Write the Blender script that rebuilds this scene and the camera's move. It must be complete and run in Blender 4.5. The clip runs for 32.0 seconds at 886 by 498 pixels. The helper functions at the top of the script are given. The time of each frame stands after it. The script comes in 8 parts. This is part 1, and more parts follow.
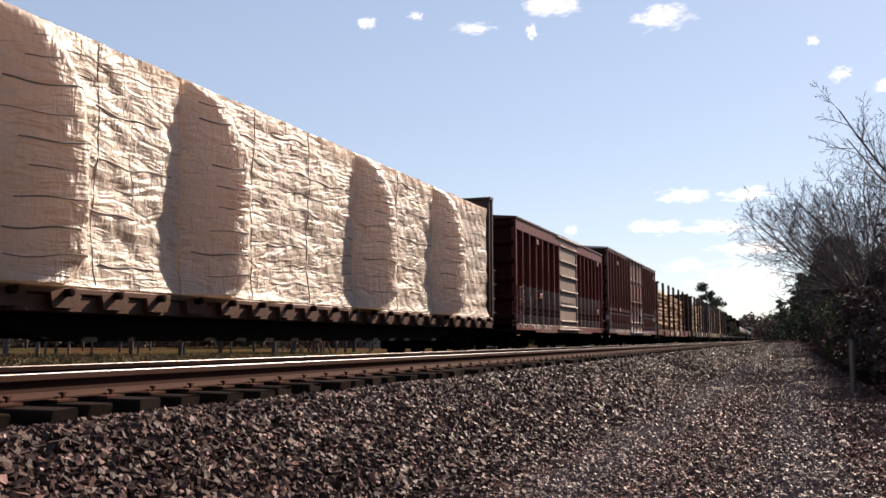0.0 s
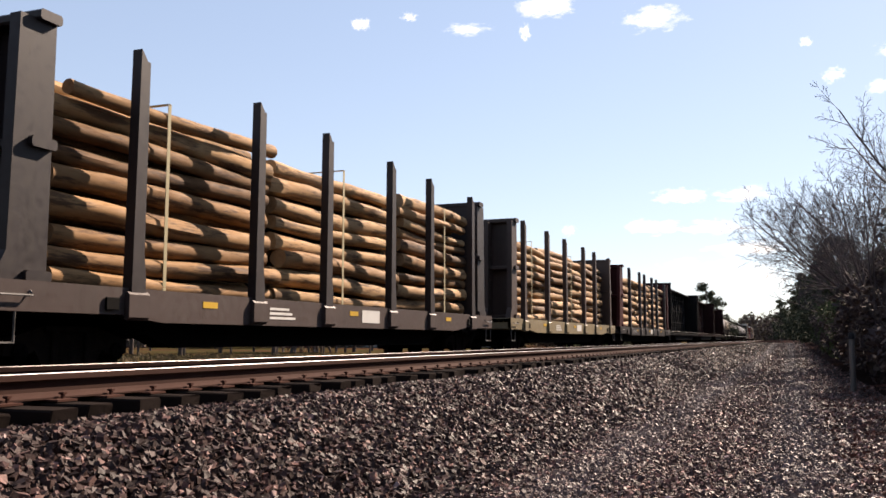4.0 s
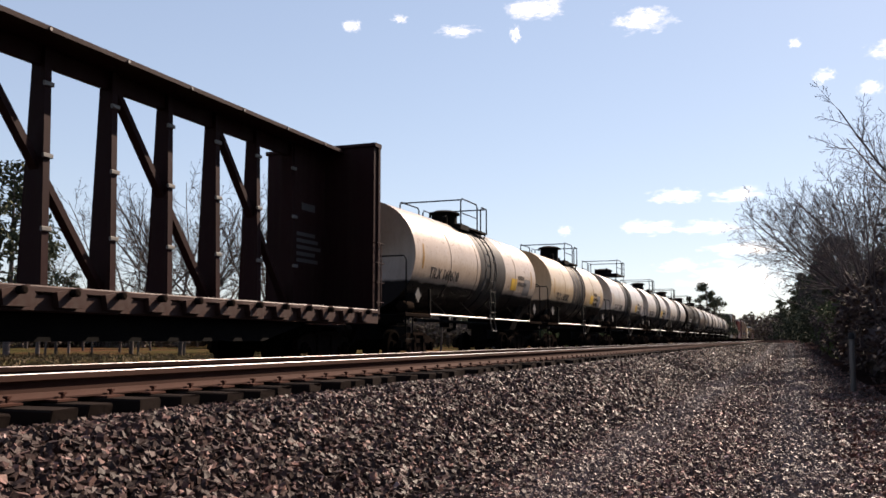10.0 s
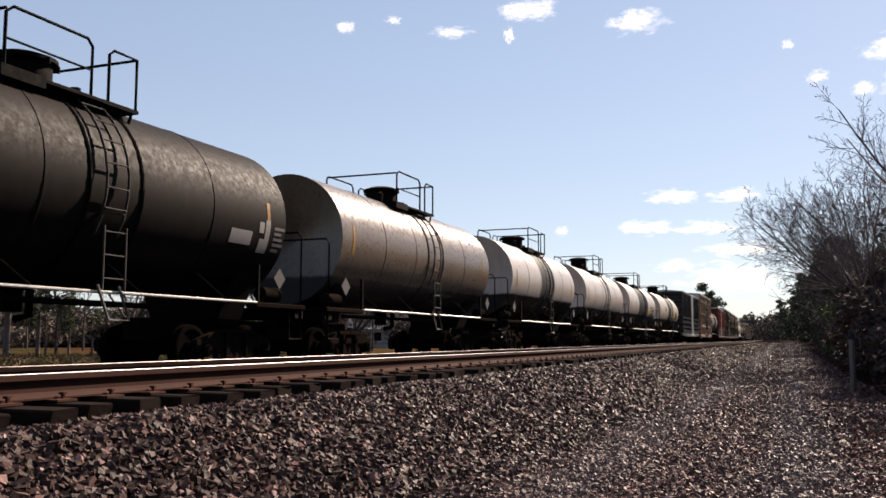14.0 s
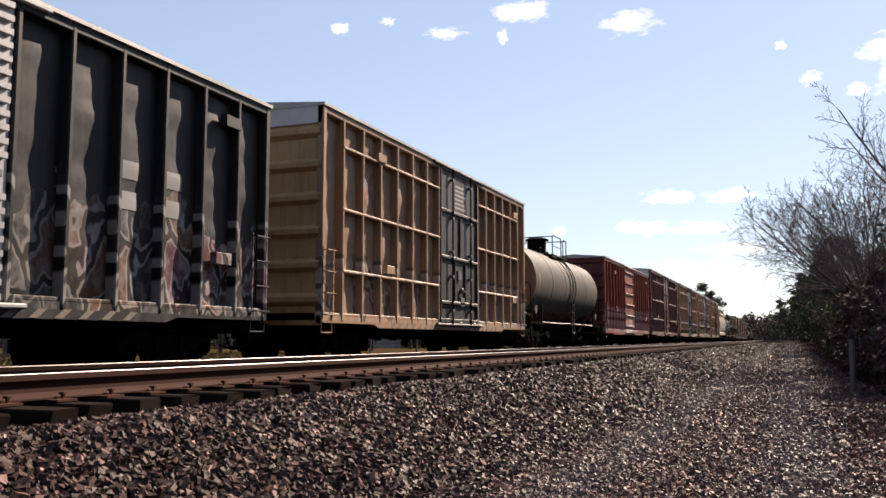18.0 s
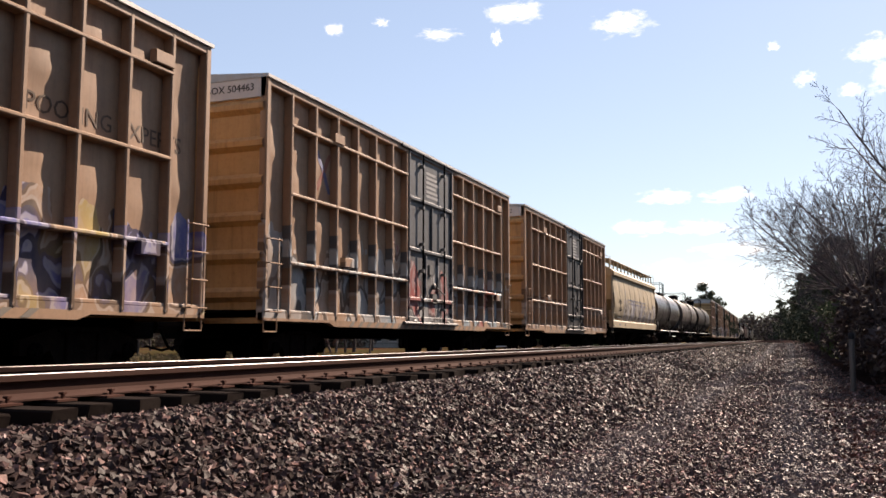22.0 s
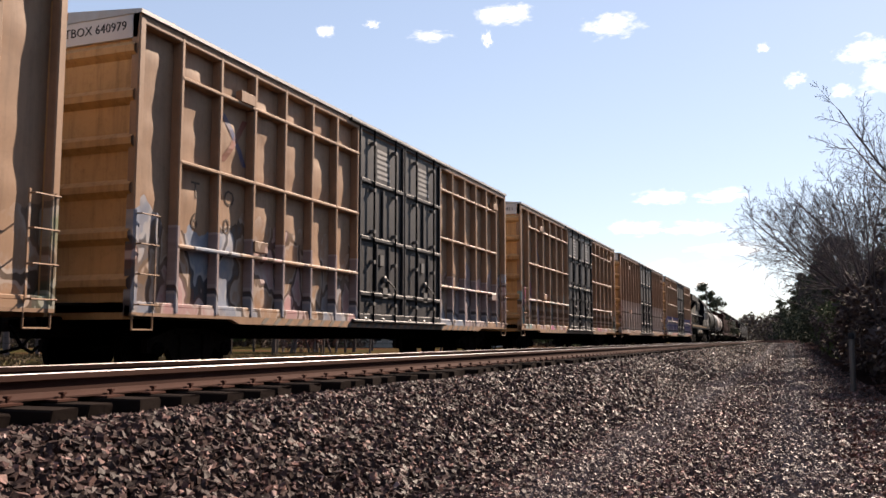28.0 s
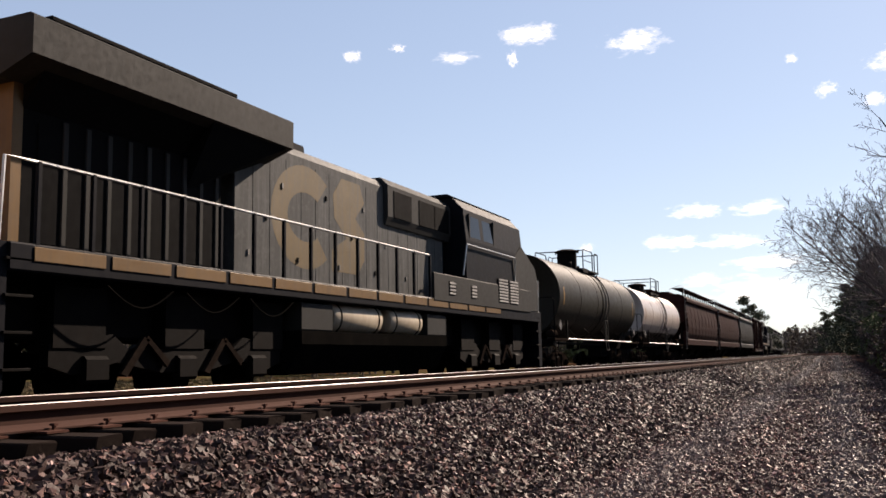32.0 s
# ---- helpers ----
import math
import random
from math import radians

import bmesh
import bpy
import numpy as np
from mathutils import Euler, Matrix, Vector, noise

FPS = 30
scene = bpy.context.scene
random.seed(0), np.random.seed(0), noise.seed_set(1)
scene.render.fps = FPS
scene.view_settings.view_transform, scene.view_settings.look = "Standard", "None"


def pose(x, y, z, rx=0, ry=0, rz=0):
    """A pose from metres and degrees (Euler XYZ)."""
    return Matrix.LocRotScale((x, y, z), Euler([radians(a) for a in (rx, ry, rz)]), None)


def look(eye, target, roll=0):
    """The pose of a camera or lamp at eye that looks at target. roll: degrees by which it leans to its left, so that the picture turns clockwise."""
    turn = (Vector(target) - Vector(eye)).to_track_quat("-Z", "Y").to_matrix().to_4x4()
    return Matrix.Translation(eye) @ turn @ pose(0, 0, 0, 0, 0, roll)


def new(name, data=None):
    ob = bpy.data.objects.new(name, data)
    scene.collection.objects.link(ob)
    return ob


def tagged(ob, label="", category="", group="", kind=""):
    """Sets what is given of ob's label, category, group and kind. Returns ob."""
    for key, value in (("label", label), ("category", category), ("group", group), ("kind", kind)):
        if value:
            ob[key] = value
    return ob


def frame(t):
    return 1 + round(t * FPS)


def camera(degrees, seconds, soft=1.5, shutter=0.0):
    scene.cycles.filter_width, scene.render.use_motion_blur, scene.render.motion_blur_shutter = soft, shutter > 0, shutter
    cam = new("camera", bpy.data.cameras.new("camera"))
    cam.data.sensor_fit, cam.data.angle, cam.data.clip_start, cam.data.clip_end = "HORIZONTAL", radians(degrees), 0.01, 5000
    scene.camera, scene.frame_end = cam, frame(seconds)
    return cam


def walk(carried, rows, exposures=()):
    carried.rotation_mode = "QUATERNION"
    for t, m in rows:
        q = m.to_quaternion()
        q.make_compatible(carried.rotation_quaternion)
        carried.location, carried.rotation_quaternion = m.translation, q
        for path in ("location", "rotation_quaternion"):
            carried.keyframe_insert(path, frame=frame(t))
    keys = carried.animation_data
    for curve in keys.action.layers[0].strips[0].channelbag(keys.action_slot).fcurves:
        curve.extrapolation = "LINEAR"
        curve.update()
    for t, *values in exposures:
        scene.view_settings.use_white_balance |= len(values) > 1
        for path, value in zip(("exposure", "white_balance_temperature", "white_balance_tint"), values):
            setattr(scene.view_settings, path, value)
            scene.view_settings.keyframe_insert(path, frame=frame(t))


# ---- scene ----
# The camera stands still beside the line and is only lifted off its stand in the last second.
EYE = (0.0, 0.0, 0.61)
REST = pose(*EYE, 90 + 5.82, 0, 21.26)
cam = camera(53.08, 32.0, soft=1.6)


def tilted(pitch, yaw, roll):
    return REST @ Matrix.Rotation(radians(math.hypot(pitch, yaw, roll)), 4, Vector((pitch, yaw, roll)))


walk(cam, [
    (0.0, REST), (29.0, REST), (30.5, tilted(0.005, 0.03, -0.02)), (31.0, tilted(0.032, 0.153, -0.096)),
    (31.3, tilted(0.3, 0.22, -0.16)), (31.5, tilted(0.616, 0.334, -0.274)), (31.6, tilted(0.79, 0.63, -0.45)),
    (31.8, tilted(1.02, 1.25, -0.85)), (32.0, tilted(1.263, 2.352, -1.384)),
], [(t, 1.35 + e, 7700, 20) for t, e in (
    (0.0, -0.08), (1.0, 0.06), (6.0, 0.12), (7.0, 0.1), (10.0, -0.05), (12.0, -0.2), (14.0, -0.14), (17.0, -0.18), (18.0, 0.06), (20.0, 0.1), (23.0, 0.1), (24.0, -0.1), (25.0, -0.2), (28.0, 0.1), (30.0, 0.12), (31.0, 0.08), (32.0, -0.06))])

# Light: a clear late-winter sky, the sun ahead and a little to the right, 36 degrees up; the white balance leans warm.
SUN_EL, SUN_AZ = 36.0, 20.0
sky_world = bpy.data.worlds.new("sky")
scene.world = sky_world
sky_world.use_nodes = True
wn = sky_world.node_tree.nodes
sky = wn.new("ShaderNodeTexSky")
sky.sky_type = "NISHITA"
sky.sun_disc = False
sky.sun_elevation, sky.sun_rotation = radians(SUN_EL), radians(SUN_AZ)
sky.air_density, sky.dust_density, sky.ozone_density = 1.0, 0.15, 2.0
even = wn.new("ShaderNodeGamma")
even.inputs[1].default_value = 0.54
sky_world.node_tree.links.new(sky.outputs[0], even.inputs[0])
tint = wn.new("ShaderNodeMix")
tint.data_type, tint.blend_type = "RGBA", "MULTIPLY"
tint.inputs[0].default_value, tint.inputs[7].default_value = 1.0, (0.81, 0.957, 1.135, 1)
sky_world.node_tree.links.new(even.outputs[0], tint.inputs[6])
sky_world.node_tree.links.new(tint.outputs[2], wn["Background"].inputs[0])
wn["Background"].inputs[1].default_value = 0.13
sun_data = bpy.data.lights.new("sun", "SUN")
sun_data.energy, sun_data.angle, sun_data.color = 5.0, radians(0.5), (1.0, 0.94, 0.85)
sun = new("sun", sun_data)
TO_SUN = Vector((math.sin(radians(SUN_AZ)) * math.cos(radians(SUN_EL)), math.cos(radians(SUN_AZ)) * math.cos(radians(SUN_EL)), math.sin(radians(SUN_EL))))
sun.matrix_world = look(TO_SUN * 60, (0, 0, 0))

# Plan, in metres: z = 0 is the rail top of the far track, on which the train runs.
FAR_X, NEAR_X = -10.4, -5.81
NEAR_Z = 0.368
GAUGE = 0.7525
SPEED = 20.708
BEND_Y, BEND_R, BEND_A = 90.0, 2500.0, 0.021


def track_at(s):
    """Offset to the left and heading of the line at s metres along it."""
    if s <= BEND_Y:
        return 0.0, s, 0.0
    a = min((s - BEND_Y) / BEND_R, BEND_A)
    x, y = -BEND_R * (1 - math.cos(a)), BEND_Y + BEND_R * math.sin(a)
    rest = s - BEND_Y - a * BEND_R
    return x - rest * math.sin(a), y + rest * math.cos(a), a


def car_pose(s, z=0.0, rx=0.0):
    dx, y, a = track_at(s - 3.42)
    return pose(FAR_X + dx, y, z, rx, 0, math.degrees(a))


# ---------------------------------------------------------------- mesh helpers
class Form:
    """Collects vertices and faces for one mesh."""

    def __init__(self):
        self.v, self.f = [], []

    def add(self, verts, faces):
        n = len(self.v)
        self.v.extend(verts)
        self.f.extend([tuple(n + i for i in f) for f in faces])
        return self

    def box(self, x0, x1, y0, y1, z0, z1):
        x0, x1, y0, y1, z0, z1 = min(x0, x1), max(x0, x1), min(y0, y1), max(y0, y1), min(z0, z1), max(z0, z1)
        return self.add([(x0, y0, z0), (x1, y0, z0), (x1, y1, z0), (x0, y1, z0), (x0, y0, z1), (x1, y0, z1), (x1, y1, z1), (x0, y1, z1)],
                        [(3, 2, 1, 0), (4, 5, 6, 7), (0, 1, 5, 4), (1, 2, 6, 5), (2, 3, 7, 6), (3, 0, 4, 7)])

    def bar(self, x0, x1, y0, y1, z0, z1, c=0.01):
        """A box with its long edges chamfered."""
        d = (x1 - x0, y1 - y0, z1 - z0)
        k = d.index(max(d))
        lo, hi = (x0, y0, z0), (x1, y1, z1)
        a, b = [i for i in range(3) if i != k]
        c = min(c, 0.45 * d[a], 0.45 * d[b])
        ring = [(lo[a] + c, lo[b]), (hi[a] - c, lo[b]), (hi[a], lo[b] + c), (hi[a], hi[b] - c), (hi[a] - c, hi[b]), (lo[a] + c, hi[b]), (lo[a], hi[b] - c), (lo[a], lo[b] + c)]
        vs = []
        for e in (lo[k], hi[k]):
            for p, q in ring:
                w = [0, 0, 0]
                w[k], w[a], w[b] = e, p, q
                vs.append(tuple(w))
        fs = [(i, (i + 1) % 8, 8 + (i + 1) % 8, 8 + i) for i in range(8)] + [tuple(range(7, -1, -1)), tuple(range(8, 16))]
        if k == 1:
            fs = [f[::-1] for f in fs]
        return self.add(vs, fs)

    def tube(self, pts, r, n=8, caps=True, r1=None):
        pts = [Vector(p) for p in pts]
        vs, m = [], len(pts)
        up = Vector((0.31, 0.2, 0.93))
        for i, p in enumerate(pts):
            d = (pts[min(i + 1, m - 1)] - pts[max(i - 1, 0)]).normalized()
            if abs(d.dot(up)) > 0.95:
                up = Vector((0.9, 0.1, 0.2))
            a = d.cross(up).normalized()
            b = d.cross(a)
            rr = r if r1 is None else r + (r1 - r) * i / max(1, m - 1)
            for j in range(n):
                t = 2 * math.pi * j / n
                vs.append(tuple(p + rr * (math.cos(t) * a + math.sin(t) * b)))
        fs = [(i * n + j, i * n + (j + 1) % n, (i + 1) * n + (j + 1) % n, (i + 1) * n + j) for i in range(m - 1) for j in range(n)]
        if caps:
            fs += [tuple(range(n - 1, -1, -1)), tuple((m - 1) * n + j for j in range(n))]
        return self.add(vs, fs)

    def lathe(self, profile, axis="y", n=32, origin=(0, 0, 0)):
        """profile: (along, radius) pairs, turned about an axis through origin."""
        ox, oy, oz = origin
        vs, m = [], len(profile)
        for h, r in profile:
            for j in range(n):
                t = 2 * math.pi * j / n
                c, s = r * math.cos(t), r * math.sin(t)
                vs.append({"y": (ox + c, oy + h, oz + s), "x": (ox + h, oy + c, oz + s), "z": (ox + c, oy + s, oz + h)}[axis])
        fs = [(i * n + j, i * n + (j + 1) % n, (i + 1) * n + (j + 1) % n, (i + 1) * n + j) for i in range(m - 1) for j in range(n)]
        if axis == "y":
            fs = [f[::-1] for f in fs]
        fs.append(tuple(range(n)))
        fs.append(tuple((m - 1) * n + j for j in range(n)))
        return self.add(vs, fs)

    def prism(self, outline, x0, x1):
        """An outline in the y-z plane, drawn out along x."""
        n = len(outline)
        vs = [(x0, y, z) for y, z in outline] + [(x1, y, z) for y, z in outline]
        fs = [(i, (i + 1) % n, n + (i + 1) % n, n + i) for i in range(n)] + [tuple(range(n - 1, -1, -1)), tuple(range(n, 2 * n))]
        return self.add(vs, fs)

    def prism_y(self, outline, y0, y1):
        """An outline in the x-z plane, drawn out along y."""
        n = len(outline)
        vs = [(x, y0, z) for x, z in outline] + [(x, y1, z) for x, z in outline]
        fs = [(i, (i + 1) % n, n + (i + 1) % n, n + i) for i in range(n)] + [tuple(range(n - 1, -1, -1)), tuple(range(n, 2 * n))]
        return self.add(vs, fs)

    def grid(self, fn, nu, nv):
        vs = [fn(i / nu, j / nv) for i in range(nu + 1) for j in range(nv + 1)]
        fs = [(i * (nv + 1) + j, (i + 1) * (nv + 1) + j, (i + 1) * (nv + 1) + j + 1, i * (nv + 1) + j + 1) for i in range(nu) for j in range(nv)]
        return self.add(vs, fs)

    def mesh(self, name, mat=None, smooth=0, fix=True):
        me = bpy.data.meshes.new(name)
        me.from_pydata(self.v, [], self.f)
        if fix:
            b = bmesh.new()
            b.from_mesh(me)
            bmesh.ops.recalc_face_normals(b, faces=b.faces)
            b.to_mesh(me)
            b.free()
        if smooth:
            me.shade_smooth()
            me.set_sharp_from_angle(angle=radians(smooth))
        if mat:
            me.materials.append(mat)
        return me


CACHE = {}


def part(name, form, mat, parent, label="", smooth=0, at=None, fix=True):
    """Links a Form (or a finished mesh) as one mesh object under a thing or a part."""
    me = form.mesh(name, mat, smooth, fix) if isinstance(form, Form) else form
    ob = new(name, me)
    ob.parent = parent
    if at is not None:
        ob.matrix_basis = at
    if label:
        ob["label"] = label
    return ob


def shared(key, mat, make, smooth=0):
    """One mesh for all alike parts."""
    k = (key, mat.name)
    if k not in CACHE:
        CACHE[k] = make().mesh(key, mat, smooth)
    return CACHE[k]


def holder(name, label, category, group=""):
    return tagged(new(name), label, category, group)


def lettering(name, text, size, mat, parent, at, flat=0.004):
    """Solid letters with the built-in font, facing +z of the pose at."""
    cu = bpy.data.curves.new(name, "FONT")
    cu.body, cu.size, cu.extrude, cu.resolution_u = text, size, flat, 2
    tmp = bpy.data.objects.new(name, cu)
    scene.collection.objects.link(tmp)
    bpy.context.view_layer.update()
    me = bpy.data.meshes.new_from_object(tmp)
    bpy.data.objects.remove(tmp)
    bpy.data.curves.remove(cu)
    me.materials.clear()
    me.materials.append(mat)
    ob = new(name, me)
    ob.parent = parent
    ob.matrix_basis = at
    return ob


SIDE_TEXT = Matrix(((0, 0, 1, 0), (1, 0, 0, 0), (0, 1, 0, 0), (0, 0, 0, 1)))
END_TEXT = Matrix(((1, 0, 0, 0), (0, 0, -1, 0), (0, 1, 0, 0), (0, 0, 0, 1)))


def on_side(x, y, z):
    return Matrix.Translation((x, y, z)) @ SIDE_TEXT


def on_end(x, y, z):
    return Matrix.Translation((x, y, z)) @ END_TEXT


# ---------------------------------------------------------------- materials
def mat_base(name):
    m = bpy.data.materials.new(name)
    m.use_nodes = True
    nt = m.node_tree
    return m, nt, nt.nodes["Principled BSDF"]


def tex_noise(nt, vec, scale, detail=4, rough=0.6):
    n = nt.nodes.new("ShaderNodeTexNoise")
    n.inputs["Scale"].default_value, n.inputs["Detail"].default_value, n.inputs["Roughness"].default_value = scale, detail, rough
    nt.links.new(vec, n.inputs["Vector"])
    return n.outputs["Fac"]


def ramp(nt, fac, stops, mode="LINEAR"):
    r = nt.nodes.new("ShaderNodeValToRGB")
    r.color_ramp.interpolation = mode
    el = r.color_ramp.elements
    while len(el) < len(stops):
        el.new(0.5)
    for e, (p, c) in zip(el, stops):
        e.position = p
        e.color = (*c, 1) if len(c) == 3 else c
    nt.links.new(fac, r.inputs[0])
    return r.outputs[0]


def blend(nt, fac, a, b, mode="MIX"):
    m = nt.nodes.new("ShaderNodeMix")
    m.data_type, m.blend_type = "RGBA", mode
    for sock, val in ((m.inputs[0], fac), (m.inputs[6], a), (m.inputs[7], b)):
        if hasattr(val, "is_linked"):
            nt.links.new(val, sock)
        elif isinstance(val, (int, float)):
            sock.default_value = val
        else:
            sock.default_value = (*val, 1)
    return m.outputs[2]


def math_node(nt, op, a, b=None):
    m = nt.nodes.new("ShaderNodeMath")
    m.operation = op
    for sock, val in zip(m.inputs, (a, b)):
        if val is None:
            continue
        if hasattr(val, "is_linked"):
            nt.links.new(val, sock)
        else:
            sock.default_value = val
    return m.outputs[0]


def mapped(nt, scale=(1, 1, 1), shift=(0, 0, 0), src="Object"):
    tc = nt.nodes.new("ShaderNodeTexCoord")
    mp = nt.nodes.new("ShaderNodeMapping")
    mp.inputs["Scale"].default_value, mp.inputs["Location"].default_value = scale, shift
    nt.links.new(tc.outputs[src], mp.inputs[0])
    return mp.outputs[0]


def add_bump(nt, bsdf, height, strength, dist=0.02):
    b = nt.nodes.new("ShaderNodeBump")
    b.inputs["Strength"].default_value, b.inputs["Distance"].default_value = strength, dist
    nt.links.new(height, b.inputs["Height"])
    nt.links.new(b.outputs[0], bsdf.inputs["Normal"])


def scale_col(c, k):
    return tuple(min(1.0, x * k) for x in c)


def paint(name, col, rough=0.5, metal=0.0, dirt=(0.03, 0.024, 0.018), worn=0.35, streak=True, fine=9.0, bump=0.06, shift=0.0, gloss=0.16):
    """Weathered paint or metal: large blotches, downward streaks of dirt and fine grain."""
    m, nt, bs = mat_base(name)
    v1 = mapped(nt, (1, 1, 1), (shift, shift * 2, 0))
    v2 = mapped(nt, (2.2, 2.2, 0.16) if streak else (1, 1, 1), (shift, 0, 0))
    big = tex_noise(nt, v1, 0.55, 5, 0.65)
    run = tex_noise(nt, v2, 2.4, 5, 0.7)
    grain = tex_noise(nt, v1, fine, 6, 0.7)
    base = blend(nt, ramp(nt, big, [(0.3, (0, 0, 0)), (0.75, (1, 1, 1))]), scale_col(col, 0.62), scale_col(col, 0.9))
    base = blend(nt, math_node(nt, "MULTIPLY", ramp(nt, run, [(0.47, (0, 0, 0)), (0.75, (1, 1, 1))]), worn), base, dirt)
    base = blend(nt, math_node(nt, "MULTIPLY", ramp(nt, grain, [(0.5, (0, 0, 0)), (0.72, (1, 1, 1))]), worn * 0.5), base, scale_col(dirt, 1.3))
    nt.links.new(base, bs.inputs["Base Color"])
    nt.links.new(ramp(nt, grain, [(0.3, (max(0, rough - 0.12),) * 3), (0.7, (min(1, rough + 0.14),) * 3)]), bs.inputs["Roughness"])
    bs.inputs["Metallic"].default_value = metal
    bs.inputs["Specular IOR Level"].default_value = gloss
    add_bump(nt, bs, grain, bump)
    return m


def plain(name, col, rough=0.6, metal=0.0):
    return paint(name, col, rough, metal, scale_col(col, 0.55), 0.25, False, 14.0, 0.04)


def graffiti(name, col, palette, lo=1.0, hi=2.3, y0=-9, y1=9, seed=0.0, rough=0.5, dirt=(0.03, 0.022, 0.016), worn=0.35):
    """Weathered car paint with sprayed colours along its foot."""
    m = paint(name, col, rough, 0.0, dirt, worn, shift=seed)
    nt = m.node_tree
    bs = nt.nodes["Principled BSDF"]
    base = bs.inputs["Base Color"].links[0].from_socket
    tc = nt.nodes.new("ShaderNodeTexCoord")
    sp = nt.nodes.new("ShaderNodeSeparateXYZ")
    nt.links.new(tc.outputs["Object"], sp.inputs[0])
    v = mapped(nt, (0.0, 0.95, 0.62), (seed, seed * 1.7, seed))
    warp = nt.nodes.new("ShaderNodeTexNoise")
    warp.inputs["Scale"].default_value, warp.inputs["Detail"].default_value = 1.9, 2.0
    nt.links.new(v, warp.inputs["Vector"])
    off = nt.nodes.new("ShaderNodeVectorMath")
    off.operation = "MULTIPLY_ADD"
    off.inputs[1].default_value = (0.85, 0.85, 0.85)
    nt.links.new(warp.outputs["Color"], off.inputs[0])
    nt.links.new(v, off.inputs[2])
    cells = nt.nodes.new("ShaderNodeTexVoronoi")
    rim = nt.nodes.new("ShaderNodeTexVoronoi")
    rim.feature = "DISTANCE_TO_EDGE"
    for n in (cells, rim):
        n.inputs["Scale"].default_value = 1.35
        nt.links.new(off.outputs[0], n.inputs["Vector"])
    edge = tex_noise(nt, v, 1.7, 2, 0.5)
    top = math_node(nt, "ADD", sp.outputs[2], math_node(nt, "MULTIPLY", math_node(nt, "SUBTRACT", edge, 0.5), 2.2))
    mask = math_node(nt, "MULTIPLY", math_node(nt, "LESS_THAN", top, hi + 0.4), math_node(nt, "GREATER_THAN", sp.outputs[2], lo))
    mask = math_node(nt, "MULTIPLY", mask, math_node(nt, "MULTIPLY", math_node(nt, "GREATER_THAN", sp.outputs[1], y0), math_node(nt, "LESS_THAN", sp.outputs[1], y1)))
    pick = nt.nodes.new("ShaderNodeSeparateColor")
    nt.links.new(cells.outputs["Color"], pick.inputs[0])
    spray = ramp(nt, pick.outputs[0], [(i / len(palette), c) for i, c in enumerate(palette)], "CONSTANT")
    spray = blend(nt, ramp(nt, tex_noise(nt, v, 5.0, 3, 0.6), [(0.45, (0, 0, 0)), (0.7, (0.45, 0.45, 0.45))]), spray, (0.5, 0.47, 0.45))
    line = ramp(nt, rim.outputs["Distance"], [(0.0, (0.07, 0.07, 0.08)), (0.045, (0.07, 0.07, 0.08)), (0.06, (1, 1, 1)), (1.0, (1, 1, 1))])
    glow = ramp(nt, rim.outputs["Distance"], [(0.05, (0, 0, 0)), (0.065, (0.5, 0.5, 0.5)), (0.1, (0.5, 0.5, 0.5)), (0.12, (0, 0, 0))])
    spray = blend(nt, glow, spray, (0.48, 0.46, 0.44))
    spray = blend(nt, 0.85, spray, line, "MULTIPLY")
    spray = blend(nt, 0.45, spray, (0.6, 0.57, 0.55), "MULTIPLY")
    haze = ramp(nt, tex_noise(nt, v, 0.9, 4, 0.6), [(0.32, (0.3, 0.3, 0.3)), (0.55, (0.88, 0.88, 0.88))])
    fade = math_node(nt, "MULTIPLY", mask, haze)
    nt.links.new(blend(nt, fade, base, spray), bs.inputs["Base Color"])
    return m


M = {}
M["rail_top"] = plain("rail_head_steel", (0.15, 0.143, 0.14), 0.42, 1.0)
M["rail_dull"] = plain("dull_rail_head", (0.14, 0.12, 0.11), 0.4, 0.6)
M["placard"] = plain("faded_placard", (0.08, 0.076, 0.075), 0.6)
# Rail rust darkened to hold the shade on the rail's near side.
M["rail_shaded"] = paint("shaded_rail_rust", (0.03, 0.018, 0.016), 0.9, 0.0, (0.016, 0.01, 0.009), 0.5, False, 30, gloss=0.0)
M["rail_rust"] = paint("rail_rust", (0.06, 0.031, 0.025), 0.9, 0.0, (0.05, 0.027, 0.02), 0.5, False, 30, gloss=0.05)
M["plate"] = paint("tie_plate_rust", (0.08, 0.036, 0.027), 0.85, 0.0, (0.06, 0.03, 0.023), 0.5, False, 30, gloss=0.05)
M["tie"] = paint("creosoted_wood", (0.022, 0.016, 0.014), 0.95, 0.0, (0.012, 0.009, 0.008), 0.6, False, 22, 0.4, gloss=0.02)
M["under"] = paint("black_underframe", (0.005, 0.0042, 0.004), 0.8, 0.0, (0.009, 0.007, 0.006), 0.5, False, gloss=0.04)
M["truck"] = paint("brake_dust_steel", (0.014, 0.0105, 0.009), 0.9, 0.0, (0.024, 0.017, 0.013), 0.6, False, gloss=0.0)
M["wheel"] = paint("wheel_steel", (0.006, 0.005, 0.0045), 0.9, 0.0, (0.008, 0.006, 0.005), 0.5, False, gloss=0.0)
M["grey_steel"] = plain("worn_grey_steel", (0.17, 0.16, 0.15), 0.5, 0.4)
M["ladder_grey"] = plain("sooty_ladder_steel", (0.04, 0.036, 0.034), 0.8)
M["chrome"] = plain("bare_bright_metal", (0.62, 0.6, 0.57), 0.35, 0.8)
M["white"] = plain("white_stencil", (0.72, 0.7, 0.66), 0.6)
M["black"] = plain("black_stencil", (0.02, 0.02, 0.022), 0.6)
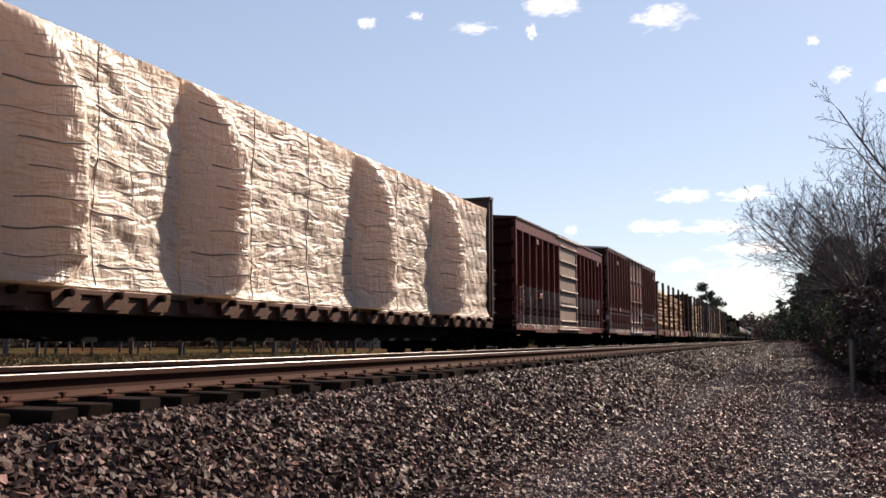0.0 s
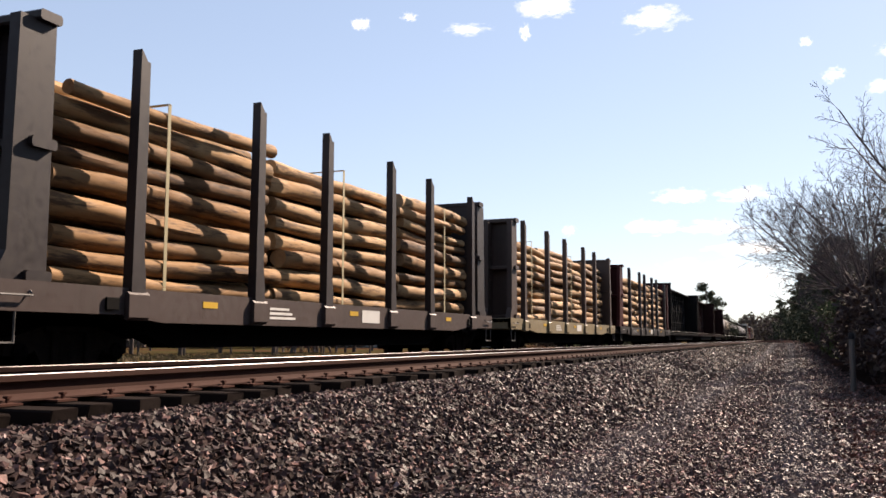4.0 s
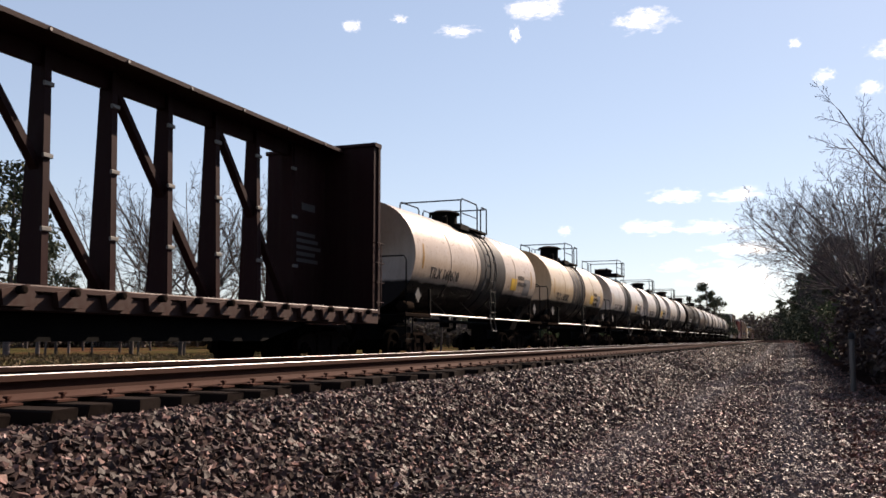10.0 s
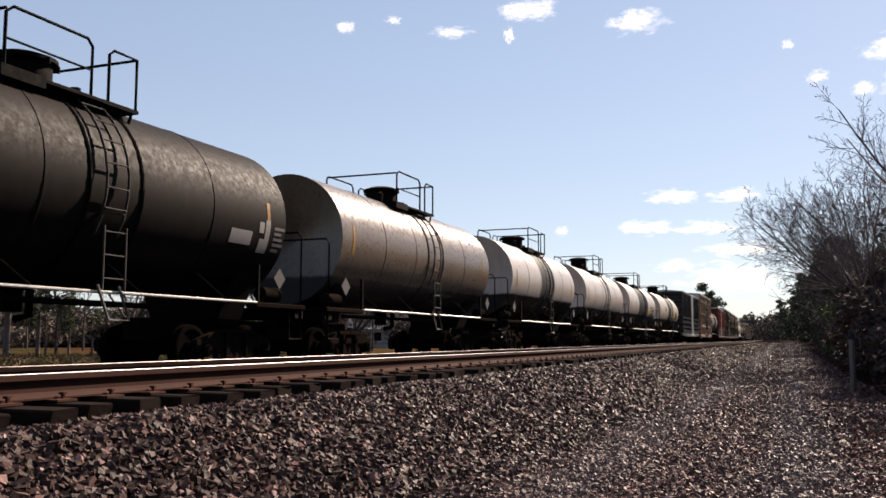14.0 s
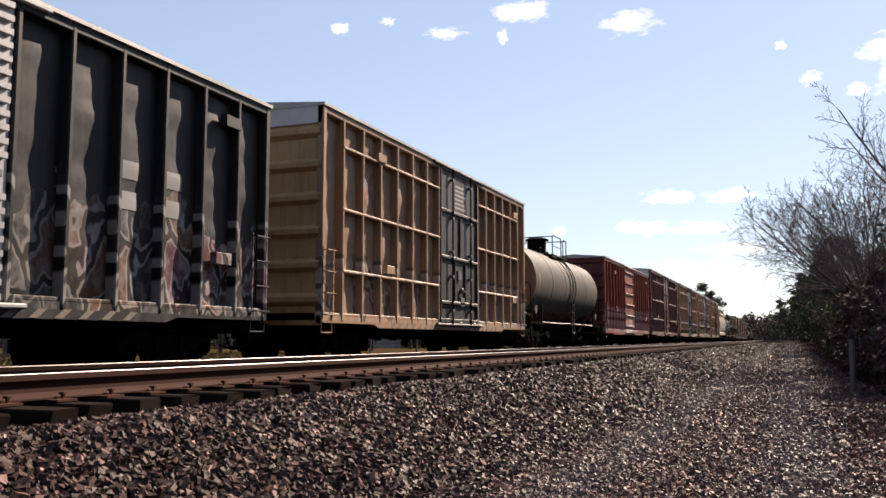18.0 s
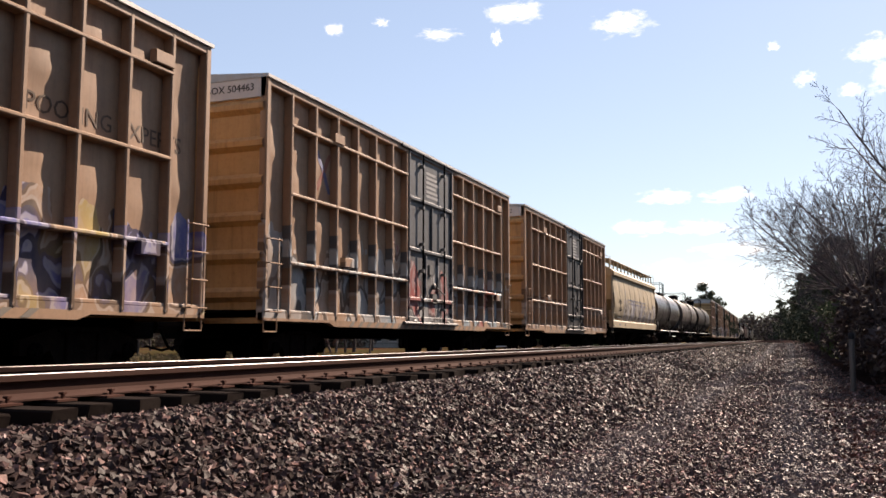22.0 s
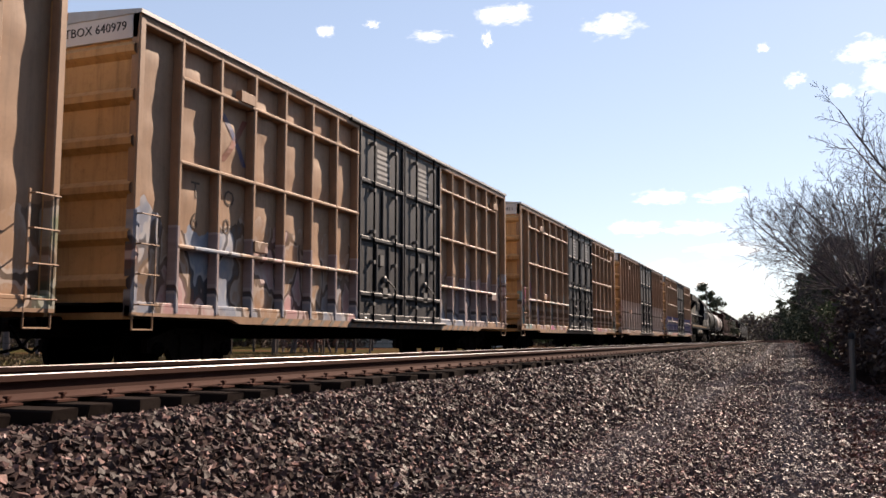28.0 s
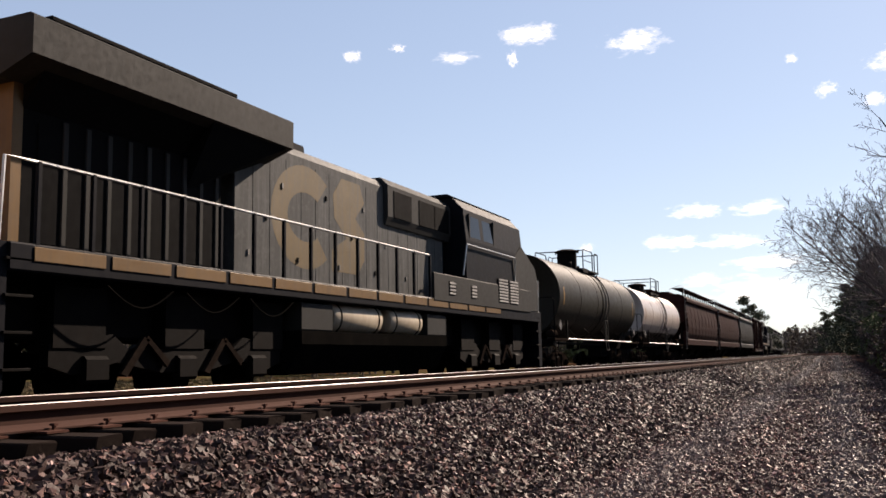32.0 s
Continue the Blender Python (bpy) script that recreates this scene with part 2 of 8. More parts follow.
M["safety"] = plain("yellow_reflector", (0.6, 0.36, 0.04), 0.5)
# ---------------------------------------------------------------- ground, ballast and tracks
def ground_mat():
    m, nt, bs = mat_base("field_and_gravel")
    tc = nt.nodes.new("ShaderNodeTexCoord")
    sp = nt.nodes.new("ShaderNodeSeparateXYZ")
    nt.links.new(tc.outputs["Object"], sp.inputs[0])
    v = tc.outputs["Object"]
    big = tex_noise(nt, v, 0.09, 5, 0.6)
    mid = tex_noise(nt, v, 1.3, 5, 0.65)
    fine = tex_noise(nt, v, 26.0, 5, 0.7)
    vor = nt.nodes.new("ShaderNodeTexVoronoi")
    vor.inputs["Scale"].default_value = 24.0
    nt.links.new(v, vor.inputs["Vector"])
    stone = ramp(nt, vor.outputs["Color"], [(0.0, (0.0045, 0.003, 0.0027)), (0.5, (0.010, 0.0066, 0.006)), (1.0, (0.026, 0.0175, 0.0165))])
    stone = blend(nt, ramp(nt, mid, [(0.35, (0, 0, 0)), (0.7, (1, 1, 1))]), stone, (0.008, 0.006, 0.0058))
    grass = ramp(nt, mid, [(0.3, (0.026, 0.024, 0.0105)), (0.5, (0.04, 0.037, 0.015)), (0.62, (0.055, 0.036, 0.02)), (0.75, (0.032, 0.036, 0.0125))])
    grass = blend(nt, ramp(nt, big, [(0.46, (0, 0, 0)), (0.62, (1, 1, 1))]), grass, (0.065, 0.03, 0.018))
    leaf = ramp(nt, fine, [(0.35, (0.01, 0.007, 0.006)), (0.6, (0.024, 0.014, 0.012)), (0.75, (0.05, 0.03, 0.026))])
    wob = math_node(nt, "ADD", sp.outputs[0], math_node(nt, "MULTIPLY", math_node(nt, "SUBTRACT", mid, 0.5), 1.2))
    left = math_node(nt, "LESS_THAN", wob, -13.8)
    right = math_node(nt, "GREATER_THAN", math_node(nt, "SUBTRACT", wob, math_node(nt, "MULTIPLY", sp.outputs[1], 0.012)), 1.15)
    right = math_node(nt, "MULTIPLY", right, math_node(nt, "LESS_THAN", sp.outputs[1], 42.0))
    lane = math_node(nt, "GREATER_THAN", wob, -2.3)
    stone = blend(nt, lane, stone, blend(nt, 1.0, stone, (2.6, 2.35, 2.3), "MULTIPLY"))
    col = blend(nt, left, stone, grass)
    col = blend(nt, right, col, leaf)
    nt.links.new(col, bs.inputs["Base Color"])
    bs.inputs["Roughness"].default_value = 0.95
    bs.inputs["Specular IOR Level"].default_value = 0.0
    hgt = blend(nt, 0.5, vor.outputs["Distance"], fine)
    add_bump(nt, bs, hgt, 0.9, 0.04)
    return m


M["ground"] = ground_mat()


def section(x):
    """Height of the ground across the line."""
    pts = [(-400, 0.4), (-120, -0.1), (-60, -0.42), (-30, -0.55), (-16, -0.62), (-14.2, -0.6), (-12.3, -0.24), (-8.4, -0.24), (-7.6, 0.1), (-4.9, 0.03), (-4.4, 0.045), (-4.05, 0.035), (-2.5, -0.52), (-1.8, -0.58), (-0.2, -0.56), (1.2, -0.5), (2.4, -0.3), (6, 0.1), (40, 0.6), (400, 3)]
    if x <= pts[0][0]:
        return pts[0][1]
    for (a, za), (b, zb) in zip(pts, pts[1:]):
        if x <= b:
            return za + (zb - za) * (x - a) / (b - a)
    return pts[-1][1]


def ground_z(x, y):
    z = section(x)
    if x > -4.0 and y > 50:
        k = min(1.0, (y - 50) / 95.0)
        z = z + (0.12 - z) * (k * k * (3 - 2 * k)) * (1.0 if x < 3 else max(0.0, 1 - (x - 3) / 20))
    n = noise.noise(Vector((x * 0.35, y * 0.35, 0))) * 0.05 + noise.noise(Vector((x * 1.3, y * 1.3, 4))) * 0.02
    if -8.6 < x < -3.9 or -12.4 < x < -8.4:
        n *= 0.2
    return z + n


def build_ground():
    xs = [-2600, -1200, -500, -250, -120, -70, -45, -30, -22, -18, -16] + [-15 + 0.5 * i for i in range(12)] + [-9 + 0.4 * i for i in range(12)] + [-4.2 + 0.22 * i for i in range(36)] + [4, 5, 6.5, 9, 13, 20, 35, 70, 150, 400, 1200, 2600]
    ys = [-900, -400, -150, -60, -25, -10] + [-4 + 0.4 * i for i in range(70)] + [24.5 + 1.5 * i for i in range(60)] + [116 + 6 * i for i in range(12)] + [200, 240, 300, 400, 600, 1000, 1700, 2800]
    f = Form()
    for x in xs:
        for y in ys:
            dx = track_at(y)[0] if y > 0 and abs(x) < 30 else 0
            f.v.append((x + dx, y, ground_z(x, y)))
    ny = len(ys)
    f.f = [(i * ny + j, (i + 1) * ny + j, (i + 1) * ny + j + 1, i * ny + j + 1) for i in range(len(xs) - 1) for j in range(ny - 1)]
    me = f.mesh("ground", M["ground"], 80)
    tagged(new("ground", me), "grey crushed-stone trackside with dry grass field and leaf litter", "ground", kind="structure")


build_ground()

RAIL = [(-0.076, 0.0), (0.076, 0.0), (0.076, 0.012), (0.026, 0.03), (0.009, 0.05), (0.009, 0.126), (0.037, 0.138), (0.038, 0.181), (0.034, 0.186), (-0.034, 0.186), (-0.038, 0.181), (-0.037, 0.138), (-0.009, 0.126), (-0.009, 0.05), (-0.026, 0.03), (-0.076, 0.012)]


def rail_line(cx, top, off, name, label, top_mat="rail_top", web_mat="rail_rust"):
    """One running rail that follows the bend of the line."""
    st = [-260, -120, -40] + [i for i in range(-10, 90, 20)] + [90 + 6 * i for i in range(10)] + [160, 200, 260, 360, 520, 800]
    body = Form()
    n = len(RAIL)
    for s in st:
        dx, y, a = track_at(max(s, 0)) if s > 0 else (0, s, 0)
        for px, pz in RAIL:
            body.v.append((cx + dx + (off + px) * math.cos(a), y + (off + px) * math.sin(a), top - 0.186 + pz))
    body.f = [(i * n + j, i * n + (j + 1) % n, (i + 1) * n + (j + 1) % n, (i + 1) * n + j) for i in range(len(st) - 1) for j in range(n)]
    me = body.mesh("rail", M[web_mat])
    me.materials.append(M[top_mat])
    for p in me.polygons:
        if p.index % n in (7, 8):
            p.material_index = 1
    ob = tagged(new(name, me), label, "rail", kind="structure")
    return ob


rail_1 = rail_line(NEAR_X, NEAR_Z, GAUGE, "rail_1", "worn steel rail with a bright head and rusty web")
# This rail takes the darker rust, with its side's shade in the colour.
rail_2 = rail_line(NEAR_X, NEAR_Z, -GAUGE, "rail_2", "worn steel rail with a bright head and rusty web", "rail_dull", "rail_shaded")
rail_3 = rail_line(FAR_X, 0.0, GAUGE, "rail_3", "worn steel rail under the train", "rail_dull")
rail_4 = rail_line(FAR_X, 0.0, -GAUGE, "rail_4", "worn steel rail under the train", "rail_dull")


def tie_form(seed):
    rng = random.Random(seed)
    f = Form().bar(-1.3, 1.3, -0.115, 0.115, -0.17, 0, 0.012)
    f.v = [(x + rng.uniform(-0.02, 0.02), y + rng.uniform(-0.006, 0.006), z + rng.uniform(-0.006, 0.004)) for x, y, z in f.v]
    return f


def plate_form():
    f = Form().bar(-0.19, 0.19, -0.095, 0.095, 0.0, 0.016, 0.004)
    for x, y in ((-0.1, -0.055), (0.105, 0.04)):
        f.bar(x - 0.012, x + 0.012, y - 0.012, y + 0.012, 0.01, 0.05, 0.003)
        f.bar(x - 0.026, x + 0.02, y - 0.018, y + 0.018, 0.045, 0.062, 0.006)
    return f


def build_ties():
    rng = random.Random(7)
    metas = [tie_form(i).mesh("tie", M["tie"]) for i in range(5)]
    plate = plate_form().mesh("tie_plate", M["plate"])
    bed_near = tagged(new("track_bed_1"), "timber cross ties of the near track in ballast", "track", kind="structure")
    for k in range(-6, 200):
        y = 0.1 + 0.495 * k
        t = new("tie", metas[rng.randrange(5)])
        t.parent = bed_near
        t.matrix_basis = pose(NEAR_X + track_at(max(0, y))[0] + rng.uniform(-0.06, 0.08), y + rng.uniform(-0.02, 0.02), NEAR_Z - 0.202 + rng.uniform(-0.012, 0.004), 0, 0, rng.uniform(-0.8, 0.8))
        for sx in (1, -1):
            if sx == -1 and k > 40:
                continue
            p = new("tie_plate", plate)
            p.parent = bed_near
            p.matrix_basis = pose(NEAR_X + track_at(max(0, y))[0] + sx * GAUGE, y, NEAR_Z - 0.202)
    far = Form()
    for k in range(-10, 330):
        y = 0.495 * k
        c = FAR_X + track_at(max(0, y))[0]
        far.box(c - 1.3, c + 1.3, y - 0.115, y + 0.115, -0.37, -0.202)
        if k > 199:
            c = NEAR_X + track_at(max(0, y))[0]
            far.box(c - 1.3, c + 1.3, y - 0.115, y + 0.115, NEAR_Z - 0.37, NEAR_Z - 0.202)
    tagged(new("track_bed_2", far.mesh("track_bed_2", M["tie"])), "timber cross ties of the far track", "track", kind="structure")


build_ties()
# ---------------------------------------------------------------- rolling stock: running gear
CARS = []
LOADS = []
WHEELS = []


def wheelset_form(r):
    f = Form()
    f.tube([(-1.06, 0, 0), (1.06, 0, 0)], 0.085, 10)
    for s in (-1, 1):
        prof = [(0.66, r + 0.03), (0.69, r + 0.03), (0.705, r + 0.005), (0.80, r), (0.81, r - 0.02), (0.81, r - 0.075), (0.775, r - 0.085), (0.745, 0.16), (0.83, 0.14), (0.83, 0.085)]
        f.lathe([(s * a, b) for a, b in prof], "x", 26)
        f.lathe([(s * 0.98, 0.12), (s * 1.15, 0.12), (s * 1.17, 0.09)], "x", 12)
        for k in range(3):
            t = k * 2.094
            f.lathe([(s * 1.17, 0.022), (s * 1.2, 0.022)], "x", 6, (0, 0.06 * math.cos(t), 0.06 * math.sin(t)))
    return f


def side_frame_form():
    o = [(-1.12, 0.40), (-1.12, 0.60), (-0.92, 0.66), (-0.5, 0.78), (0.5, 0.78), (0.92, 0.66), (1.12, 0.60), (1.12, 0.40), (0.76, 0.38), (0.62, 0.47), (0.44, 0.19), (-0.44, 0.19), (-0.62, 0.47), (-0.76, 0.38)]
    f = Form().prism(o, 0.98, 1.1)
    for a in (-0.3, 0.3):
        f.bar(1.1, 1.15, a - 0.06, a + 0.06, 0.24, 0.72, 0.02)
    f.bar(1.09, 1.14, -0.48, 0.48, 0.70, 0.79, 0.02)
    f.bar(1.09, 1.15, -0.42, 0.42, 0.19, 0.27, 0.02)
    return f


def springs_form():
    f = Form()
    for y in (-0.18, 0.0, 0.18):
        for k in range(5):
            f.lathe([(0.28 + k * 0.05, 0.075), (0.305 + k * 0.05, 0.085), (0.32 + k * 0.05, 0.075)], "z", 10, (1.04, y, 0))
    return f


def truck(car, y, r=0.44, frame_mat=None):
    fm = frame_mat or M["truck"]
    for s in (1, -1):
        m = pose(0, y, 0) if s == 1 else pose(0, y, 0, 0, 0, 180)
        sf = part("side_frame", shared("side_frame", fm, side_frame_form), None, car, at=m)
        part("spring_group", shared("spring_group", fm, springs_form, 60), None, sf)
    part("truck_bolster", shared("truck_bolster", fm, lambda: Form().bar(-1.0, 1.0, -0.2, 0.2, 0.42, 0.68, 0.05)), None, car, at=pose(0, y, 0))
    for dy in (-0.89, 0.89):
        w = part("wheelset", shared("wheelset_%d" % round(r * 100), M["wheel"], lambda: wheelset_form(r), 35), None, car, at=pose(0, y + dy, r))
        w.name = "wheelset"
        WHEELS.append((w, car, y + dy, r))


def coupler(car, y, s):
    f = Form().bar(-0.09, 0.09, min(0, s * 0.55), max(0, s * 0.55), 0.76, 0.92, 0.03)
    f.prism_y([(-0.2, 0.72), (0.16, 0.72), (0.22, 0.85), (0.16, 0.97), (-0.14, 0.97), (-0.22, 0.85)], s * 0.5, s * 0.78)
    part("coupler", f, M["truck"], car, at=pose(0, y, 0))
    h = Form().tube([(0.35, s * 0.1, 0.8), (0.32, s * 0.35, 0.5), (0.2, s * 0.65, 0.42), (0.05, s * 0.9, 0.5)], 0.025, 6)
    part("air_hose", h, M["under"], car, at=pose(0, y, 0))


def rung_ladder(car, x, y0, y1, z0, z1, n, mat, name="ladder", step=True):
    """Round rungs on the side between two uprights."""
    rungs = Form()
    lad = part(name, Form().bar(x, x + 0.02, y0 - 0.02, y0 + 0.02, z0, z1, 0.005).bar(x, x + 0.02, y1 - 0.02, y1 + 0.02, z0, z1, 0.005), mat, car)
    key = "rung_%d" % round((y1 - y0) * 100)
    for i in range(n):
        z = z0 + 0.06 + (z1 - z0 - 0.12) * i / (n - 1)
        part("rung", shared(key, mat, lambda: Form().tube([(0, 0, 0), (0.07, 0.01, 0), (0.07, y1 - y0 - 0.01, 0), (0, y1 - y0, 0)], 0.013, 6)), None, lad, at=pose(x + 0.02, y0, z))
    if step:
        f = Form().tube([(x - 0.02, y0, z0 + 0.05), (x - 0.02, y0, z0 - 0.3), (x - 0.02, y1, z0 - 0.3), (x - 0.02, y1, z0 + 0.05)], 0.016, 6)
        part("stirrup_step", f, mat, car)
    return lad


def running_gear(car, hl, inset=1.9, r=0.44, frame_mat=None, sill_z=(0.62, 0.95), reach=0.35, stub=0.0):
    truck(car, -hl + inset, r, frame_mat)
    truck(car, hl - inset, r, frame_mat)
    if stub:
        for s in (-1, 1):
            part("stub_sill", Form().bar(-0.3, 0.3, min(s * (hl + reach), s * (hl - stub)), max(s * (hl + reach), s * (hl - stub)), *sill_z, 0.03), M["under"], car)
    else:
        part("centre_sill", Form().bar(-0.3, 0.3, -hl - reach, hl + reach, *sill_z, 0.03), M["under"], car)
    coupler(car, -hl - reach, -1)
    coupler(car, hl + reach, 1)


def start_car(name, label, category, s0, s1, group="cars of the freight train"):
    car = holder(name, label, category, group)
    CARS.append((car, (s0 + s1) / 2))
    return car, (s1 - s0) / 2


# ---------------------------------------------------------------- boxcars
HW = 1.6
SHEETS = {}


def side_panel(hl, y0, y1, z0, z1, bays, seed, depth=0.021, nz=34):
    """A side sheet that is bulged and dented between its posts."""
    rng = random.Random(seed)
    ph = [(rng.uniform(0, 6.28), rng.uniform(0, 6.28), rng.uniform(0.6, 1.3)) for _ in range(bays)]
    f = Form()
    nu = bays * 6

    def at(u, w):
        y, z = y0 + (y1 - y0) * u, z0 + (z1 - z0) * w
        b = min(bays - 1, int(u * bays))
        k = u * bays - b
        bow = math.sin(math.pi * k)
        p, q, a = ph[b]
        d = depth * bow * a * (0.6 * math.sin(z * 3.1 * a + p) + 0.35 * math.sin(z * 6.1 + q) + 0.25 * math.sin(z * 13.0 * a + p * q)) + 0.016 * bow
        return (HW - 0.185 + d, y, z)

    f.grid(at, nu, nz)
    f.sheet = (y0, y1, z0, z1, at)
    return f


def corrugated_end(y, s, z0, z1, n, body):
    """An end wall with rolled ribs across it."""
    prof = []
    pitch = (z1 - z0) / n
    for i in range(n):
        a = z0 + i * pitch
        prof += [(0.0, a), (0.0, a + pitch * 0.55), (0.1, a + pitch * 0.68), (0.105, a + pitch * 0.82), (0.0, a + pitch * 0.95)]
    prof.append((0.0, z1))
    f = Form()
    vs, fs = [], []
    for x in (-HW + 0.06, HW - 0.06):
        vs += [(x, y + s * d, z) for d, z in prof]
    m = len(prof)
    f.add(vs, [(i, i + 1, m + i + 1, m + i) for i in range(m - 1)])
    f.box(-HW + 0.06, HW - 0.06, y - s * 0.08, y - s * 0.02, z0, z1)
    return f


def sliding_door(car, y0, y1, z0, z1, mat, style, rod_mat):
    x = HW - 0.04
    if style == "plain":
        d = part("door", Form().box(HW - 0.1, x, y0, y1, z0, z1), mat, car)
        for k in range(6):
            z = z0 + (z1 - z0) * (k + 0.5) / 6
            part("door_rib", Form().bar(x, x + 0.085, y0 + 0.05, y1 - 0.05, z - 0.045, z + 0.035, 0.02), mat, d)
        part("door_frame", Form().bar(x, x + 0.04, y0, y0 + 0.07, z0, z1).bar(x, x + 0.04, y1 - 0.07, y1, z0, z1).bar(x, x + 0.045, y0, y1, z0, z0 + 0.08).bar(x, x + 0.045, y0, y1, z1 - 0.08, z1), mat, d)
        part("door_handle", Form().tube([(x + 0.05, y0 + 0.5, z0 + 1.25), (x + 0.09, y0 + 0.6, z0 + 1.25), (x + 0.09, y1 - 0.5, z0 + 1.25), (x + 0.05, y1 - 0.4, z0 + 1.25)], 0.016, 6), rod_mat, d)
    elif style == "corrugated":
        f = Form()
        n = 22
        for k in range(n):
            z = z0 + (z1 - z0) * k / n
            h = (z1 - z0) / n
            if k in (8, 9):
                continue
            f.prism([(y0 + 0.05, z + h * 0.15), (y1 - 0.05, z + h * 0.15), (y1 - 0.05, z + h * 0.6), (y0 + 0.05, z + h * 0.6)], x, x + 0.07)
        d = part("door", Form().box(HW - 0.1, x, y0, y1, z0, z1), mat, car)
        part("corrugation", f, mat, d)
        part("lock_bar", Form().bar(x, x + 0.05, y0 + 0.1, y1 - 0.1, z0 + 1.5, z0 + 1.6), rod_mat, d)
    else:
        d = part("door", Form().box(HW - 0.1, x, y0, y1, z0, z1), mat, car)
        w = y1 - y0
        for k in (0.13, 0.42, 0.72):
            z = z0 + (z1 - z0) * k
            part("door_rail", Form().bar(x, x + 0.07, y0 + 0.04, y1 - 0.04, z - 0.05, z + 0.05, 0.02), mat, d)
        part("door_frame", Form().bar(x, x + 0.06, y0, y0 + 0.06, z0, z1).bar(x, x + 0.06, y1 - 0.06, y1, z0, z1).bar(x, x + 0.07, y0, y1, z0, z0 + 0.12).bar(x, x + 0.05, y0, y1, z1 - 0.08, z1), mat, d)
        h = z1 - z0
        for k, lo, hi in ((0.5, 0.44, 0.7), (0.36, 0.15, 0.4), (0.64, 0.15, 0.4)):
            part("door_stiffener", Form().bar(x, x + 0.05, y0 + w * k, y0 + w * k + 0.1, z0 + h * lo, z0 + h * hi, 0.02), mat, d)
        for k in (0.27, 0.76):
            part("lock_rod", Form().tube([(x + 0.09, y0 + w * k, z0 - 0.05), (x + 0.09, y0 + w * k, z1 + 0.02)], 0.024, 6), M["under"], d)
            for q in (0.08, 0.3, 0.46, 0.68, 0.93):
                part("rod_guide", shared("rod_guide", rod_mat, lambda: Form().bar(0, 0.12, -0.05, 0.05, -0.04, 0.04, 0.01)), None, d, at=pose(x, y0 + w * k, z0 + h * q))
        stencil(d, y0 + w * 0.4, z0 + h * 0.76, w * 0.3, h * 0.17, M["print_pale"], x + 0.002, 6)
        hub = Form().lathe([(0, 0.08), (0.05, 0.08), (0.07, 0.04)], "x", 12, (x + 0.02, y0 + w * 0.55, z0 + 0.95))
        hub.tube([(x + 0.09, y0 + w * 0.55, z0 + 0.95), (x + 0.1, y0 + w * 0.75, z0 + 0.75)], 0.018, 6)
        hub.box(x, x + 0.07, y0 + w * 0.5, y0 + w * 0.6, z0 + 0.5, z0 + 0.75)
        hub.box(x, x + 0.06, y0 + w * 0.44, y0 + w * 0.52, z0 + 1.25, z0 + 1.5)
        part("lock_gear", hub, rod_mat, d)
        for k in (0.12, 0.5, 0.88):
            part("door_roller", Form().bar(x, x + 0.09, y0 + w * k - 0.05, y0 + w * k + 0.05, z0 - 0.06, z0 + 0.04, 0.02), rod_mat, d)
    return d


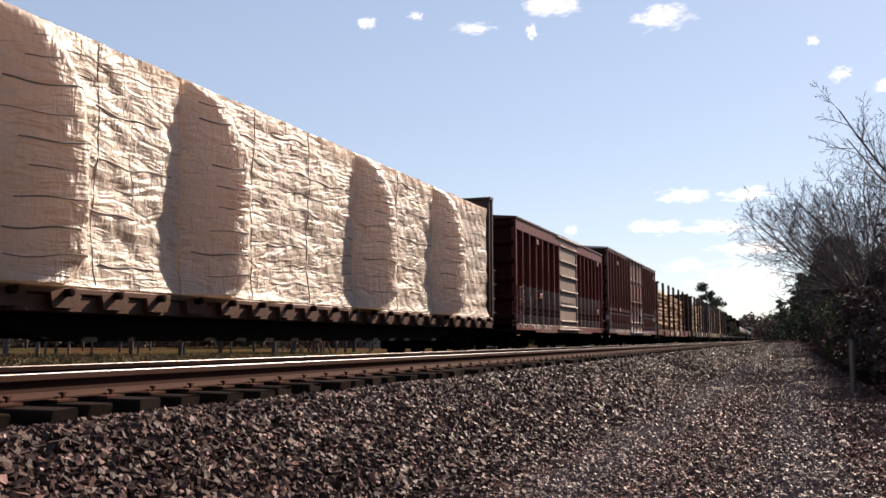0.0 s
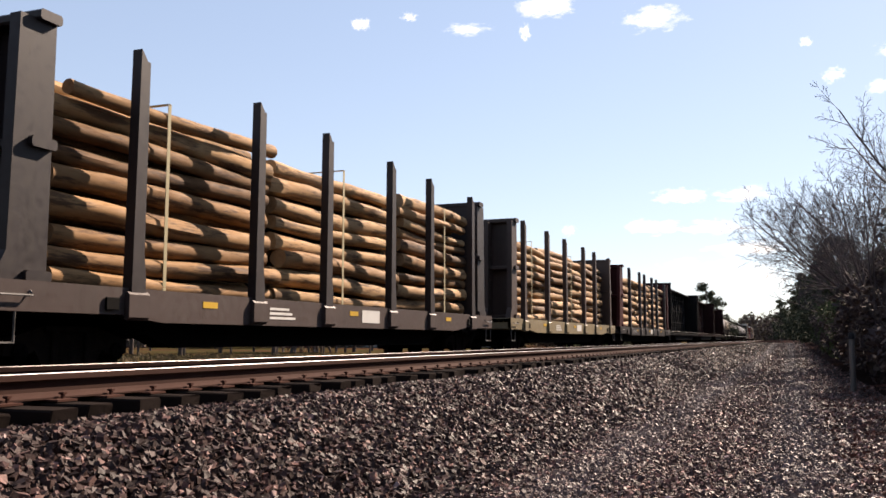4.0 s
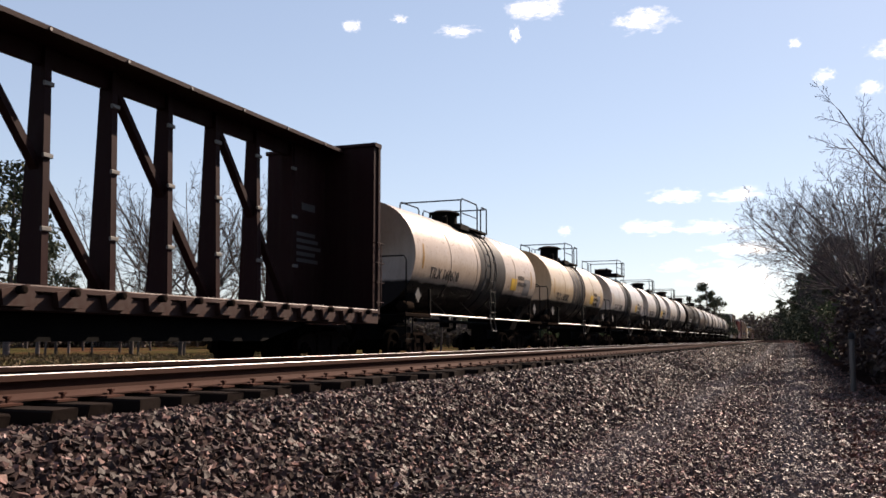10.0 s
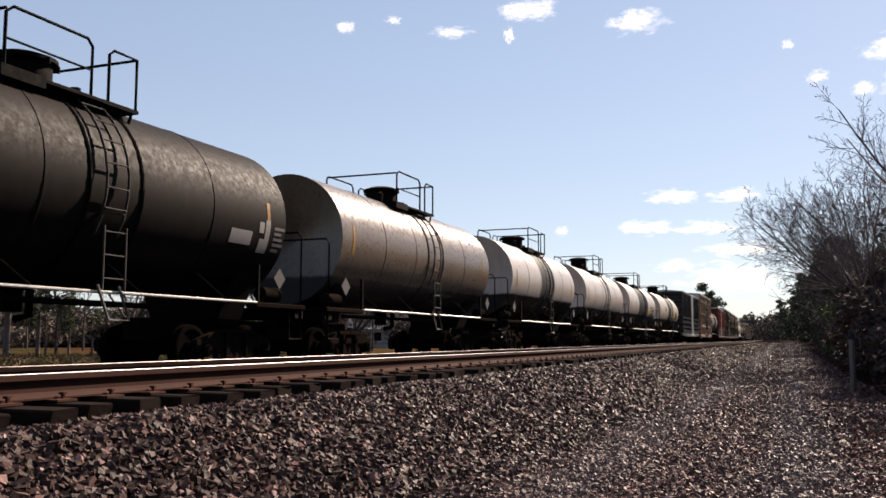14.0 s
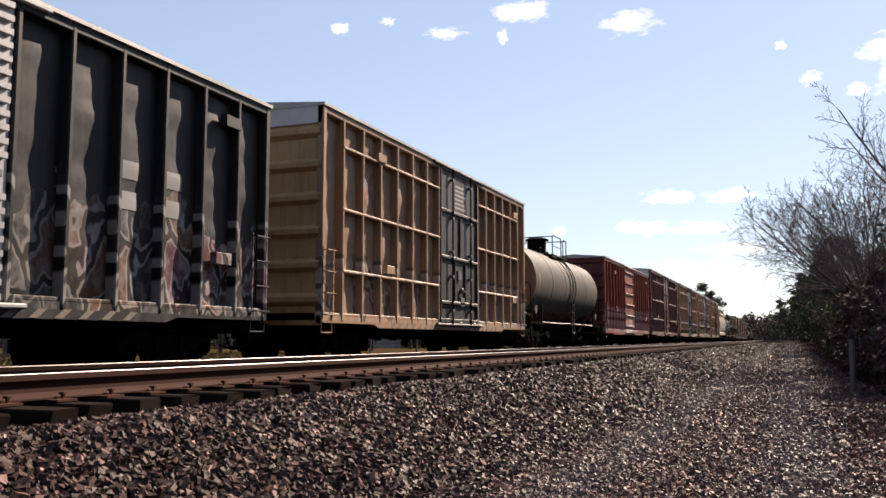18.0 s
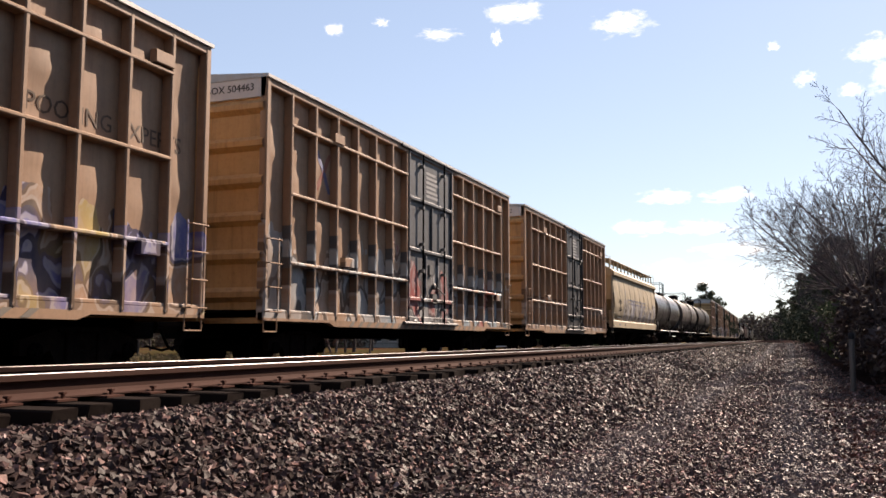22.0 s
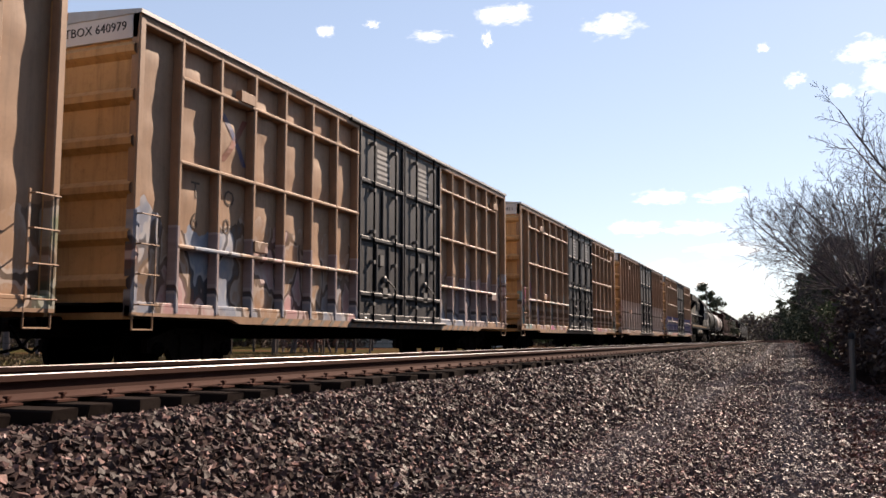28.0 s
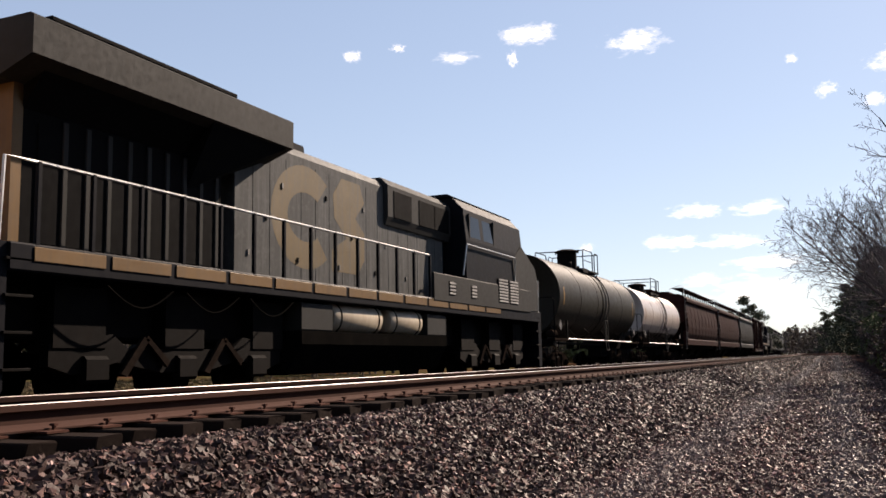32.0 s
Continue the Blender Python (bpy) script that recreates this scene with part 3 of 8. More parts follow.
def boxcar(s0, s1, label, mat, end_mat, door_mats, style="grid", top=5.12, doors=((-0.9, 0.9, "plug"),), posts=9, rails=(0.235, 0.53, 0.83), seed=1, roof_mat=None, trim=None, band=True, door_x=0.0, low=1.0, plate=0.14):
    car, hl = start_car("boxcar", label, "boxcar", s0, s1)
    roof_mat = roof_mat or M["galvanised"]
    trim = trim or mat
    z0, z1 = low, top
    dy0, dy1 = min(d[0] for d in doors) + door_x, max(d[1] for d in doors) + door_x
    spans = [(-hl, dy0), (dy1, hl)]
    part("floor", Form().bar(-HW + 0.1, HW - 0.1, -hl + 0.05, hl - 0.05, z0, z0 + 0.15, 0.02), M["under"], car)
    part("far_wall", Form().box(-HW, -HW + 0.1, -hl, hl, z0, z1), mat, car)
    for i, (a, b) in enumerate(spans):
        n = max(3, round(posts * (b - a) / (hl * 2) * 2))
        sheet = side_panel(hl, a + 0.05, b - 0.02, z0, z1, n, seed + i)
        SHEETS.setdefault(car, []).append(sheet.sheet)
        part("side_sheet", sheet, mat, car, smooth=40)
        pw = 0.1
        key = "post_%d_%d" % (round(z0 * 100), round(z1 * 100))
        for k in range(1 if a == -hl else 0, n + (0 if b == hl else 1)):
            y = a + (b - a) * k / n
            y = min(max(y, a + 0.06), b - 0.06)
            p = part("side_post", shared(key, mat, lambda: Form().bar(HW - 0.2, HW - 0.005, -0.045, 0.045, z0 + 0.02, z1 - 0.06, 0.02)), None, car, at=pose(0, y, 0))
        if style == "grid":
            for q in rails:
                z = z0 + (z1 - z0) * q
                aa, bb = a + (b - a) / n if a == -hl else a, b - (b - a) / n if b == hl else b
                part("side_rail", Form().bar(HW - 0.2, HW + 0.003, aa, bb, z - 0.035, z + 0.035, 0.02), trim, car)
        part("corner_post", Form().bar(HW - 0.16, HW, (-hl if a == -hl else hl - 0.14), (-hl + 0.14 if a == -hl else hl), z0 - 0.05, z1, 0.02), mat, car)
        part("corner_post", Form().bar(-HW, -HW + 0.16, (-hl - 0.003 if a == -hl else hl - 0.14), (-hl + 0.14 if a == -hl else hl + 0.003), z0 - 0.05, z1, 0.02), mat, car)
    part("side_sill", Form().prism([(-hl, z0 - 0.05), (-hl + 2.5, z0 - 0.05), (-hl + 2.75, z0 - 0.13), (hl - 2.75, z0 - 0.13), (hl - 2.5, z0 - 0.05), (hl, z0 - 0.05), (hl, z0 + 0.1), (-hl, z0 + 0.1)], HW - 0.12, HW - 0.02), trim, car)
    part("top_plate", Form().bar(HW - 0.2, HW - 0.01, -hl + 0.05, hl - 0.05, z1 - 0.06 - plate, z1 - 0.06, 0.02), trim, car)
    part("bottom_plate", Form().bar(HW - 0.2, HW - 0.03, -hl + 0.05, hl - 0.05, z0 + 0.1, z0 + 0.16, 0.01), trim, car)
    strip = Form()
    k = -hl + 3.4
    while k < hl - 3.4:
        strip.prism([(k, z0 - 0.12), (k + 0.14, z0 - 0.12), (k + 0.3, z0 + 0.0), (k + 0.16, z0 + 0.0)], HW - 0.02, HW - 0.014)
        k += 0.42
    part("sill_stripes", strip, M["stripe"], car, "pale slanting hazard stripes")
    for q, (yy, zz) in enumerate(((-hl + 2.6, z1 - 0.75), (hl - 1.4, z1 - 0.7), (-hl + 3.1, z0 + 1.15), (hl - 1.6, z0 + 0.85))):
        part("tack_board", Form().bar(HW - 0.1, HW + 0.03, yy, yy + 0.42, zz, zz + 0.2, 0.01), trim, car)
    for i, (a, b, st) in enumerate(doors):
        sliding_door(car, a + door_x, b + door_x - 0.02, z0 + 0.06, z1 - 0.1, door_mats[0], st, door_mats[1])
    part("door_track", Form().bar(HW - 0.1, HW + 0.06, dy0 - 0.5, dy1 + 0.5, z1 - 0.12, z1 - 0.04, 0.02), door_mats[0], car)
    part("door_track", Form().bar(HW - 0.1, HW + 0.06, dy0 - 0.3, dy1 + 0.3, z0 - 0.02, z0 + 0.05, 0.02), door_mats[0], car)
    for s in (-1, 1):
        part("end_wall", corrugated_end(s * (hl - 0.05), s, z0 - 0.1, z1 - (0.42 if band else 0.1), 6, 0), end_mat, car)
        gable = [(-HW + 0.05, z1 - (0.42 if band else 0.1)), (HW - 0.05, z1 - (0.42 if band else 0.1)), (HW - 0.02, z1 - 0.02), (0, z1 + 0.12), (-HW + 0.02, z1 - 0.02)]
        part("end_gable", Form().prism_y(gable, s * (hl - 0.1), s * hl), M["gable"] if band else end_mat, car)
        yy = sorted((s * hl - s * 0.06, s * hl - s * 0.5))
        rung_ladder(car, HW - 0.01, yy[0], yy[1], z0 + 0.05, z0 + 1.5, 4, trim)
        part("end_platform", Form().bar(-0.9, 0.9, min(s * hl, s * (hl + 0.25)), max(s * hl, s * (hl + 0.25)), z0 + 0.1, z0 + 0.14, 0.01), M["under"], car)
    part("roof", Form().prism_y([(-HW - 0.03, z1 - 0.06), (HW + 0.03, z1 - 0.06), (HW + 0.03, z1), (0, z1 + 0.14), (-HW - 0.03, z1)], -hl - 0.02, hl + 0.02), roof_mat, car)
    nr = 12
    for k in range(nr):
        y = -hl + 2 * hl * (k + 0.5) / nr
        part("roof_rib", shared("roof_rib_%d" % round(z1 * 100), roof_mat, lambda: Form().prism_y([(-HW, z1 - 0.01), (0, z1 + 0.13), (HW, z1 - 0.01), (HW, z1 + 0.03), (0, z1 + 0.17), (-HW, z1 + 0.03)], -0.03, 0.03)), None, car, at=pose(0, y, 0))
    if mat.name.startswith("tan_"):
        pool_mark(car, hl, dy0, posts)
    running_gear(car, hl, 2.1, 0.45)
    return car, hl


def sheet_text(car, text, size, mat, y, z, name="reporting_mark"):
    """Letters painted onto the dented side sheet."""
    ob = lettering(name, text, size, mat, car, Matrix.Identity(4), 0.0015)
    for v in ob.data.vertices:
        yy, zz = y + v.co.x, z + v.co.y
        x = HW - 0.16
        for a, b, lo, hi, fn in SHEETS[car]:
            if a <= yy <= b:
                x = fn((yy - a) / (b - a), (zz - lo) / (hi - lo))[0]
        v.co = (x + 0.006 + v.co.z, yy, zz)
    return ob


def sheet_stroke(car, y0, z0, y1, z1, w, mat, label):
    """A slanting stroke of paint on the dented side sheet."""
    for a, b, lo, hi, fn in SHEETS[car]:
        if a <= y0 <= b:
            def at(u, v):
                y, z = y0 + (y1 - y0) * u + w * (v - 0.5), z0 + (z1 - z0) * u
                return fn((y - a) / (b - a), (z - lo) / (hi - lo))[0] + 0.005, y, z
            part("emblem_stroke", Form().grid(at, 10, 4), mat, car, label, fix=False)


def pool_mark(car, hl, door_start, posts):
    """The worn red and blue crossed emblem of the tan cars."""
    n = max(3, round(posts * (door_start + hl) / (hl * 2) * 2))
    bay = (door_start + hl) / n
    y = -hl + 2 * bay + 0.27
    w = bay - 0.36
    sheet_stroke(car, y, 3.66, y + w, 4.5, 0.15, M["emblem_red"], "worn red emblem stroke")
    sheet_stroke(car, y, 4.5, y + w, 3.66, 0.15, M["emblem_blue"], "worn blue emblem stroke")


def sheet_bar(car, y, z, w, h, mat, label="white painted bar"):
    """A block of paint on the dented side sheet."""
    for a, b, lo, hi, fn in SHEETS[car]:
        if a <= y <= b:
            part("name_bar", Form().grid(lambda u, v: (fn((y + w * u - a) / (b - a), (z + h * v - lo) / (hi - lo))[0] + 0.006, y + w * u, z + h * v), 8, 4), mat, car, label, fix=False)


def stencil(car, y, z, w, h, mat, x=HW - 0.1, rows=3):
    """Unreadable lines of small print as bars."""
    for i in range(rows):
        zz = z + h * (rows - 1 - i) / rows
        part("print_line", Form().box(x, x + 0.004, y, y + w * (0.75 + 0.25 * ((i * 7) % 3) / 2), zz, zz + h / rows * 0.55), mat, car)


# ---------------------------------------------------------------- tank cars
BANDS = {}


def tank_mat(name, col, belly=None, belly_z=2.0, band=None, band_y=(0, 0), rough=0.33, dirt=(0.10, 0.075, 0.05), worn=0.35, shift=0.0, gloss=None):
    m = paint(name, col, rough, 0.0, dirt if sum(col) > 0.5 else scale_col(col, 1.8), worn, shift=shift, bump=0.03, gloss=gloss or (0.42 if sum(col) > 0.5 else 0.05))
    nt = m.node_tree
    bs = nt.nodes["Principled BSDF"]
    base = bs.inputs["Base Color"].links[0].from_socket
    tc = nt.nodes.new("ShaderNodeTexCoord")
    sp = nt.nodes.new("ShaderNodeSeparateXYZ")
    nt.links.new(tc.outputs["Object"], sp.inputs[0])
    if band:
        BANDS[m.name] = (paint(name + "_soot", scale_col(band, 0.4), 0.55, 0.0, scale_col(band, 0.9), 0.6, shift=shift, gloss=0.06), band_y)
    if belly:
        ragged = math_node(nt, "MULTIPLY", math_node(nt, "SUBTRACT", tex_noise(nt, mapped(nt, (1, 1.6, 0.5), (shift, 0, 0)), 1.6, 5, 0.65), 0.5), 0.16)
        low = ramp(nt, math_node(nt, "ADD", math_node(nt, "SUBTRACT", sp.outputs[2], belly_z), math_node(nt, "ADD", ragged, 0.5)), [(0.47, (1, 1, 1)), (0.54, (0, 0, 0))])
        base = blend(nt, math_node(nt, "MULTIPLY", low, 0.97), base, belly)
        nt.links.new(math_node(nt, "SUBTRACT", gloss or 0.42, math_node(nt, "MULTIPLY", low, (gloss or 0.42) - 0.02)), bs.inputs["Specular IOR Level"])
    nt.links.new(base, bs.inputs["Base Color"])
    return m


def tank_car(s0, s1, label, mat, radius=1.465, zc=2.83, plat=0.0, rail_mat=None, dome=0.45, dome_y=0.0, inset=0.72, ladder_y=0.35, text="", text_mat=None, text_y=None, text_z=None, platform_len=2.6, walk=True, safety="chrome", end_text="", notice="", lift=0.0):
    car, hl = start_car("tank_car", label, "tank car", s0, s1)
    rm = rail_mat or M["under"]
    a = hl - inset
    R = radius
    prof = []
    for i in range(9):
        t = math.pi / 2 * i / 8
        prof.append((-a + R * 0.36 * (1 - math.sin(t)), max(0.02, R * math.cos(math.pi / 2 - t)) if i else 0.02))
    shell = prof + [(-h, r) for h, r in prof[::-1]]
    part("tank_shell", Form().lathe(shell, "y", 48, (0, 0, zc)), mat, car, smooth=30)
    if mat.name in BANDS:
        soot, (b0, b1) = BANDS[mat.name]
        part("soot_band", Form().lathe([(b0, R + 0.002), (b0 + 0.004, R + 0.006), (b1 - 0.004, R + 0.006), (b1, R + 0.002)], "y", 48, (0, 0, zc)), soot, car, "sooty dark band", smooth=30)
    for y in (-a * 0.55, a * 0.0 - 0.9, a * 0.55):
        part("weld_seam", Form().lathe([(y - 0.02, R + 0.004), (y - 0.012, R + 0.009), (y + 0.012, R + 0.009), (y + 0.02, R + 0.004)], "y", 48, (0, 0, zc)), mat, car, smooth=30)
    for s in (-1, 1):
        y = s * (a - 0.75)
        part("saddle", Form().prism_y([(-1.15, zc - R * 0.55), (-0.75, 0.98), (0.75, 0.98), (1.15, zc - R * 0.55), (0.7, zc - R * 0.86), (0, zc - R * 0.985), (-0.7, zc - R * 0.86)], y - 0.35, y + 0.35), M["under"], car)
        part("end_sill", Form().bar(-1.45, 1.45, min(s * hl, s * (hl - 0.3)), max(s * hl, s * (hl - 0.3)), 1.02, 1.24, 0.02), M["under"], car)
        part("side_step_sill", Form().bar(1.25, 1.5, min(s * hl, s * (hl - 1.7)), max(s * hl, s * (hl - 1.7)), 1.18, 1.28, 0.02), M["truck"], car)
        yo = s * (hl - 0.12)
        part("end_handrail", Form().tube([(1.46, yo, 1.24), (1.46, yo, 2.62), (1.4, yo, 2.72), (0.6, yo, 2.72), (-0.6, yo, 2.72), (-1.4, yo, 2.72), (-1.46, yo, 2.62), (-1.46, yo, 1.24)], 0.02, 6), rm, car)
        yg = s * (hl - 1.65)
        part("grab_post", Form().bar(1.44, 1.5, yg - 0.03, yg + 0.03, 1.28, 1.95, 0.01), M["under"], car)
        part("stirrup_step", Form().tube([(1.46, s * (hl - 0.1), 1.2), (1.46, s * (hl - 0.1), 0.62), (1.46, s * (hl - 0.55), 0.62), (1.46, s * (hl - 0.55), 1.2)], 0.018, 6), rm, car)
        part("brake_cylinder", Form().lathe([(-0.3, 0.1), (-0.28, 0.14), (0.28, 0.14), (0.3, 0.1)], "y", 14, (1.15, s * (hl - 0.8), 1.46)), M["truck"], car, smooth=40)
    part("side_running_rail", Form().tube([(1.48, -hl + 1.7, 1.27), (1.48, hl - 1.7, 1.27)], 0.024, 8), M[safety], car, "bright steel side rail")
    for k in (-0.55, -0.18, 0.18, 0.55):
        part("rail_stay", Form().tube([(1.48, hl * k, 1.27), (1.1, hl * k - 0.35, 1.72)], 0.018, 6), M["under"], car)
    # platform, manway and ladder
    pt = zc + R - 0.22 + lift
    p = part("platform", Form().bar(-1.05, 1.05, plat - platform_len / 2, plat - 0.55, pt - 0.06, pt + 0.1, 0.01).bar(-1.05, 1.05, plat + 0.55, plat + platform_len / 2, pt + 0.02, pt + 0.08, 0.01)
             .bar(0.62, 1.05, plat - 0.55, plat + 0.55, pt + 0.02, pt + 0.08, 0.01).bar(-1.05, -0.62, plat - 0.55, plat + 0.55, pt + 0.02, pt + 0.08, 0.01), rm, car)
    for x in (-1.0, 1.0):
        for y in (plat - platform_len / 2 + 0.1, plat + platform_len / 2 - 0.1):
            part("platform_stay", Form().tube([(x, y, pt + 0.02), (x * 0.9, y, zc + R * 0.66)], 0.025, 6), rm, p)
    y0, y1 = plat - platform_len / 2 + 0.05, plat + platform_len / 2 - 0.05
    hr = Form()
    for x in (-1.03, 1.03):
        g = y0 + (y1 - y0) * 0.62
        hr.tube([(x, y0, pt + 0.08), (x, y0, pt + 0.8), (x, y0 + 0.12, pt + 0.9), (x, g - 0.1, pt + 0.9), (x, g, pt + 0.8), (x, g, pt + 0.08)], 0.024, 6)
        hr.tube([(x, g + 0.35, pt + 0.08), (x, g + 0.35, pt + 0.8), (x, g + 0.45, pt + 0.88), (x, y1, pt + 0.88), (x, y1, pt + 0.08)], 0.024, 6)
        hr.tube([(x, y0, pt + 0.45), (x, g, pt + 0.45)], 0.018, 6)
    hr.tube([(-1.03, y0, pt + 0.85), (1.03, y0, pt + 0.85)], 0.022, 6).tube([(-1.03, y1, pt + 0.88), (1.03, y1, pt + 0.88)], 0.022, 6)
    part("platform_railing", hr, rm, p)
    mw = part("manway", Form().lathe([(0, 0.42), (dome, 0.42), (dome + 0.01, 0.5), (dome + 0.07, 0.5), (dome + 0.14, 0.3), (dome + 0.16, 0.05)], "z", 22, (0, plat + dome_y, pt + 0.12)), rm, car, smooth=35)
    for k in range(6):
        t = k * 1.047
        part("manway_bolt", shared("manway_bolt", rm, lambda: Form().lathe([(0, 0.035), (0.1, 0.035)], "z", 6)), None, mw, at=pose(0.5 * math.cos(t), plat + dome_y + 0.5 * math.sin(t), pt + dome + 0.08))
    v = Form().lathe([(0, 0.09), (0.3, 0.09), (0.34, 0.04)], "z", 10, (0.35, plat - 0.85, pt + 0.1))
    part("valve", v, rm, car)
    part("valve", Form().lathe([(0, 0.08), (0.3, 0.08)], "z", 10, (-0.3, plat - 0.8, pt + 0.1)), rm, car)
    part("valve", Form().lathe([(0, 0.08), (0.3, 0.08)], "z", 10, (0.25, plat + 0.8, pt + 0.1)), rm, car)
    for yy in (-a + 0.55, a - 0.6):
        bend_plate(car, "reflective_strip", yy - 0.05, yy + 0.05, zc - 0.35, zc + 0.3, R, zc, M["amber"])
    for s in (-1, 1):
        part("placard", Form().prism([(s * (hl - 0.9) - 0.2, 1.75), (s * (hl - 0.9), 1.55), (s * (hl - 0.9) + 0.2, 1.75), (s * (hl - 0.9), 1.95)], 1.44, 1.46), M["placard"], car)
    if notice:
        bend_plate(car, "notice_panel", a - 1.55, a - 0.75, zc - 0.62, zc - 0.05, R, zc, M["print_grey"])
        bend_plate(car, "yellow_panel", a - 3.1, a - 2.45, zc - 0.5, zc - 0.1, R, zc, M["safety"])
        for i, word in enumerate(notice.split()):
            bend_text(car, word, a - 2.35, zc - 0.1 - 0.22 * i, 0.2, R, zc, M["black"])
    # ladder round the side
    yl = plat + ladder_y
    lad = Form()
    for dy in (-0.22, 0.22):
        pts = []
        for i in range(9):
            t = radians(62 - i * 11.5)
            pts.append(((R + 0.09) * math.cos(t), yl + dy, zc + (R + 0.09) * math.sin(t)))
        pts += [(1.53, yl + dy, 2.2), (1.53, yl + dy, 1.3)]
        lad.tube(pts, 0.02, 6)
    lo = part("ladder", lad, M["ladder_grey"], car)
    for i in range(11):
        if i < 7:
            t = radians(62 - i * 13)
            q = ((R + 0.09) * math.cos(t), zc + (R + 0.09) * math.sin(t))
        else:
            q = (1.53, 2.45 - (i - 7) * 0.33)
        part("rung", shared("tank_rung", M["ladder_grey"], lambda: Form().tube([(0, -0.22, 0), (0, 0.22, 0)], 0.014, 6)), None, lo, at=pose(q[0], yl, q[1]))
    part("ladder_foot", Form().tube([(1.52, yl - 0.3, 1.36), (1.55, yl - 0.1, 0.88), (1.55, yl + 0.32, 0.88), (1.52, yl + 0.12, 1.36)], 0.022, 6), M["grey_steel"], car)
    for dy in (-0.45, 0.62):
        pts = [((R + 0.012) * math.cos(radians(q)), yl + dy, zc + (R + 0.012) * math.sin(radians(q))) for q in range(80, -71, -10)]
        part("ladder_band", Form().tube(pts, 0.022, 4), mat, car)
    part("bottom_outlet", Form().lathe([(0, 0.16), (0.3, 0.16), (0.34, 0.22), (0.4, 0.22)], "z", 14, (0, plat, zc - R - 0.36)), M["under"], car)
    if text:
        bend_text(car, text, text_y if text_y is not None else -hl * 0.72, text_z or zc - 0.55, 0.42, R, zc, text_mat or M["black"])
    if end_text:
        lettering("reporting_mark", end_text, 0.25, text_mat or M["black"], car, on_end(-0.75, -a + 0.02, zc + R * 0.2))
    running_gear(car, hl, 1.75, 0.43, sill_z=(0.6, 0.98), reach=0.25, stub=3.1)
    part("heater_pipe", Form().tube([(0.5, -hl * 0.55, 1.16), (0.5, hl * 0.5, 1.16)], 0.05, 8).tube([(0.35, plat, 1.5), (0.35, plat, 0.95), (0.1, plat, 0.9)], 0.06, 8), M["under"], car)
    return car, hl


def bend_text(car, text, y, z, size, R, zc, mat):
    """Letters laid onto the round side of a tank."""
    ob = lettering("reporting_mark", text, size, mat, car, Matrix.Identity(4), 0.003)
    for v in ob.data.vertices:
        t = math.asin(max(-0.95, min(0.95, (z - zc + v.co.y) / R)))
        r = R + 0.006 + v.co.z
        v.co = ((r) * math.cos(t), y + v.co.x, zc + r * math.sin(t))


def bend_plate(car, name, y0, y1, z0, z1, R, zc, mat, rows=0):
    """A painted panel or a block of small print on the round side of a tank."""
    def at(u, w):
        t = math.asin((z0 + (z1 - z0) * w - zc) / R)
        return ((R + 0.005) * math.cos(t), y0 + (y1 - y0) * u, zc + (R + 0.005) * math.sin(t))
    f = Form()
    if not rows:
        f.grid(at, 3, 6)
    else:
        for i in range(rows):
            lo, hi = i / rows, (i + 0.55) / rows
            e = 0.7 + 0.3 * ((i * 5) % 3) / 2
            f.grid(lambda u, w: at(u * e, lo + (hi - lo) * w), 2, 2)
    return part(name, f, mat, car, fix=False)
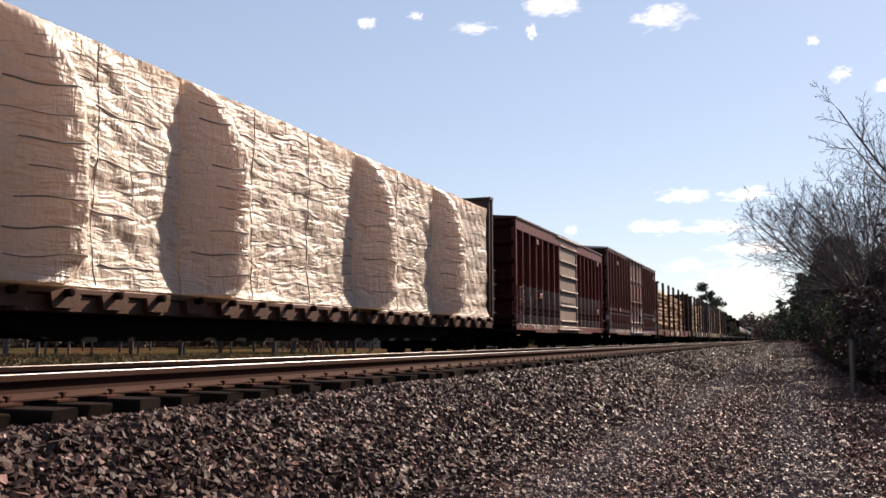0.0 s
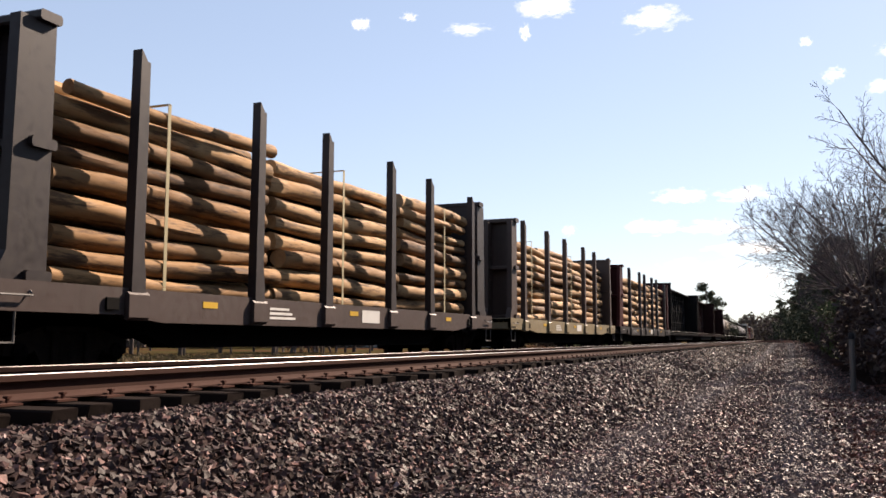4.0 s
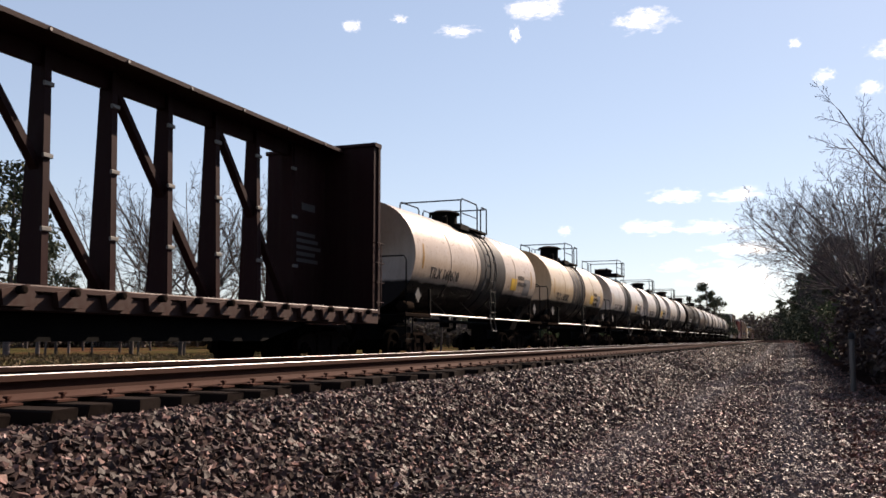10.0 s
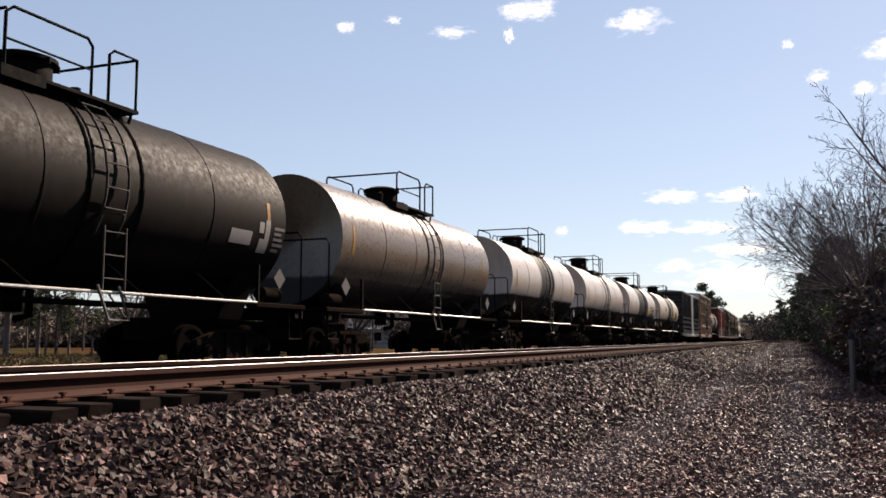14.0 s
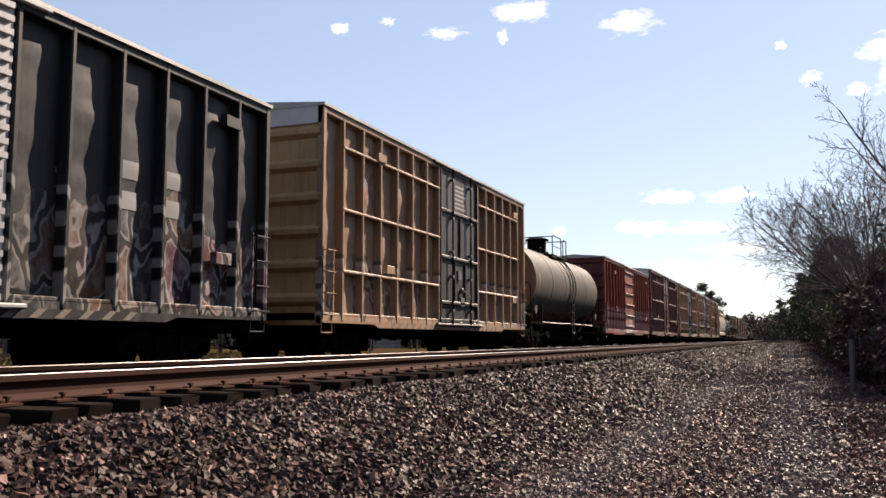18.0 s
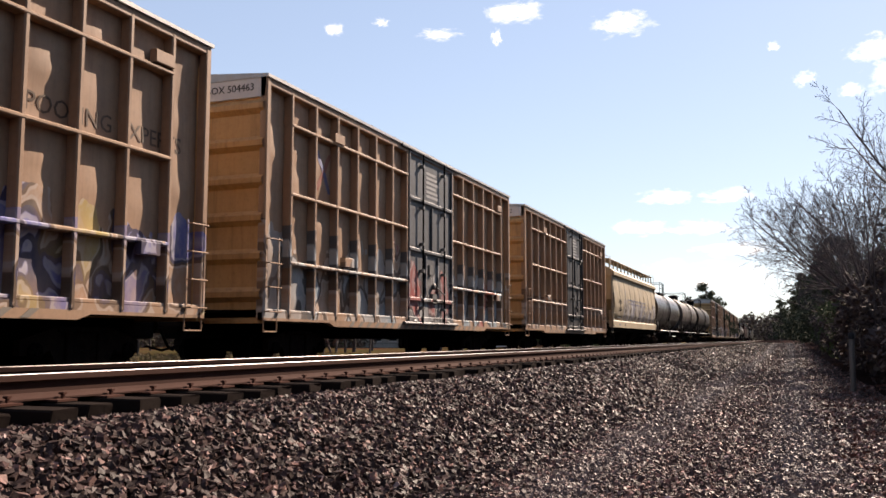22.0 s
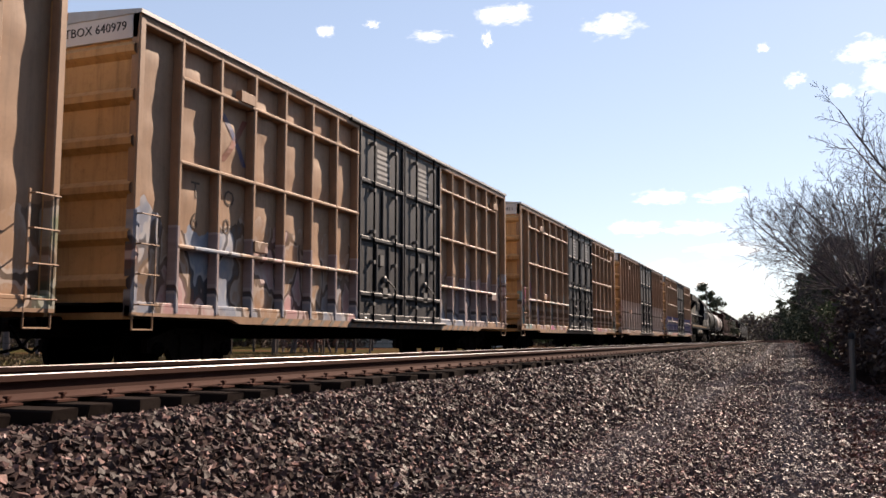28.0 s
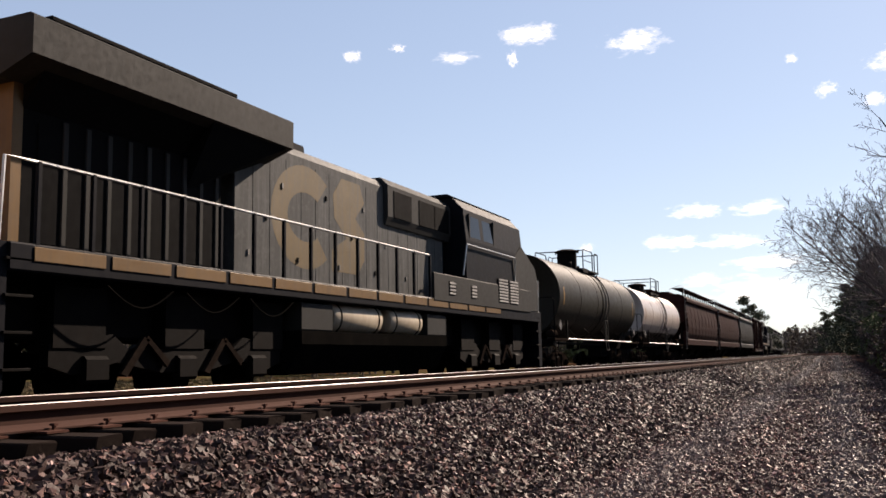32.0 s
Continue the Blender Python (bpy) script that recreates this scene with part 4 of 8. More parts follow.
# ---------------------------------------------------------------- centre-beam flatcars
def centrebeam(s0, s1, label, mat, deck_mat, seed=0, loaded=False):
    car, hl = start_car("centrebeam_flatcar", label, "flatcar", s0, s1)
    top, dz = 5.02, 1.3
    part("deck", Form().bar(-1.5, 1.5, -hl + 0.1, hl - 0.1, dz - 0.1, dz, 0.02), deck_mat, car)
    part("side_sill", Form().bar(1.36, 1.46, -hl, hl, dz - 0.34, dz - 0.1, 0.02), deck_mat, car)
    part("side_sill", Form().bar(-1.46, -1.36, -hl, hl, dz - 0.34, dz - 0.1, 0.02), deck_mat, car)
    n = 24
    for k in range(n):
        y = -hl + 0.8 + (2 * hl - 1.6) * k / (n - 1)
        w = part("winch", shared("winch", deck_mat, lambda: Form().prism([(-0.22, -0.16), (0.2, -0.16), (0.28, 0.0), (0.16, 0.12), (-0.26, 0.04)], 1.44, 1.56)), None, car, at=pose(0, y, dz - 0.12))
        part("winch_drum", shared("winch_drum", M["truck"], lambda: Form().lathe([(1.5, 0.055), (1.66, 0.055), (1.67, 0.03)], "x", 10)), None, w, at=pose(0, 0.0, 0.04))
    part("deep_sill", Form().prism([(-hl + 2.9, dz - 0.34), (hl - 2.9, dz - 0.34), (hl - 4.6, dz - 0.72), (-hl + 4.6, dz - 0.72)], 0.95, 1.3), M["under"], car)
    for s in (-1, 1):
        yb = s * (hl - 0.1)
        part("bulkhead", Form().box(-1.45, 1.45, yb - s * 0.16, yb, dz, top + 0.1), mat, car)
        for x in (-1.42, -0.5, 0.5, 1.42):
            part("bulkhead_post", Form().bar(x - 0.07, x + 0.07, min(yb, yb + s * 0.14), max(yb, yb + s * 0.14), dz - 0.1, top + 0.1, 0.02), mat, car)
        part("bulkhead_cap", Form().bar(-1.5, 1.5, min(yb - s * 0.2, yb + s * 0.15), max(yb - s * 0.2, yb + s * 0.15), top + 0.1, top + 0.2, 0.02), mat, car)
        y2 = s * (hl - 1.7)
        part("bulkhead_wing", Form().box(-0.16, 0.16, min(yb - s * 0.16, y2), max(yb - s * 0.16, y2), dz, top), mat, car)
        if not loaded:
            w0 = min(yb - s * 0.16, y2) + 0.15
            stencil(car, w0, 2.35, 1.1, 0.75, M["placard"], 0.161, 5)
            stencil(car, w0 + 0.2, 3.55, 0.8, 0.3, M["placard"], 0.161, 1)
        rung_ladder(car, 1.46, min(yb - s * 0.12, yb + s * 0.12) - 0.1, max(yb - s * 0.12, yb + s * 0.12) + 0.1, dz + 0.1, dz + 1.6, 4, mat)
    part("top_chord", Form().prism_y([(-0.66, top), (0.66, top), (0.66, top + 0.07), (0.5, top + 0.15), (-0.5, top + 0.15), (-0.66, top + 0.07)], -hl + 0.2, hl - 0.2), mat, car)
    part("top_web", Form().bar(-0.05, 0.05, -hl + 0.2, hl - 0.2, top - 0.3, top, 0.01), mat, car)
    m = 13
    span = 2 * (hl - 1.7)
    for k in range(m + 1):
        y = -span / 2 + span * k / m
        p = part("beam_post", shared("beam_post", mat, lambda: Form().prism_y([(-0.24, dz), (0.24, dz), (0.13, top - 0.2), (0.13, top), (-0.13, top), (-0.13, top - 0.2)], -0.065, 0.065)), None, car, at=pose(0, y, 0))
        for x, z in ((0.2, 2.2), (0.17, 3.3), (0.13, 4.4)):
            part("lacing_eye", shared("lacing_eye", M["grey_steel"], lambda: Form().bar(0, 0.045, -0.09, 0.09, 0, 0.07, 0.01)), None, p, at=pose(x, 0, z))
    for k in range(0, m // 2 + 1, 2):
        for sgn in (1, -1):
            y0, y1 = sgn * (-span / 2 + span * k / m), sgn * (-span / 2 + span * min(k + 2, m / 2 + 0.6) / m)
            part("diagonal_brace", Form().prism([(y0 - 0.07, dz + 0.05), (y0 + 0.07, dz + 0.05), (y1 + 0.07, top - 0.1), (y1 - 0.07, top - 0.1)], -0.08, 0.08), mat, car)
    for k in range(13):
        y = -hl + 1.2 + (2 * hl - 2.4) * k / 12
        part("chord_lug", shared("chord_lug", M["grey_steel"], lambda: Form().lathe([(0.62, 0.03), (0.68, 0.03)], "x", 8)), None, car, at=pose(0, y, top + 0.03))
    running_gear(car, hl, 1.9, 0.44)
    return car, hl, dz, top


def wrapped_pack(s_mid, y0, y1, z0, z1, seed, mat, seam_mat, ridge=True):
    """A tall stack of lumber packs in creased white wrap, which stands out in a fold at its end."""
    rng = random.Random(seed)
    th = holder("lumber_pack", "white plastic-wrapped stack of sawn lumber, creased and sun-lit", "lumber pack", "wrapped lumber packs")
    ph = [rng.uniform(0, 6.28) for _ in range(6)]
    x0, x1 = 0.24, 1.42

    def face(y, z):
        w = 0.012 * math.sin(y * 4.1 + ph[0] + 1.5 * math.sin(z * 3 + ph[1])) + 0.012 * math.sin(z * 9 + ph[2] + 2 * math.sin(y * 2.2)) + 0.008 * math.sin(y * 13 + z * 11 + ph[3])
        for q in (0.2, 0.42, 0.62, 0.83):
            w -= 0.025 * math.exp(-((z - (z0 + (z1 - z0) * q)) / 0.05) ** 2)
        if ridge:
            k = (z - z0) / (z1 - z0)
            arch = math.sqrt(max(0.0, 1 - max(0.0, (k - 0.5) / 0.5) ** 2)) * min(1.0, 0.75 + 2.5 * k)
            crest = y0 + 0.06 + 1.05 * arch
            rise = 0.56 * arch
            if y < crest:
                t = max(0.0, (y - y0) / (crest - y0))
                w = 0.35 * w + rise * (1.25 * t - 0.25 * t ** 4)
            else:
                w += rise * math.exp(-((y - crest) / 0.3) ** 2)
            w += 0.07 * math.exp(-k / 0.06)
        return x1 + w

    f = Form()
    ny, nz = 96, 44
    f.grid(lambda u, w: (face(y0 + (y1 - y0) * u, z0 + (z1 - z0) * w), y0 + (y1 - y0) * u, z0 + (z1 - z0) * w), ny, nz)
    f.grid(lambda u, w: (x0 + (face(y0 + (y1 - y0) * u, z1) - x0) * w, y0 + (y1 - y0) * u, z1 + 0.03 * math.sin(math.pi * w)), ny, 5)
    f.box(x0, x1 - 0.15, y0 + 0.02, y1 - 0.02, z0, z1 - 0.02)
    part("wrap", f, mat, th, smooth=70, fix=False)
    part("far_wrap", Form().bar(-x1, -x0, y0 + 0.02, y1 - 0.02, z0, z1, 0.04), mat, th)
    # Dark lines for seams, and for wrinkles whose shade is put into colour.
    for q in (0.1, 0.2, 0.31, 0.42, 0.52, 0.62, 0.73, 0.83, 0.91):
        z = z0 + (z1 - z0) * q
        u = y0 + 0.1 + rng.uniform(0, 0.5)
        while u < y1 - 0.5:
            v = min(y1 - 0.06, u + rng.uniform(0.7, 2.6))
            pts = []
            for i in range(13):
                y = u + (v - u) * i / 12
                zz = z + 0.03 * math.sin(y * 3 + ph[4]) + 0.02 * math.sin(y * 7.3 + ph[0] + q * 9)
                pts.append((face(y, zz) + 0.002, y, zz))
            part("wrap_seam", Form().tube(pts, rng.uniform(0.006, 0.016), 5), seam_mat, th)
            u = v + rng.uniform(0.1, 0.9)
    n = max(2, round((y1 - y0) / 2.4))
    for k in range(1, n):
        pts = []
        for i in range(21):
            z = z0 + 0.03 + (z1 - z0 - 0.04) * i / 20
            yy = y0 + (y1 - y0) * k / n + 0.03 * math.sin(z * 2.5 + ph[5] + k)
            pts.append((face(yy, z) + 0.004, yy, z))
        part("strap", Form().tube(pts, 0.006, 4), seam_mat, th)
    LOADS.append((th, s_mid))
    return th


# ---------------------------------------------------------------- log flatcars
def log_mesh(length, r0, r1, seed, mat_bark, mat_end):
    rng = random.Random(seed)
    n, m = 12, 14
    vs, fs = [], []
    ph = rng.uniform(0, 6.28)
    for i in range(m + 1):
        u = i / m
        cx, cz = 0.05 * math.sin(u * 3 + ph), 0.04 * math.sin(u * 4.5 + ph * 2)
        for j in range(n):
            t = 2 * math.pi * j / n
            r = (r0 + (r1 - r0) * u) * (1 + 0.05 * math.sin(3 * t + ph + u * 5) + 0.05 * math.sin(u * 23 + ph) + rng.uniform(-0.03, 0.03))
            vs.append((cx + r * math.cos(t), (u - 0.5) * length, cz + r * math.sin(t)))
    fs = [(i * n + j, (i + 1) * n + j, (i + 1) * n + (j + 1) % n, i * n + (j + 1) % n) for i in range(m) for j in range(n)]
    fs += [tuple(range(n - 1, -1, -1))[::-1], tuple(m * n + j for j in range(n))[::-1]]
    me = bpy.data.meshes.new("log")
    me.from_pydata(vs, [], fs)
    me.shade_smooth()
    me.set_sharp_from_angle(angle=radians(40))
    me.materials.append(mat_bark)
    me.materials.append(mat_end)
    me.polygons[len(fs) - 1].material_index = 1
    me.polygons[len(fs) - 2].material_index = 1
    return me


LOG_MESHES = []


def log_car(s0, s1, label, mat, bulk_mat, stakes, bays, seed, girth=1.0, bulk=(1.0, 1.0), bulk_top=4.78, stake_top=4.86, stake_mat=None, mark=""):
    """stakes: places of the stakes along the car; bays: where the stacks of logs begin and end."""
    car, hl = start_car("log_flatcar", label, "flatcar", s0, s1)
    rng = random.Random(seed)
    stake_mat = stake_mat or bulk_mat
    dz = 1.32
    part("deck", Form().bar(-1.42, 1.42, -hl, hl, dz - 0.12, dz, 0.02), M["under"], car)
    for x in (1.40, -1.52):
        part("side_sill", Form().prism([(-hl, dz - 0.36), (-hl + 2.4, dz - 0.36), (-hl + 3.3, dz - 0.46), (hl - 3.3, dz - 0.46), (hl - 2.4, dz - 0.36), (hl, dz - 0.36), (hl, dz + 0.03), (-hl, dz + 0.03)], x, x + 0.12), mat, car)
    part("deep_sill", Form().prism([(-hl + 2.9, dz - 0.4), (hl - 2.9, dz - 0.4), (hl - 4.2, dz - 0.85), (-hl + 4.2, dz - 0.85)], 0.6, 1.0), M["under"], car)
    for s in (-1, 1):
        bulk_in = bulk[0] if s < 0 else bulk[1]
        yb = s * (hl - bulk_in)
        bt = bulk_top
        part("bulkhead", Form().box(-1.42, 1.42, min(yb, yb - s * 0.1), max(yb, yb - s * 0.1), dz, bt), bulk_mat, car)
        for x in (-1.33, -0.45, 0.45, 1.33):
            part("bulkhead_post", Form().prism([(yb, dz), (yb + s * (bulk_in - 0.25), dz), (yb + s * (bulk_in - 0.45), dz + 0.4), (yb + s * 0.5 * bulk_in, bt), (yb, bt)], x - 0.09, x + 0.09), bulk_mat, car)
        for z, out in ((bt - 0.02, 0.42), (dz + 1.75, 0.5), (dz + 0.02, 0.5)):
            part("bulkhead_rail", Form().bar(-1.5, 1.5, min(yb - s * 0.12, yb + s * out * bulk_in * 0.6), max(yb - s * 0.12, yb + s * out * bulk_in * 0.6), z, z + 0.14, 0.03), bulk_mat, car)
        part("end_sill", Form().bar(-1.5, 1.5, min(s * hl, s * (hl - 0.2)), max(s * hl, s * (hl - 0.2)), dz - 0.36, dz + 0.02, 0.02), mat, car)
        part("grab_iron", Form().tube([(1.52, s * (hl - 0.2), dz - 0.1), (1.58, s * (hl - 0.2), dz - 0.16), (1.58, s * (hl - 0.75), dz - 0.16), (1.52, s * (hl - 0.75), dz - 0.1)], 0.014, 6), M["grey_steel"], car)
        part("stirrup_step", Form().tube([(1.5, s * (hl - 0.1), dz - 0.3), (1.5, s * (hl - 0.1), dz - 0.75), (1.5, s * (hl - 0.55), dz - 0.75), (1.5, s * (hl - 0.55), dz - 0.3)], 0.018, 6), M["grey_steel"], car)
        part("jacking_pad", Form().bar(1.52, 1.56, s * (hl - 2.2) - 0.12, s * (hl - 2.2) + 0.12, dz - 0.3, dz - 0.12, 0.01), M["under"], car)
    for y in stakes:
        for x in (1, -1):
            part("stake", Form().prism([(y - 0.15, dz - 0.42), (y + 0.15, dz - 0.42), (y + 0.15, dz + 0.2), (y + 0.1, dz + 0.55), (y + 0.1, stake_top - 0.1), (y + 0.04, stake_top - 0.1), (y - 0.1, stake_top + 0.06)], x * 1.40, x * 1.57), stake_mat, car)
        part("stake_pocket", Form().bar(1.5, 1.6, y - 0.22, y + 0.22, dz - 0.44, dz - 0.02, 0.05), mat, car)
    if mark:
        lettering("reporting_mark", mark, 0.26, M["print_pale"], car, on_side(1.524, stakes[0] + 0.9, dz - 0.3))
    part("hazard_plate", Form().box(1.52, 1.526, 0.4, 1.3, dz - 0.34, dz - 0.06), M["white"], car)
    stencil(car, -hl * 0.35, dz - 0.34, 0.9, 0.25, M["white"], 1.522)
    for y in (-5.4, -0.2, 5.6):
        part("reflector", Form().box(1.52, 1.527, y, y + 0.4, dz - 0.2, dz - 0.1), M["safety"], car)
    running_gear(car, hl, 1.9, 0.44)
    if not LOG_MESHES:
        for i in range(14):
            r = 0.105 + 0.06 * ((i * 5) % 7) / 6
            LOG_MESHES.append((log_mesh(1.0, r * 1.06, r * 0.92, 40 + i, M["log"], M["log_end"]), r))
    for a, b in zip(bays, bays[1:]):
        yc, ln = (a + b) / 2, b - a
        x = 1.2
        for col in range(2):
            z = dz + 0.02
            widest = 0
            topz = stake_top - 0.62 - 0.12 * rng.random() + (0.0 if col else -0.05)
            while z < topz:
                me, r = LOG_MESHES[rng.randrange(len(LOG_MESHES))]
                r *= girth
                th = tagged(new("log", me), "peeled pine log stacked on a flatcar", "log", "stacked logs")
                LOADS.append((th, (s0 + s1) / 2, pose(x - r - rng.uniform(0, 0.16), yc + rng.uniform(-0.15, 0.15), z + r, 0, rng.uniform(0, 360), rng.choice((0, 180)) + rng.uniform(-0.4, 0.4)), ln - rng.uniform(0.05, 0.5), girth))
                z += 2 * r * rng.uniform(1.0, 1.16)
                widest = max(widest, 2 * r)
            x -= widest
        # One dark block for the inner rows; their shade is in its colour.
        part("core_stack", Form().box(-1.3, x, yc - ln / 2 + 0.3, yc + ln / 2 - 0.3, dz, stake_top - 0.75), M["log_core"], car, "dark block for the inner log rows, shade in its colour")
        yy = yc + ln * rng.uniform(-0.1, 0.1)
        part("tie_down_strap", Form().bar(1.212, 1.22, yy - 0.04, yy + 0.04, dz - 0.35, stake_top - 0.48, 0.002).bar(-1.3, 1.22, yy - 0.04, yy + 0.04, stake_top - 0.49, stake_top - 0.475, 0.002), M["strap"], car)
    return car, hl


# ---------------------------------------------------------------- covered hopper
def hopper(s0, s1, label, mat, top=4.66, sill=None):
    car, hl = start_car("covered_hopper", label, "hopper car", s0, s1)
    side = [(1.38, 1.66), (1.53, 2.0), (1.6, 2.45), (1.6, 2.9), (1.56, 3.4), (1.5, 3.8), (1.44, 4.1)]
    bays = 9

    def shell(u, w):
        i = w * (len(side) - 1)
        k = min(len(side) - 2, int(i))
        q = i - k
        x, z = side[k][0] + (side[k + 1][0] - side[k][0]) * q, side[k][1] + (side[k + 1][1] - side[k][1]) * q
        slope = 1.1 * max(0.0, min(1.0, (2.7 - z) / 1.1)) * 0.25
        y = (-hl + 0.28 + slope) + (2 * hl - 0.56 - 2 * slope) * u
        b = abs(((u * bays) % 1) - 0.5) * 2
        return x + 0.02 * (1 - b ** 6) + 0.008 * math.sin(u * 61 + z * 5), y, z

    part("shell_side", Form().grid(shell, 108, 24), mat, car, smooth=50, fix=False)
    part("shell_side", Form().grid(lambda u, w: (-shell(u, w)[0], shell(u, w)[1], shell(u, w)[2]), 40, 10), mat, car, smooth=50, fix=False)
    for k in range(1, bays):
        pts = []
        for i in range(9):
            x, y, z = shell(k / bays, i / 8)
            pts.append((x + 0.004, y, z))
        part("weld_seam", Form().tube(pts, 0.011, 5), mat, car)
    part("roof", Form().prism_y([(1.5, 4.1), (1.63, 4.12), (1.63, 4.3), (1.56, 4.36), (1.15, top - 0.04), (0, top), (-1.15, top - 0.04), (-1.56, 4.36), (-1.63, 4.3), (-1.63, 4.12), (-1.5, 4.1)], -hl + 0.1, hl - 0.1), mat, car)
    for s in (-1, 1):
        part("end_wall", Form().prism([(s * (hl - 0.3), 4.12), (s * (hl - 0.24), 4.12), (s * (hl - 0.24), 2.8), (s * (hl - 2.0), 1.66), (s * (hl - 2.06), 1.66), (s * (hl - 0.3), 2.8)], -1.45, 1.45), mat, car)
        for x in (1.5, -1.5):
            part("end_post", Form().bar(x - 0.05, x + 0.05, s * (hl - 0.14) - 0.05, s * (hl - 0.14) + 0.05, 1.3, 4.12, 0.015), mat, car)
        part("end_sheet", Form().prism([(s * (hl - 0.1), 1.66), (s * (hl - 0.16), 1.66), (s * (hl - 0.16), 2.2), (s * (hl - 1.2), 1.7), (s * (hl - 1.2), 1.66)], 1.3, 1.44), mat, car)
        rung_ladder(car, 1.5, min(s * hl, s * (hl - 0.42)), max(s * hl, s * (hl - 0.42)), 1.3, 4.2, 9, M["grey_steel"])
        part("roof_grab", Form().tube([(1.5, s * (hl - 0.1), 4.3), (1.45, s * (hl - 0.05), top + 0.45), (1.2, s * (hl - 0.05), top + 0.5), (0.5, s * (hl - 0.1), top + 0.3)], 0.018, 6), M["chrome"], car)
    for x in (1.34, -1.58):
        part("side_sill", Form().prism_y([(x, 1.27), (x + 0.24, 1.27), (x + 0.24, 1.6), (x + 0.19, 1.66), (x, 1.66)], -hl, hl), sill or mat, car)
    for x in (0.72, -1.38):
        rw = part("running_board", Form().bar(x, x + 0.66, -hl + 0.1, hl - 0.1, 4.98, 5.03, 0.01), mat, car, "steel roof walkway")
    for k in range(14):
        y = -hl + 0.4 + (2 * hl - 0.8) * k / 13
        part("running_board_stay", shared("rb_stay", mat, lambda: Form().bar(1.3, 1.37, -0.035, 0.035, 4.45, 5.0, 0.01)), None, rw, at=pose(0, y, 0))
    part("hatch", Form().bar(-0.4, 0.4, -hl + 0.8, hl - 0.8, top - 0.02, top + 0.2, 0.05), mat, car)
    for k in (-0.5, 0.0, 0.5):
        part("discharge_hopper", Form().add([(-1.2, hl * k - 1.9, 1.5), (1.2, hl * k - 1.9, 1.5), (1.2, hl * k + 1.9, 1.5), (-1.2, hl * k + 1.9, 1.5), (-0.3, hl * k - 0.4, 0.45), (0.3, hl * k - 0.4, 0.45), (0.3, hl * k + 0.4, 0.45), (-0.3, hl * k + 0.4, 0.45)],
                                            [(0, 1, 5, 4), (1, 2, 6, 5), (2, 3, 7, 6), (3, 0, 4, 7), (4, 5, 6, 7), (0, 3, 2, 1)]), M["under"], car)
    part("floor_beam", Form().bar(-1.2, 1.2, -hl + 0.5, hl - 0.5, 1.05, 1.5, 0.03), M["under"], car)
    running_gear(car, hl, 1.8, 0.44)
    return car, hl


